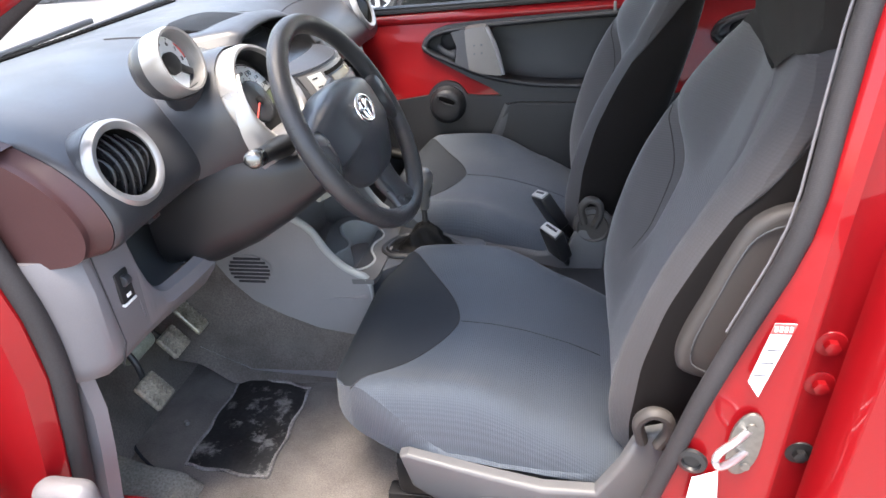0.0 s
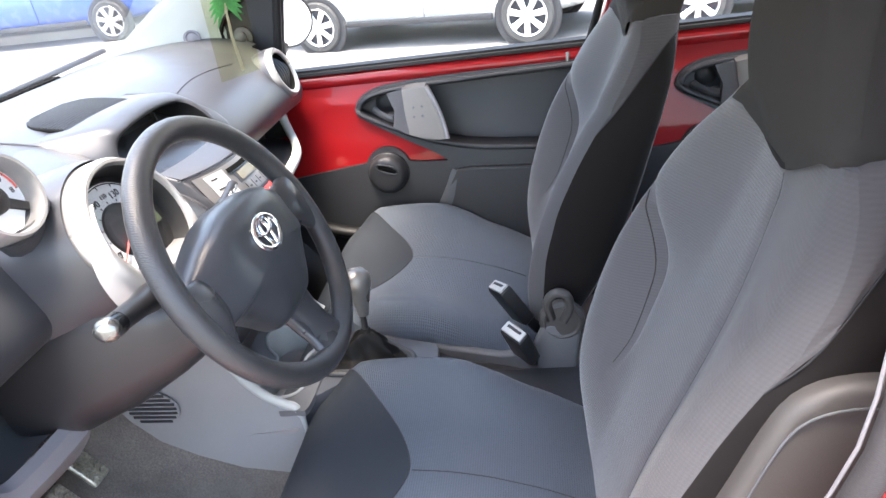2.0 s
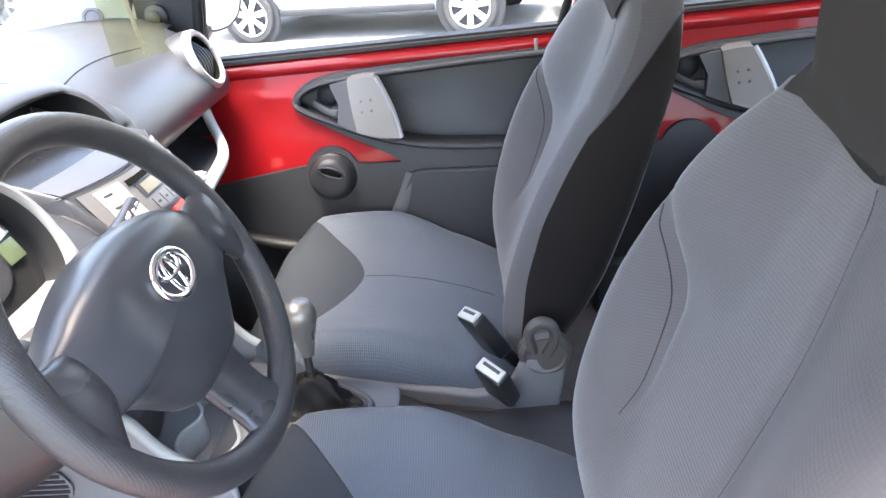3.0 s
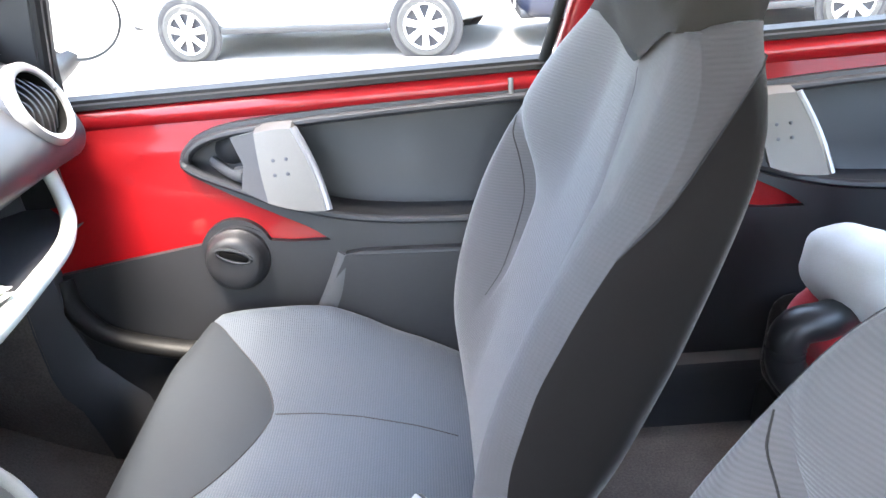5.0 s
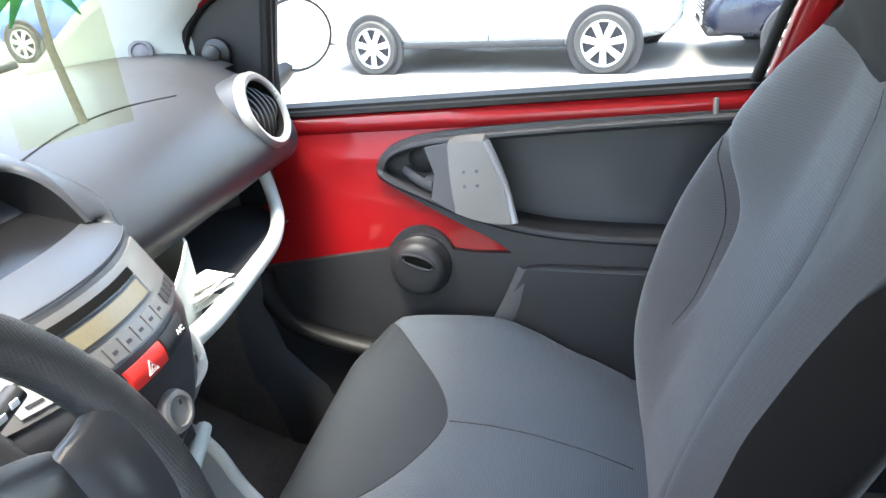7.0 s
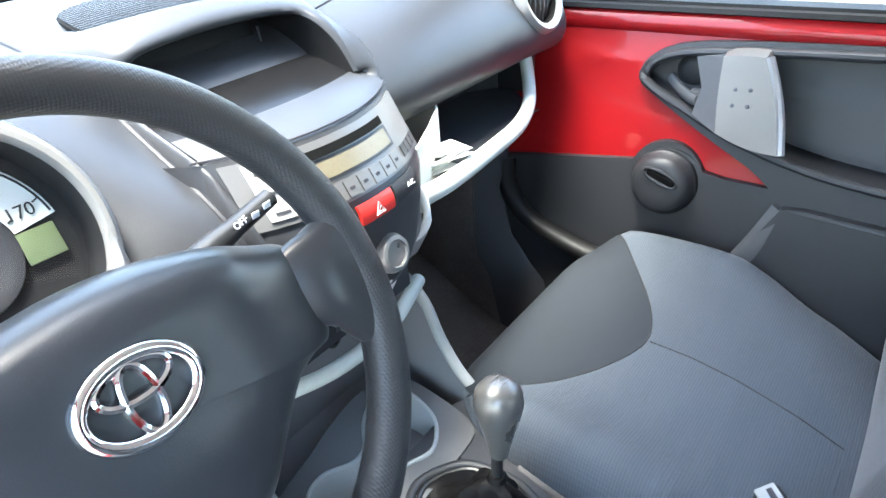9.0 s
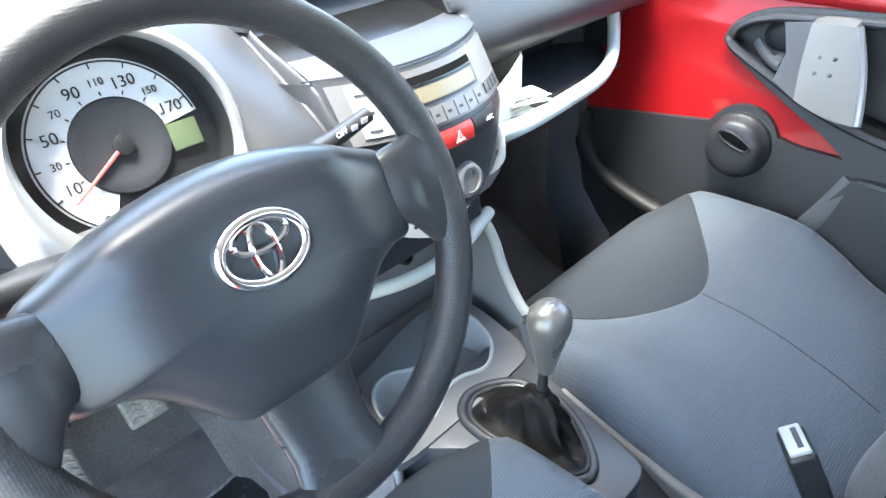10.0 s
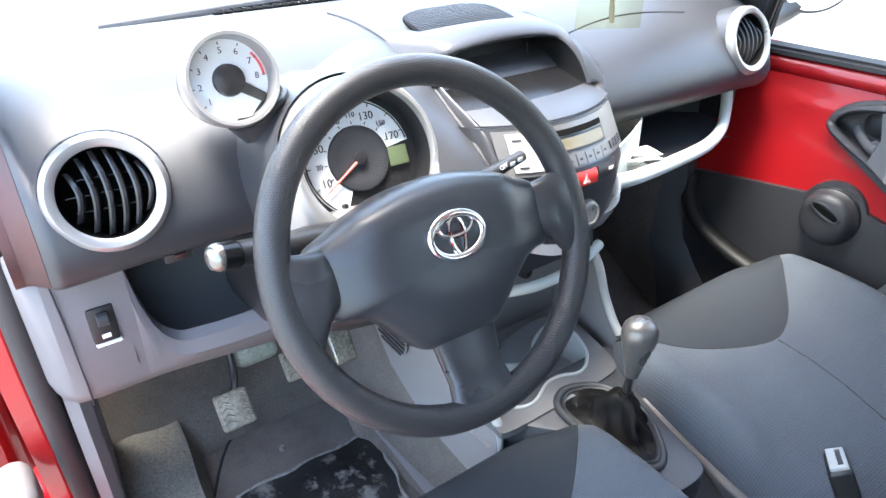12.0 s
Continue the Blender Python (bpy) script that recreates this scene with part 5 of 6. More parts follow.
# heater plate under the stack
rows = []
for z in np.linspace(.768, .878, 12):
    w = lerp_table(z, [(.768, .055), (.79, .082), (.83, .098), (.878, .104)])
    rows.append([(-.20, -w - .002, z)] + [(-.122 - .05 * (abs(u)) ** 2.5 - .35 * max(0, .80 - z), w * u, z) for u in np.linspace(-1, 1, 17)] + [(-.20, w + .002, z)])
plate = part("heater_plate", skin(rows), M_WHITE, stack, "white heater control plate")
for s in (-1, 1):
    part("slider_lever", tube(spline([(-.175, s * .112, .868), (-.158, s * .118, .845), (-.152, s * .116, .815), (-.164, s * .104, .79)], 5), [.0045] * 13 + [.0042, .0034, .0016], 10, flat=1.3), M_WHITE, plate, "white slider lever")
    part("slider_track", tube(spline([(-.168, s * .100, .868), (-.158, s * .103, .845), (-.155, s * .100, .815), (-.165, s * .092, .785)], 5), .0055, 8), M_LOWGREY, plate)
for i in range(6):
    z = .858 - .011 * i
    part("warm_mark", rbox((-.155, .0855, z), (.004, .005, .008), .001), M_NEEDLE if i < 4 else M_CARBLUE2, plate)
DA = Vector((.97, 0, .24)).normalized()
knob = part("fan_dial", lathe([(.021, -.012), (.0205, .006), (.018, .012), (.014, .013), (.0135, .010), (.003, .0105)], (-.118, .010, .838), DA, 32), M_SILVER, stack, "round silver fan dial")
part("dial_ring", lathe([(.030, -.008), (.029, -.003), (.022, -.002)], (-.118, .010, .838), DA, 32), M_BLACK, knob)
part("dial_pointer", rbox((-.104, .010, .851), (.002, .002, .006), .0005), M_INK, knob)
part("symbol", rbox((-.128, .012, .795), (.002, .008, .008), .0005), M_INK, plate)

# display hood above the stack
def hood_mouth(a):
    """The mouth of the recess, from its low right corner over the top to its low left corner."""
    p = spline([(-.230, .109, .980), (-.246, .106, 1.008), (-.266, .099, 1.030), (-.284, .086, 1.041), (-.290, .045, 1.0455), (-.291, -.005, 1.047), (-.290, -.055, 1.0455), (-.288, -.094, 1.042), (-.291, -.108, 1.032), (-.290, -.117, 1.018), (-.287, -.121, 1.001)], 4)
    return p[a]


mouth = [hood_mouth(k) for k in range(41)]
mid_m = Vector((-.27, -.008, 1.0))


def ringed(out, back, lift):
    rows = []
    for p in mouth:
        d = Vector((0, p.y - mid_m.y, (p.z - .985) * 1.6)).normalized()
        rows.append(p + d * out + Vector((-back, 0, lift)))
    return rows


lip = [ringed(0, 0, 0), ringed(.003, -.0025, .0005), ringed(.008, -.001, .0005), ringed(.014, .006, .0), ringed(.022, .022, .0)]
part("hood", skin(lip + [[Vector((-.42, p.y * 1.25, dash_top(-.42) - .002 - .03 * smooth01((abs(p.y) - .115) / .03))) for p in ringed(.03, .05, 0)]]), M_DASH, stack, "rounded hood over a recessed pocket", 60)
inner = [[mid_m + (p - mid_m) * k + Vector((dx, 0, dz)) for p in mouth] for k, dx, dz in ((1, 0, 0), (.985, -.006, -.001), (.95, -.035, -.002), (.90, -.075, -.002))]
for r in inner:
    for p in r:
        p.z = max(p.z, .978)
# recess walls are blacker than the other plastic, which paints in the hollow's shade
part("hood_inside", skin([r + [Vector((r[-1].x, r[-1].y, .977)), Vector((r[0].x, r[0].y, .977))] for r in inner], loop=True, caps=False), M_RUBBER, stack, "recess with shade deepened in its black", 60)
part("recess_back", slab([(-.318, .064, .980), (-.332, .064, 1.045), (-.332, -.12, 1.045), (-.318, -.12, .980)], (-.004, 0, 0)), M_RUBBER, stack, "back wall of the recess, darkened as in shade")
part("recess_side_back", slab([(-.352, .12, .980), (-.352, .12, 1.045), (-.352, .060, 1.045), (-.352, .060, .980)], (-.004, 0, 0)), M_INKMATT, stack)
part("inner_ridge", tube(spline([(-.314, -.10, .9875), (-.312, .0, .9875), (-.311, .052, .988), (-.313, .062, .993), (-.320, .064, 1.030)], 5), .0016, 6), M_DECK, stack, "moulded ridge in the recess")


def fascia(t, y):
    """The face between radio and recess: it leaves the stack's front and lies back under the hood."""
    p = on_stack(y, .966, .0004)
    return Vector((p.x + (-.285 - p.x) * t, y * (1 - (.14 if y > 0 else 0) * t), .9661 + .030 * t ** .8 - .012 * (abs(y) / .13) ** 3 * t * (1 - t)))


part("fascia", skin([[fascia(t, y) for y in np.linspace(-.117, .130, 21)] for t in np.linspace(0, .45, 7)]), M_DASH, stack, "smooth dark face above the radio")
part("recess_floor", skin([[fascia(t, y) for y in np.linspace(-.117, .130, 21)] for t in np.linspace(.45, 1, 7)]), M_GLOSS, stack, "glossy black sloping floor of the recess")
w = stack_hw(.966)
edge = spline([on_stack(.130, .966, 0), Vector((stack_x(w, .966) - .012, w, .966)), Vector((-.25, (w + .018), .966)), Vector((-.33, (w + .045), .968)), Vector((-.42, (w + .07), .985))], 4)
ends = [mouth[0], mouth[6]]
up = spline([fascia(.55, .128), ends[0] + Vector((.002, .004, 0)), ends[1] + Vector((-.002, .010, .001)), Vector((-.335, .125, 1.048)), Vector((-.42, .14, 1.052))], 4)
rows = []
for t in np.linspace(0, 1, 8):
    rows.append([a.lerp(b, t) + Vector((.0, .016, .010)) * (4 * t * (1 - t)) * smooth01(i / 5) for i, (a, b) in enumerate(zip(edge, up))])
part("stack_shoulder", skin(rows), M_DASH, stack, "", 60)

# smooth panel between the instrument pod and the stack, with a groove where they meet
groove_line = spline([(-.150, -.115, .880), (-.163, -.121, .910), (-.180, -.124, .932), (-.212, -.125, .954), (-.252, -.126, .977), (-.297, -.127, 1.003), (-.340, -.132, 1.028), (-.40, -.140, 1.047)], 4)
rows = []
for i, g in enumerate(groove_line):
    t = i / (len(groove_line) - 1)
    th = radians(-60 + 140 * t)
    outer = SP + X * (.099 * math.cos(th)) + Y * (.099 * math.sin(th)) + Z * (-.015 - .060 * t)
    inner_p = g + Vector((0, -.004, 0))
    rows.append([outer.lerp(inner_p, q) + Vector((.006, 0, .003)) * (4 * q * (1 - q)) for q in np.linspace(0, 1, 11)])
rows.append([Vector((p.x - .07, p.y, dash_top(p.x - .07) - .003)) for p in rows[-1]])
top_edge = spline([on_stack(-.104, .885, .001), on_stack(-.108, .915, .001), on_stack(-.112, .938, .001), on_stack(-.116, .960, .001), fascia(.35, -.1175), fascia(.85, -.1175), Vector((-.345, -.122, 1.034)), Vector((-.40, -.133, 1.050))], 4)
part("stack_shoulder", skin([[e.lerp(g, t) + Vector((.004, 0, .004)) * (4 * t * (1 - t)) for e, g in zip(top_edge, groove_line)] for t in np.linspace(0, 1, 6)]), M_DASH, stack, "", 60)
part("pod_side_panel", skin(rows), M_DASH, stack, "smooth dark panel beside the instruments", 60)
part("panel_joint", tube([g + Vector((-.001, -.002, -.001)) for g in groove_line], .0034, 8), M_INK, stack, "dark groove beside the radio")

# ---- open glove shelf on the passenger side ----
shelf = thing("glove_shelf", "open glove shelf with a pale cream rim", "shelf", loc=(-.25, .35, .8))
part("tray", slab([(-.20, .125, .800), (-.215, .36, .796), (-.27, .55, .800), (-.32, .60, .80), (-.52, .60, .80), (-.52, .125, .80)], (0, 0, -.012), .003), M_DASH, shelf)
rim = spline([(-.165, .118, .838), (-.180, .20, .822), (-.200, .32, .812), (-.222, .44, .806), (-.255, .53, .808), (-.285, .582, .828), (-.300, .598, .862), (-.305, .600, .90)], 6)
part("rim", tube(rim, .0125, 12, flat=.85, up=(1, 0, .3)), M_CREAM, shelf, "rounded pale cream rim")
part("inner_wall", thick(skin([[(-.185, .150, z), (-.215, .215, z), (-.245, .272, z), (-.272, .302, z), (-.34, .315, z)] for z in (.80, .84, .884)]), .003), M_CREAM, shelf, "pale inner wall")
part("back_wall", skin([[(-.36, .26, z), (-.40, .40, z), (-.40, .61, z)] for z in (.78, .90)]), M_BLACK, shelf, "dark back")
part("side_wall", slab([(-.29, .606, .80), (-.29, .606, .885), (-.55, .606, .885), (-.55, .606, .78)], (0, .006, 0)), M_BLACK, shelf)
part("under_panel", skin([[(-.25, y, .79), (-.32, y, .77), (-.45, y, .73), (-.64, y, .68)] for y in (.10, .35, .56)]), M_DOORTRIM, shelf)
pap = thing("papers", "loose stack of white papers lying on the glove shelf", "papers", loc=(-.22, .25, .82))
for i in range(7):
    o = Vector((-.240 + .004 * (i % 3), .212 + .012 * (i % 4), .8165 + .0035 * i))
    m = Euler((radians(4 * math.sin(i * 2.1)), radians(-14 + 5 * math.cos(i)), radians(-24 + 12 * math.sin(i * 1.7)))).to_matrix().to_4x4()
    sheet = skin([[(x, y, .004 * math.sin(9 * x + i) + .006 * (y / .055) ** 2) for y in np.linspace(-.046, .046, 8)] for x in np.linspace(-.032, .032, 5)])
    sheet.transform(Matrix.Translation(o) @ m)
    part("sheet", thick(sheet, .0006), M_PAPER, pap)


# ---- steering wheel ----
wheel = thing("steering_wheel", "dark grey three-spoke steering wheel with a chrome badge", "steering wheel", loc=(-.018, -.308, .944))
WC, WN = Vector((-.016, -.308, .9405)), Vector((.891, 0, .454)).normalized()
WY, WU = Vector((0, 1, 0)), Vector((-.454, 0, .891)).normalized()


def wp(a, b, c=0.0):
    return WC + WY * a + WU * b + WN * c


part("rim", tube([wp(.1755 * math.cos(t), .1755 * math.sin(t)) for t in np.linspace(0, 2 * math.pi, 96, endpoint=False)], .0158, 18, closed=True, up=WN), M_GRIP, wheel, "finely textured round rim")


def spoke(name, path, widths, depth, m):
    """A spoke from the hub to the rim, as rounded sections across its way."""
    rows = []
    for i, (a, b, c) in enumerate(path):
        p = Vector((a, b))
        q = Vector(path[min(i + 1, len(path) - 1)][:2]) - Vector(path[max(i - 1, 0)][:2])
        q.normalize()
        n = Vector((-q.y, q.x))
        w = widths[i]
        r = []
        for t in np.linspace(0, 2 * math.pi, 20, endpoint=False):
            e = n * (w * math.copysign(abs(math.cos(t)) ** .7, math.cos(t)))
            r.append(wp(p.x + e.x, p.y + e.y, c + depth[i] * math.copysign(abs(math.sin(t)) ** .8, math.sin(t))))
        rows.append(r)
    return part(name, skin(rows, loop=True, caps=True), m, wheel)


for s in (-1, 1):
    spoke("spoke", [(s * .120, .003, -.006), (s * .130, .003, -.002), (s * .140, .002, 0), (s * .150, .0, 0), (s * .160, -.003, 0), (s * .172, -.005, 0)],
          [.026, .030, .033, .039, .050, .064], [.010, .013, .015, .015, .0135, .011], M_WHEEL)
spoke("spoke", [(.0, -.055, -.008), (0, -.085, -.010), (0, -.115, -.009), (0, -.140, -.005), (0, -.158, -.001), (0, -.172, 0)],
      [.043, .040, .036, .034, .038, .050], [.014, .013, .012, .012, .012, .010], M_WHEEL)
part("spoke_joint", tube([wp(.036 * q, -.128 + .004 * q * q, .0035 - .008 * abs(q) ** 3) for q in np.linspace(-1, 1, 10)], .0014, 6), M_INK, wheel)


half = [(0, .071), (.040, .0675), (.078, .058), (.108, .046), (.139, .030), (.1405, .0), (.137, -.034), (.118, -.039), (.098, -.0455), (.080, -.060), (.063, -.080), (.050, -.094), (.036, -.1005)]
outline = spline([(a, b, 0) for a, b in half] + [(0, -.103, 0)] + [(-a, b, 0) for a, b in half[:0:-1]], 6, closed=True)
rows = []
for k in (1.0, .99, .975, .95, .90, .82, .70, .55, .40, .25, .10, .02):
    h = -.012 + .036 * (1 - k ** 6) ** .5
    row = []
    for q in outline:
        a, b = k * q.x, -.008 + k * (q.y + .008)
        arm = smooth01((abs(a) - .070) / .055)
        low = smooth01((-b - .035) / .07)
        row.append(wp(a, b, h + .004 * (1 - k) - .013 * arm * (1 - .4 * k ** 4) - .010 * low + .006 * math.exp(-((b - .045) / .02) ** 2) * (1 - arm)))
    rows.append(row)
rows.insert(0, [wp(.985 * q.x, -.008 + .985 * (q.y + .008), -.036) for q in outline])
for s in (-1, 1):
    part("spoke_gap", tube([wp(s * (.1415 - .004 * ((b - .0) / .034) ** 2), b - .002, .0065 - .010 * (b / .034) ** 4) for b in np.linspace(-.034, .031, 12)], .0016, 6), M_INK, wheel)
hub = part("hub_pad", skin(rows, loop=True, caps=True), M_HUB, wheel, "smooth padded hub")
part("hub_back", lathe([(.050, -.075), (.062, -.045), (.070, -.02), (.06, -.01)], WC, WN, 32), M_BLACK, wheel)
# badge: three chrome rings on a dark field
B0 = (0.0, .009)


def ellipse(ca, cb, ra, rb, n=48, c0=.0295):
    return [wp(ca + ra * math.cos(t), cb + rb * math.sin(t), c0) for t in np.linspace(0, 2 * math.pi, n, endpoint=False)]


badge = part("badge", tube(ellipse(B0[0], B0[1], .0305, .0215), .0040, 10, closed=True, up=WN), M_CHROME, hub, "oval chrome badge of plain rings")
part("badge_field", lathe([(1.0, -.004), (.97, .0005), (.05, .001)], wp(B0[0], B0[1], .0265), WN, 40, up=WU, sx=.0315, sy=.0225), M_BLACK, badge)
part("badge_ring", tube(ellipse(B0[0], B0[1] + .0085, .0195, .0095), .0026, 8, closed=True, up=WN), M_CHROME, badge)
part("badge_ring", tube(ellipse(B0[0], B0[1] - .001, .0085, .0185), .0026, 8, closed=True, up=WN), M_CHROME, badge)

# ---- pedals, mat and floor ----
def pedal(name, label, c, tilt, size, arm, m):
    p = thing(name, label, "pedal", group="pedals", loc=c)
    r = Euler((0, radians(tilt), 0)).to_matrix().to_4x4()
    b = rbox((0, 0, 0), size, .006, 3)
    b.transform(Matrix.Translation(c) @ r)
    pad = part("pad", b, m, p)
    for i in range(-2, 3):
        for j in (-1, 1):
            g = tube([(.001 + size[0] / 2, j * size[1] * .10, i * size[2] * .17), (.001 + size[0] / 2, j * size[1] * .26, i * size[2] * .17 + .006), (.001 + size[0] / 2, j * size[1] * .42, i * size[2] * .17)], .0022, 6)
            g.transform(Matrix.Translation(c) @ r)
            part("tread_rib", g, m, pad)
    part("arm", tube(spline([(c[0] - .016, c[1], c[2] - .006), (c[0] - .045, arm[1], c[2] + .06), arm], 5), .007, 8), M_BLACK, p)


M_BRACKET = mat("bracket_paint", (0.24, 0.26, 0.22), 0.5, bump=0.3, grain=200, vary=0.3, stain=20)
M_PEDALPALE = mat("pedal_worn", (0.42, 0.39, 0.32), 0.35, metal=0.6, bump=0.5, grain=200, vary=0.4, stain=30)
M_PEDAL = mat("pedal_rubber", (0.24, 0.215, 0.175), 0.55, bump=0.6, grain=200, vary=0.4, stain=30)
pedal("clutch_pedal", "worn dark rubber clutch pedal with chevron treads", (-.470, -.437, .436), -38, (.014, .060, .066), (-.60, -.415, .62), M_PEDAL)
pedal("brake_pedal", "worn dark rubber brake pedal with chevron treads", (-.505, -.298, .450), -38, (.014, .062, .058), (-.60, -.315, .64), M_PEDAL)
pedal("accelerator_pedal", "worn pale accelerator pedal with tread bars", (-.517, -.203, .446), -38, (.012, .046, .080), (-.60, -.22, .62), M_PEDALPALE)
solo("pedal_bracket", join(rbox((-.545, -.365, .490), (.05, .085, .055), .018, 3, Euler((0, radians(-30), 0)).to_matrix().to_4x4()), tube([(-.56, -.40, .52), (-.60, -.40, .60)], .022, 10), tube([(-.55, -.33, .50), (-.60, -.31, .60)], .016, 10)), M_BRACKET, "greenish steel pedal bracket under the dashboard", "bracket")

fm = thing("floor_mat", "dirty grey carpet floor mat with a worn black heel pad", "floor mat", loc=(-.35, -.33, .27))
mo = [(p.x, p.y) for p in spline([(-.585, -.42, 0), (-.59, -.28, 0), (-.58, -.17, 0), (-.553, -.152, 0), (-.51, -.172, 0), (-.482, -.14, 0), (-.478, -.088, 0), (-.45, -.076, 0), (-.39, -.095, 0), (-.30, -.12, 0), (-.04, -.13, 0), (.05, -.30, 0), (.03, -.54, 0), (-.20, -.568, 0), (-.33, -.560, 0), (-.443, -.514, 0)], 5, closed=True)]
part("mat_sheet", slab([(x, y, .2625) for x, y in mo], (0, 0, .009), .003), M_MATC, fm)
part("bound_edge", tube([(x, y, .2695) for x, y in mo], .0035, 8, closed=True), M_PATCH, fm)
hp = [(-.430, -.474), (-.245, -.490), (-.250, -.224), (-.430, -.190)]
part("heel_pad", slab([(x, y, .2715) for x, y in hp], (0, 0, .004), .001), M_PAD, fm, "black rubber heel pad, scuffed")
hp3 = [Vector((x, y, .2755)) for x, y in hp]
for i in range(4):
    a, b = hp3[i], hp3[(i + 1) % 4]
    part("pad_edging", tube([a.lerp(b, t) + Vector((.003 * math.sin(17 * t + i), .003 * math.cos(13 * t + i), 0)) for t in np.linspace(0, 1, 14)], [.0022 + .002 * abs(math.sin(7 * t + i)) for t in np.linspace(0, 1, 14)], 6), M_PADWORN, fm)
part("clip", cyl((-.49, -.36, .27), (-.49, -.36, .279), .007, .005, 12), M_PADWORN, fm)
random.seed(5)
rest = []
for y in np.linspace(-.645, -.500, 15):
    e = smooth01((-.500 - y) / .022) * smooth01((y + .70) / .04)
    rest.append([(x, y + .006 * math.sin(19 * x), .262 + (lerp_table(x, [(-.74, .125), (-.60, .088), (-.48, .062), (-.40, .052), (-.38, .046), (-.362, .0), (-.26, .0)]) + .006 * noise.noise(Vector((x * 16, y * 16, 2)))) * e) for x in np.linspace(-.72, -.26, 30)])
solo("foot_rest", skin(rest), M_REST, "worn beige carpet foot rest beside the pedals", "foot rest")
solo("carpet_fold", thick(skin([[(-.62 + .10 * t, -.24 + .25 * t + .03 * math.sin(7 * t), .2645 + .035 * (1 - t) * (1 - abs(q)) + .004), (-.58 + .10 * t, -.20 + .25 * t + .05 * q, .2665)] for t, q in zip(np.linspace(0, 1, 12), np.linspace(-1, 1, 12))]), .004), M_CARPET, "rucked edge of the grey carpet", "carpet")

# ---- lower centre console ----
con = thing("centre_console", "grey plastic centre console with cup holders and gear lever base", "console", loc=(-.15, 0, .45))
side = flat_spline([(-.47, .60), (-.40, .660), (-.32, .690), (-.25, .688), (-.205, .655), (-.180, .606), (-.150, .566), (-.122, .545), (-.104, .535), (-.096, .515), (-.094, .47)], 5)
wall = side + [(-.092, .376), (-.15, .388), (-.225, .408), (-.300, .446), (-.362, .485), (-.406, .535), (-.436, .588), (-.47, .598)]
for s in (-1, 1):
    w = part("side_wall", slab([(x, s * (.150 + .030 * smooth01((-x) / .4)), z) for x, z in wall], (0, s * -.016, 0), 0), M_LOWGREY, con, "curved pale grey side wall")
    # the highlight along the wall's edge is painted by a paler plastic
    part("wall_edge", tube([(x, s * (.143 + .030 * smooth01((-x) / .4)), z) for x, z in side], [.0085] * (len(side) - 8) + [.0085 - .0006 * k for k in range(8)], 10), M_SKYLIT, con, "rounded edge paled by a painted highlight")
part("console_skirt", skin([[(x, y, z) for x, z in ((-.52, .36), (-.40, .30), (-.10, .285), (.14, .29))] for y in (-.20, -.19, -.17)] ), M_LOWGREY, con)
top_line = spline([(-.66, -.166, .66), (-.50, -.166, .615), (-.436, -.168, .598), (-.406, -.168, .548), (-.362, -.166, .498), (-.30, -.162, .459), (-.225, -.154, .421), (-.15, -.146, .401), (-.092, -.140, .392), (.12, -.140, .40), (.30, -.140, .40)], 4)
low_z = [.335 - .068 * smooth01((p.x + .52) / .14) for p in top_line]
part("skirt_side", skin([[(p.x - .02 * t, p.y - .030 * t - .030 * t ** 4, p.z + (z - p.z) * (1 - (1 - t) ** 1.7)) for p, z in zip(top_line, low_z)] for t in np.linspace(0, 1, 9)]), M_CARPET, con, "carpet running down the tunnel")
grl = part("speaker_grille", slab([(-.352 + .052 * math.cos(t), -.1815, .566 + .038 * math.sin(t)) for t in np.linspace(0, 2 * math.pi, 24, endpoint=False)], (0, -.0015, 0)), M_LOWGREY, con)
for i in range(7):
    z = .566 + .0095 * (i - 3)
    w = .052 * math.sqrt(max(0, 1 - ((i - 3) / 4) ** 2))
    part("slot", rbox((-.352, -.1832, z), (2 * w * .92, .003, .0058), .0009), M_INK, grl)
part("tray_floor", skin([[(x, y, z) for y in (-.165, -.08, 0, .08, .165)] for x, z in ((-.46, .60), (-.38, .56), (-.28, .50), (-.22, .485), (-.10, .492))]), M_LOWGREY, con)
part("front_face", skin([[(x, y, z) for y in (-.15, 0, .15)] for x, z in ((-.18, .775), (-.20, .74), (-.24, .70), (-.27, .64), (-.30, .56), (-.30, .50))]), M_LOWGREY, con, "pale grey face below the heater")
part("pocket_lip", tube(spline([(-.185, -.13, .715), (-.165, -.06, .708), (-.160, 0, .706), (-.165, .06, .708), (-.185, .13, .715)], 5), .009, 10), M_CREAM, con, "pale lip of a small pocket")
part("pocket_dark", slab([(-.188, -.11, .750), (-.188, .11, .750), (-.186, .11, .720), (-.186, -.11, .720)], (.004, 0, 0)), M_INK, con)
part("power_socket", join(lathe([(.013, 0), (.0125, .006), (.009, .007), (.008, .001)], (-.243, .02, .672), (1, 0, .25), 24)), M_BLACK, con, "round black power socket")
# deck with a figure-of-eight cup holder let into it
eight = spline([(-.199, .095, 0), (-.150, .088, 0), (-.122, .062, 0), (-.112, .034, 0), (-.124, .002, 0), (-.122, -.030, 0), (-.102, -.074, 0), (-.114, -.110, 0), (-.150, -.122, 0), (-.186, -.102, 0), (-.193, -.070, 0), (-.178, -.035, 0), (-.182, -.008, 0), (-.208, .020, 0), (-.222, .060, 0)], 5, closed=True)
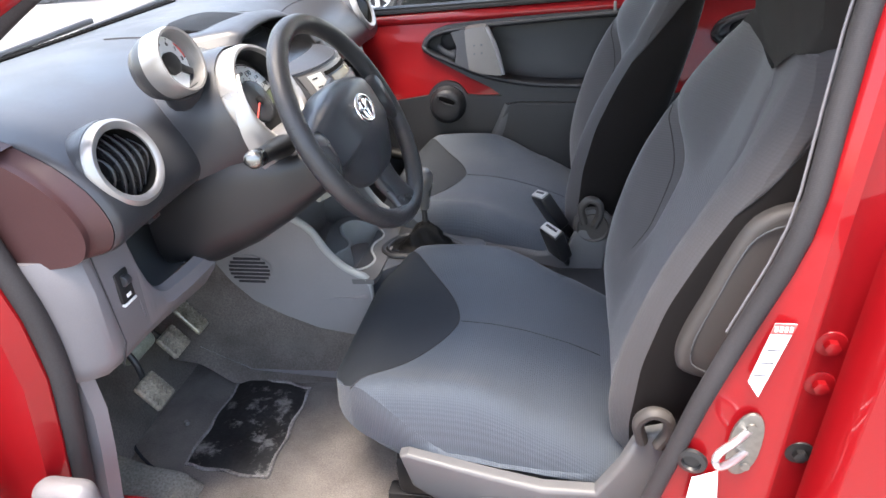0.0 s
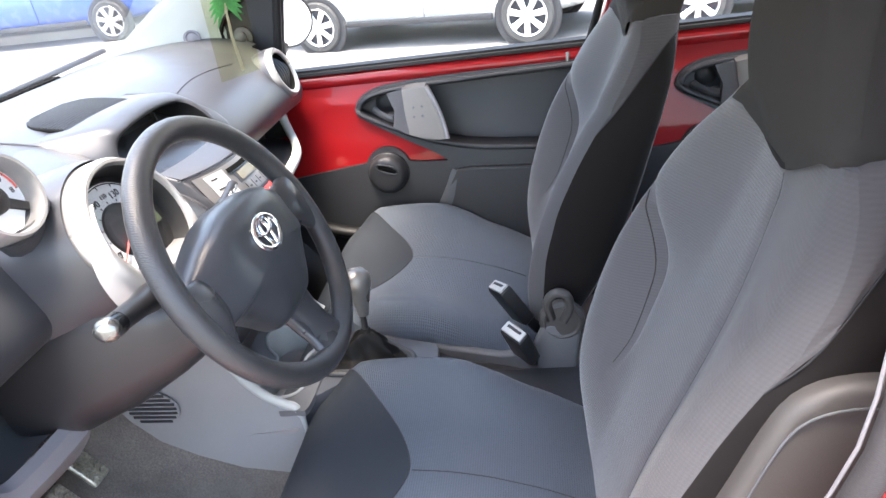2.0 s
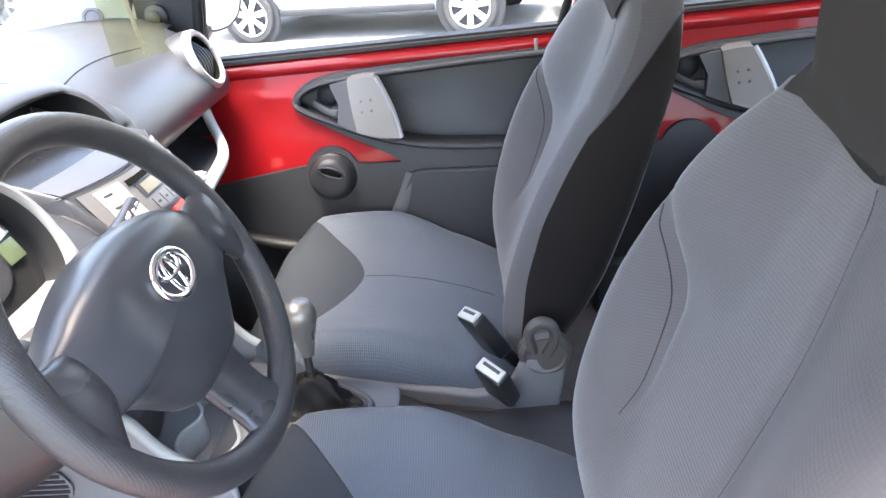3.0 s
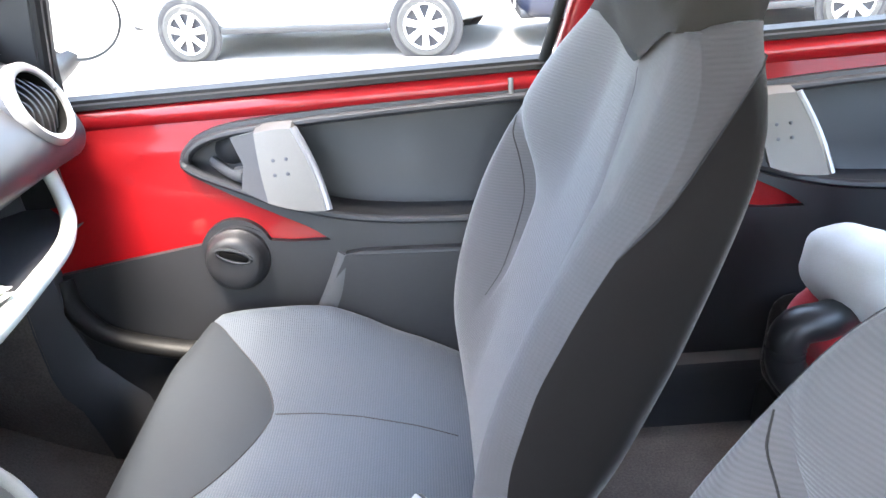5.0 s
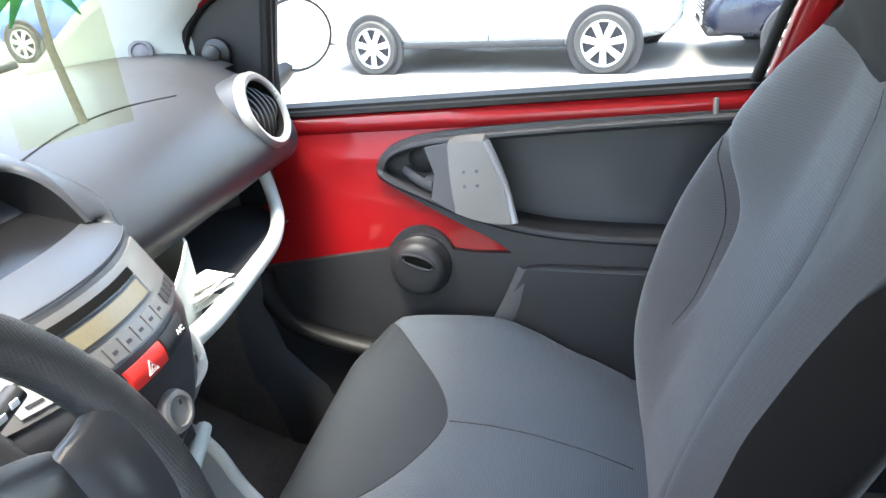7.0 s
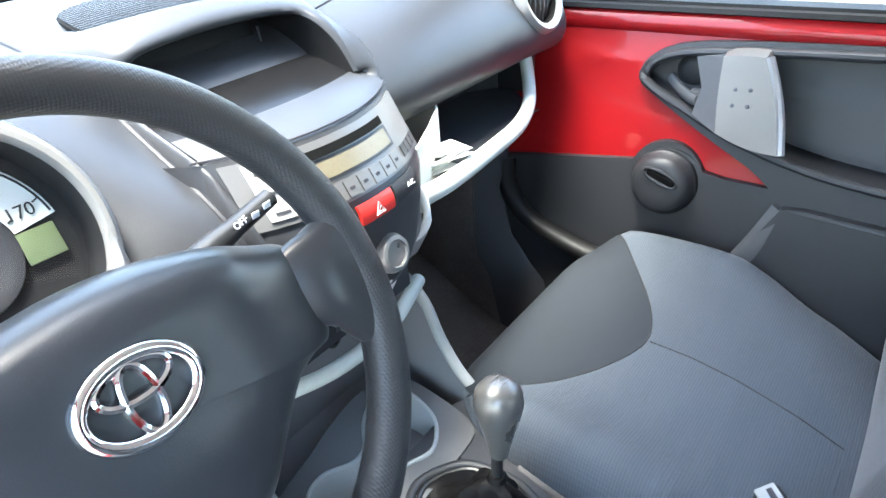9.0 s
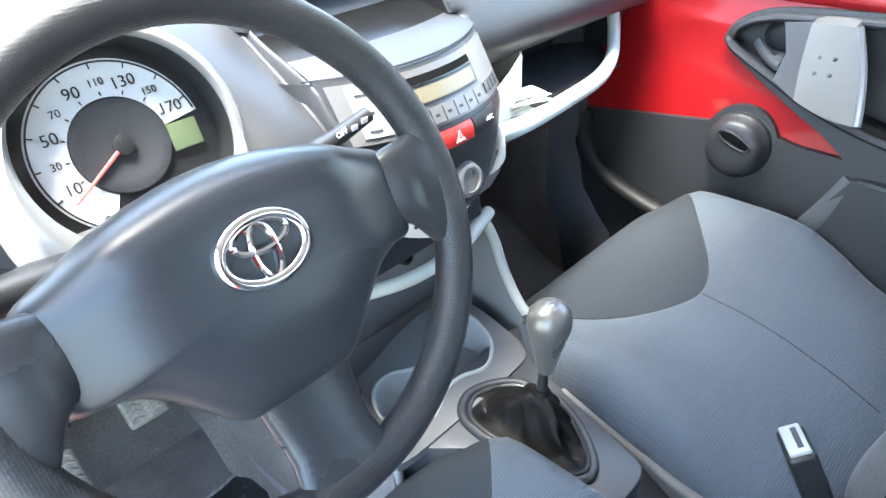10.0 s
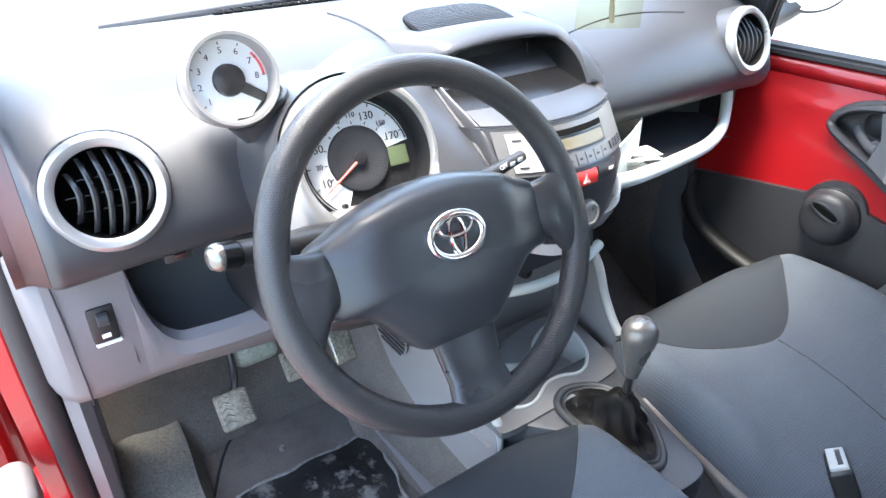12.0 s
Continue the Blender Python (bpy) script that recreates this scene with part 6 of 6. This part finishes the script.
deck_edge = spline([(-.078, -.148, 0), (-.10, -.156, 0), (-.14, -.156, 0), (-.205, -.130, 0), (-.225, -.06, 0), (-.240, .0, 0), (-.245, .06, 0), (-.225, .112, 0), (-.15, .118, 0), (-.09, .100, 0), (-.078, .05, 0), (-.076, -.05, 0)], 4, closed=True)
deck_z = lambda x: .534 + .02 * smooth01((-.12 - x) / .15)
part("holder_deck", wall_with_holes([(p.x, p.y, deck_z(p.x)) for p in deck_edge], [[(p.x, p.y, deck_z(p.x)) for p in eight]], (0, 0, -.012)), M_SHIELD, con, "mid-grey deck round the cup holders")
# holder walls and rim are paled to look lit by the sky
part("cup_holder", skin([[(p.x, p.y, deck_z(p.x) + .001) for p in eight]] + [[(-.148 + (p.x + .148) * k, -.04 + (p.y + .04) * k, z) for p in eight] for k, z in ((.985, .528), (.96, .515), (.93, .47), (.90, .452), (.5, .450))], loop=True), M_SKYLIT, con, "double cup holder with skylight painted pale", 60)
part("holder_rim", tube([(p.x, p.y, deck_z(p.x) + .001) for p in eight], .0030, 8, closed=True), M_SKYLIT, con)
part("rear_deck", slab([(p.x, p.y, .380) for p in spline([(-.135, -.150, 0), (-.14, -.05, 0), (-.14, .05, 0), (-.135, .14, 0), (-.07, .110, 0), (.0, .075, 0), (.08, .055, 0), (.13, .040, 0), (.14, .00, 0), (.13, -.035, 0), (.08, -.045, 0), (0, -.052, 0), (-.085, -.120, 0)], 4, closed=True)], (0, 0, .150), .004), M_DECK, con, "grey deck round the gear lever")
for i in range(7):
    part("vent_slit", tube([(-.112 + .004 * i - .010, .012 + .0075 * i, .5305), (-.095 + .004 * i, .004 + .0075 * i, .5305)], .0022, 6), M_INK, con)
ov = [(p.x, p.y) for p in spline([(-.096, -.010, 0), (-.070, .040, 0), (-.030, .053, 0), (.010, .052, 0), (.055, .030, 0), (.088, .002, 0), (.094, -.022, 0), (.070, -.042, 0), (-.02, -.054, 0), (-.076, -.048, 0)], 5, closed=True)]
part("lever_surround", tube([(x, y, .533) for x, y in ov], .0065, 10, closed=True), M_DOORTRIM, con, "raised oval surround")
part("inner_surround", tube([(.003 + (x - .003) * .90, y * .88, .5345) for x, y in ov], .0035, 8, closed=True), M_BLACK, con, "black inner ring")
part("tunnel_cover", skin([[(x, y, z - .02 * (abs(y) / .10) ** 3) for y in np.linspace(-.10, .10, 9)] for x, z in ((.12, .50), (.20, .455), (.34, .445), (.6, .44), (.9, .42))]), M_DOORTRIM, con, "dark plastic tunnel cover")

gear = thing("gear_lever", "gear lever with a pear-shaped knob above a black vinyl gaiter", "gear lever", loc=(.0, .01, .55))
rows = []
for k, t in enumerate(np.linspace(0, 1, 14)):
    r = []
    for j, a in enumerate(np.linspace(0, 2 * math.pi, len(ov), endpoint=False)):
        ox, oy = ov[j % len(ov)]
        f = (1 - t) ** 1.05
        cr = .007 * math.sin(4 * a + 6 * t) * math.sin(math.pi * t) + .004 * math.sin(11 * a - 13 * t) * math.sin(math.pi * t)
        x, y = .003 + (ox - .003) * f * .97, .009 + (oy - .009) * f * .97
        d = math.atan2(oy, ox)
        r.append((x + (.011 * t + cr) * math.cos(d), y + (.011 * t + cr) * math.sin(d), .5345 + .006 * math.sin(5 * a) * math.sin(math.pi * t) + .052 * smooth01((t - .30) / .70)))
    rows.append(r)
part("gaiter", skin(rows, loop=True), M_LEATHER, gear, "creased black vinyl gaiter", 60)
part("shaft", cyl((.003, .009, .570), (.002, .014, .645), .0065, .006, 14), M_BLACK, gear)
part("collar", cyl((.003, .009, .572), (.003, .010, .592), .0125, .0105, 18, .002), M_LEATHER, gear)
part("knob", lathe([(.010, -.072), (.0125, -.060), (.0185, -.035), (.0245, -.012), (.0262, .0), (.0245, .012), (.018, .021), (.010, .0245), (.002, .0255)], (.003, .017, .694), (-.02, .06, 1), 32), M_KNOB, gear, "smooth grey pear-shaped knob")
part("shift_pattern", join(*[tube([(.003 + .006 * i, .019 - .008, .7195), (.003 + .006 * i, .019 + .008, .7195)], .0005, 5) for i in (-1, 0, 1)], tube([(-.003, .019, .7195), (.009, .019, .7195)], .0005, 5)), M_LOWGREY, gear)


# ---- rear cabin ----
bench = thing("rear_bench", "dark cloth rear bench", "bench seat", loc=(1.1, 0, .5))
part("bench_cushion", rbox((1.12, 0, .45), (.50, 1.24, .20), .05, 4), M_DARKCLOTH, bench)
bk = rbox((0, 0, 0), (.14, 1.24, .44), .05, 4)
bk.transform(pose(1.42, 0, .70, 0, 18, 0))
part("bench_back", bk, M_DARKCLOTH, bench)
part("bench_base", rbox((1.10, 0, .31), (.46, 1.20, .12), .02), M_BLACK, bench)

cs = thing("child_seat", "red and pale grey child seat with black frame", "child seat", loc=(.85, .38, .5))


def pillow(c, size, turn, n=2.6, crease=0.0, seed=1):
    rows = []
    for v in np.linspace(-math.pi / 2, math.pi / 2, 22):
        r = []
        for u in np.linspace(0, 2 * math.pi, 36, endpoint=False):
            f = lambda t: math.copysign(abs(t) ** (2 / n), t)
            x, y, z = f(math.cos(v)) * f(math.cos(u)), f(math.cos(v)) * f(math.sin(u)), f(math.sin(v))
            k = 1 + crease * noise.noise(Vector((x * 2 + seed, y * 2, z * 2)))
            r.append((x * size[0] * k, y * size[1] * k, z * size[2] * k))
        rows.append(r)
    bm = skin(rows, loop=True)
    bm.transform(Matrix.Translation(c) @ Euler([radians(t) for t in turn]).to_matrix().to_4x4())
    return bm


part("red_cushion", pillow((.850, .385, .630), (.078, .085, .085), (0, -8, 8), 2.6, .12), M_CHILDRED, cs, "padded red cloth")
part("red_cushion", pillow((.838, .375, .580), (.066, .080, .042), (0, 26, 8), 2.4, .14, 5), M_CHILDRED, cs, "creased red cloth fold")
part("pale_top", pillow((.828, .380, .738), (.062, .080, .060), (0, 14, 8), 2.3, .08, 3), M_CHILDGREY, cs, "padded pale grey cloth")
part("red_wing", pillow((.985, .43, .765), (.060, .09, .070), (0, 0, 0), 2.7, .1, 7), M_CHILDRED, cs)
part("black_frame", tube(spline([(.800, .350, .690), (.757, .325, .700), (.715, .318, .693), (.712, .312, .640), (.752, .306, .590), (.812, .300, .548), (.89, .30, .49)], 6), .026, 14), M_BLACK, cs, "black padded frame bar")
part("grey_clip", tube([(.756, .288, .612), (.770, .282, .600), (.786, .280, .588)], .027, 10, flat=.35), M_GREY, cs, "grey buckle clip")
part("emblem_disc", lathe([(.016, 0), (.015, .003), (.003, .004)], (.846, .299, .620), (-.15, -1, .1), 24), M_BLACK, cs, "round dark woven disc")
part("emblem_bars", join(*[rbox((.841 + .005 * i, .2940, .621), (.0025, .001, .010), .0004) for i in range(3)]), M_MARK, cs)
part("slot_trim", tube([(.828, .300, .694), (.834, .297, .680)], .0022, 8, flat=.5), M_WHITE, cs)
part("slot_trim", tube([(.884, .303, .696), (.890, .300, .682)], .0022, 8, flat=.5), M_WHITE, cs)
part("strap", tube([(.868, .345, .752), (.886, .338, .785), (.902, .345, .806)], .014, 8, flat=.35), M_BLACK, cs)
cs.location += Vector((.040, 0, -.028))  # it sits back in the bench

# ---- latch plate, bolts and stickers on the driver's door post ----
latch = thing("door_latch_plate", "bright steel striker loop on a plate bolted to the red post", "door striker", loc=(.60, -.69, .655))
LX = .556
part("plate", slab([(LX + .019 * math.cos(a) + .10 * .050 * math.sin(a), -.6885, .655 + .050 * math.copysign(abs(math.sin(a)) ** .8, math.sin(a))) for a in np.linspace(0, 2 * math.pi, 24, endpoint=False)], (0, -.004, 0), .0015), M_STEEL, latch)
part("loop", tube(spline([(LX + .002, -.690, .676), (LX - .016, -.712, .680), (LX - .036, -.728, .676), (LX - .040, -.730, .664), (LX - .034, -.727, .652), (LX - .016, -.711, .646), (LX + .002, -.690, .642)], 5), .0046, 10), M_RIM, latch)
for b in (.030, -.034):
    part("screw", lathe([(.006, 0), (.0055, .003), (.002, .003)], (LX + .004, -.6925, .655 + b), (0, -1, 0), 16), M_STEEL, latch)
plug_x = post_x(.61) + .028
solo("rubber_plug", lathe([(.019, 0), (.018, .005), (.012, .007), (.010, .003), (.003, .004)], (plug_x, -.683, .615), (-.3, -1, 0), 24), M_BLACK, "black rubber plug in the red door post", "rubber plug")
for z, dx in ((.772, .135), (.712, .118), (.597, .11)):
    bx = .640 + .04 * (z - .65)
    solo("hinge_bolt", join(lathe([(.019, 0), (.017, .005), (.011, .006)], (bx, -.635, z), (0, -1, 0), 20), lathe([(.009, .005), (.009, .014), (.006, .015)], (bx, -.635, z), (0, -1, 0), 6)), M_RED if z > .65 else M_BLACK, "painted hexagonal bolt on the door post" if z > .65 else "black rubber stop on the door post", "bolt" if z > .65 else "rubber stop", group="door post bolts" if z > .65 else "")
SX = .566
stk = thing("sticker", "white label with a red head strip on the red post", "sticker", loc=(SX, -.69, .79))
lean = lambda z: .25 * (z - .79)
part("label_sheet", slab([(SX + a + lean(.79 + b), -.6920, .79 + b) for a, b in ((-.013, .046), (.009, .046), (.009, -.058), (-.010, -.036))], (0, -.0006, 0)), M_PAPER, stk)
part("head_strip", slab([(SX + a + lean(.79 + b), -.6928, .79 + b) for a, b in ((-.013, .046), (.009, .046), (.009, .032), (-.013, .032))], (0, -.0004, 0)), M_NEEDLE, stk)
for i in range(4):
    part("text_bar", rbox((SX - .0095 + .005 * i + lean(.829), -.6936, .829), (.0032, .0005, .007), 0), M_PAPER, stk)
for i in range(3):
    part("text_bar", rbox((SX - .001 + lean(.80 - .018 * i), -.6930, .80 - .018 * i), (.014, .0005, .002), 0), M_GREY, stk)
solo("sticker", slab([(post_x(.57) + .025 + a, -.688, .56 + b) for a, b in ((.015, .03), (.045, .045), (.05, -.02), (.01, -.03))], (0, -.0008, 0)), M_PAPER, "plain white label low on the red door post", "sticker")
rdx = lambda z: .640 + .07 * (z - .57)
solo("rear_side_door", skin([[(rdx(z), -.66 + inw(z), z), (rdx(z) + .002, -.712 + inw(z), z), (rdx(z) + .012, -.726 + inw(z), z), (rdx(z) + .16, -.735 + inw(z), z), (1.3, -.735 + inw(z), z)] for z in (.30, .45, .60, .75, .93)]), M_RED, "red painted closed rear door beside the open front door", "car door")

# open driver's door, swung forward on its hinge
dd = thing("driver_door", "red driver's door swung wide open with pale inner trim", "car door", loc=(-.48, -.78, .6))
dm = Matrix.Translation((-.50, -.775, 0)) @ Euler((0, 0, radians(72))).to_matrix().to_4x4()
for nm, bm, m, lb in (("outer_panel", rbox((-.50, .045, .62), (1.0, .05, .60), .02), M_RED, ""), ("inner_trim", rbox((-.50, .005, .60), (.94, .05, .50), .03, 3), M_GREY, "pale grey inner trim")):
    bm.transform(dm)
    part(nm, bm, m, dd, lb)
solo("hinge_bolt", join(lathe([(.012, 0), (.011, .006), (.006, .007)], (-.450, -.722, .695), (.3, -1, 0), 12), rbox((-.455, -.719, .690), (.025, .008, .022), .003)), M_STEEL, "corroded bolt head on the red hinge post", "bolt", group="door post bolts")

# hanging card
hang = thing("air_freshener", "clear hanging card with a printed green palm", "air freshener", loc=(-.11, .01, 1.18))
cm = Matrix.Translation((-.117, .011, 0)) @ Euler((0, 0, radians(-27))).to_matrix().to_4x4()
bm = rbox((0, 0, 1.175), (.0015, .084, .165), .0005)
bm.transform(cm)
cd = part("card", bm, M_CARD, hang, "clear card tinted yellow")
cd.visible_shadow = False
for i in range(15):
    a = radians(-40 + 19 * i)
    pts = [(.0016, .033 * t * math.cos(a), 1.205 + .030 * t * math.sin(a) - .012 * t * t) for t in np.linspace(0, 1, 7)]
    bm = tube(pts, [.001, .003, .0045, .004, .0032, .002, .0006], 6, flat=.06, up=(1, 0, 0))
    bm.transform(cm)
    part("frond", bm, M_PALM, cd)
bm = tube([(.0016, .004, 1.10), (.0016, -.002, 1.155), (.0016, 0, 1.205)], [.0035, .003, .002], 6, flat=.1, up=(1, 0, 0))
bm.transform(cm)
part("palm_trunk", bm, M_YELLOW, cd)
part("thread", tube([(-.116, .012, 1.258), (-.10, .008, 1.30)], .001, 6), M_INK, hang)
rv = thing("rear_view_mirror", "black rear-view mirror under the roof", "car mirror", loc=(-.08, 0, 1.31))
mb = rbox((0, 0, 0), (.03, .22, .06), .012, 3)
mb.transform(pose(-.085, 0, 1.312, 0, 10, 0))
part("housing", mb, M_BLACK, rv)
part("stem", cyl((-.10, 0, 1.32), (-.115, 0, 1.345), .010, .012, 12), M_BLACK, rv)


# ---- parked cars across the street ----
def parked_car(name, label, paint, at, turn, k, wheelbase=2.5, tall=1.46, hood=True):
    c = thing(name, label, "car", group="parked cars")
    hb = wheelbase / 2
    xf, xr = -hb - .80, hb + .62
    top = [(xf, .50), (xf + .06, .66), (xf + .25, .80), (-hb, .93), (-.80, 1.00), (.2, 1.02), (hb, 1.05), (xr - .12, 1.02), (xr - .02, .86), (xr, .55)]
    hwd = [(xf, .55), (xf + .08, .70), (xf + .35, .82), (-.6, .87), (.6, .87), (xr - .35, .83), (xr - .08, .74), (xr, .62)]
    bot = [(xf, .38), (xf + .1, .28), (-hb, .22), (hb, .22), (xr - .1, .30), (xr, .40)]
    rows = []
    for x in np.linspace(xf, xr, 44):
        t, b, h = lerp_table(x, top), lerp_table(x, bot), lerp_table(x, hwd)
        ring = []
        for a in np.linspace(0, 2 * math.pi, 32, endpoint=False):
            cy, cz = math.copysign(abs(math.cos(a)) ** .35, math.cos(a)), math.copysign(abs(math.sin(a)) ** .45, math.sin(a))
            ring.append((x, h * cy * (1 - .05 * max(0, cz)), (t + b) / 2 + (t - b) / 2 * cz))
        rows.append(ring)
    part("body", skin(rows, loop=True, caps=True), paint, c, "", 50)
    gh = [(-.88, .99, .80, 0.02), (-.30, 1.36, .66, .03), (.0, tall - .03, .62, .03), (.7, tall - .02, .62, .03), (hb + .15, tall - .10, .60, .04), (hb + .50, 1.06, .72, .02)]
    rows = []
    for x, z, h, _ in gh:
        rows.append([(x, -h - .16 * max(0, z - 1.0) / .45 - .02, .98), (x, -h, z - .03), (x, -h * .85, z), (x, 0, z + .015), (x, h * .85, z), (x, h, z - .03), (x, h + .16 * max(0, z - 1.0) / .45 + .02, .98)])
    part("glasshouse", skin(rows), M_CARGLASS, c, "tinted windows", 60)
    part("roof", thick(skin([[(x, y * h, z + .012 - .012 * y * y) for y in (-1, -.8, -.4, 0, .4, .8, 1)] for x, z, h, _ in gh[1:5]]), -.02), paint, c)
    for s in (-1, 1):
        for i, pts in enumerate(([(-.86, .82, 1.0), (-.30, .69, 1.35), (0, .645, tall - .03)], [(.12, .86, 1.0), (.16, .67, tall - .04)], [(hb - .25, .86, 1.0), (hb - .2, .65, tall - .08)], [(hb + .48, .74, 1.04), (hb + .15, .62, tall - .1)])):
            part("window_post", tube([(a, s * b, d) for a, b, d in pts], .028 if i != 1 else .022, 8), paint, c)
        part("sill_trim", rbox((0, s * .865, .30), (wheelbase - .75, .03, .07), .015), M_DASH, c, "dark sill moulding")
        for x in (-hb, hb):
            part("wheel_arch", lathe([(.362, 0), (.347, .012), (.312, .012), (.302, .0)], (x, s * .845, .285), (0, s, 0), 36), M_DASH, c)
            part("arch_gap", cyl((x, s * .80, .285), (x, s * .856, .285), .325, None, 32), M_INK, c)
            wl = part("wheel", lathe([(.212, .02), (.268, .02), (.285, .0), (.285, -.10), (.267, -.13), (.18, -.13)], (x, s * .865, .285), (0, s, 0), 40, caps=False), M_TYRE, c, "black tyre on a silver alloy rim")
            rim = [lathe([(.221, .012), (.212, .024), (.198, .018), (.194, -.02)], (x, s * .865, .285), (0, s, 0), 36, caps=False), cyl((x, s * .87, .285), (x, s * .895, .285), .050, .045, 20)]
            for i in range(7):
                a = 2 * math.pi * i / 7 + .2
                rim.append(tube([(x + .03 * math.cos(a), s * .888, .285 + .03 * math.sin(a)), (x + .203 * math.cos(a), s * .880, .285 + .203 * math.sin(a))], [.027, .036], 8, flat=.3, up=(0, 1, 0)))
            part("rim", join(*rim), M_RIM, wl)
            part("rim_back", cyl((x, s * .855, .285), (x, s * .862, .285), .207, None, 28), M_INK, wl)
        part("door_handle", rbox((.02, s * .872, .90), (.14, .02, .025), .008), paint, c)
        part("door_handle", rbox((hb - .35, s * .872, .92), (.14, .02, .025), .008), paint, c)
        part("wing_mirror", rbox((-.62, s * .94, 1.05), (.12, .16, .11), .04, 3), paint, c)
        part("headlamp", rbox((xf + .16, s * .62, .70), (.22, .26, .14), .05, 3), M_LENS, c)
        part("tail_lamp", rbox((xr - .07, s * .66, .85), (.12, .14, .26), .04, 3), M_CARGLASS, c)
        part("door_gap", tube([(.10, s * .876, .34), (.10, s * .880, .7), (.12, s * .868, 1.0)], .006, 6), M_INK, c)
    gr = part("grille", rbox((xf + .02, 0, .56), (.08, .70, .20), .03), M_INK, c)
    for i in range(5):
        part("grille_bar", rbox((xf - .015, 0, .485 + .035 * i), (.03, .66, .014), .005), M_RIM, gr)
    part("number_plate", rbox((xf - .02, 0, .40), (.02, .50, .10), .004), M_WHITE, c)
    part("plate_bar", rbox((xf - .034, 0, .40), (.004, .36, .05), 0), M_INK, c)
    part("bumper_lip", rbox((xf + .10, 0, .33), (.22, 1.2, .10), .04), M_DASH, c)
    c.matrix_basis = Matrix.Translation(at) @ Euler((0, 0, radians(turn))).to_matrix().to_4x4() @ Matrix.Diagonal((k, k, k, 1))
    return c


def beside(x0, y0, x1, y1, half):
    """Where a car stands whose near wheels touch the ground at two points."""
    t = math.degrees(math.atan2(y1 - y0, x1 - x0))
    m = Vector(((x0 + x1) / 2, (y0 + y1) / 2, 0)) + Euler((0, 0, radians(t))).to_matrix() @ Vector((0, half, 0))
    return m, t


p, t = beside(-1.85, 5.92, .29, 5.42, .80)
parked_car("parked_car", "silver hatchback parked across the street", M_CARSILVER, p, t, .875)
p, t = beside(1.78, 5.22, 3.72, 5.16, .80)
parked_car("parked_car", "dark blue car with a slatted grille parked across the street", M_CARBLUE, p, t, .83, 2.4, 1.60)
p, t = beside(5.0, 5.3, 7.0, 5.3, .85)
parked_car("parked_car", "red car parked further along the street", M_CARRED, p, t, .9)
p, t = beside(-7.9, 8.3, -5.55, 8.28, .85)
parked_car("parked_car", "bright blue car parked ahead on the far side", M_CARBLUE2, p, t, .95)

# pale house front and pavement behind the cars
solo("pavement", rbox((0, 11.5, .06), (90, 5.0, .14), .02), M_WALL, "pale concrete pavement with a raised kerb", "pavement", kind="structure")
# house is an unseen addition, kept low so more skylight reaches the cabin
hs = thing("house_front", "assumed pale house front, unseen in the glare across the street", "house", loc=(0, 15, 0))
wins = [(-24 + 4.0 * i, z) for i in range(13) for z in (1.2,)]
part("wall", wall_with_holes([(-30, 15, 0), (30, 15, 0), (30, 15, 4.2), (-30, 15, 4.2)], [[(x - .6, 15, z), (x + .6, 15, z), (x + .6, 15, z + 1.6), (x - .6, 15, z + 1.6)] for x, z in wins], (0, .4, 0)), M_WALL, hs, "pale render")
for x, z in wins:
    w = part("window", slab([(x - .6, 15.25, z), (x + .6, 15.25, z), (x + .6, 15.25, z + 1.6), (x - .6, 15.25, z + 1.6)], (0, .03, 0)), M_CARGLASS, hs)
    part("frame", join(rbox((x, 15.2, z + .8), (.06, .06, 1.6), .01), rbox((x, 15.2, z + .03), (1.2, .06, .06), .01), rbox((x, 15.2, z + 1.57), (1.2, .06, .06), .01)), M_WHITE, w)
part("roof", rbox((0, 15.6, 4.4), (61, 2.0, .35), .05), M_WALL, hs)
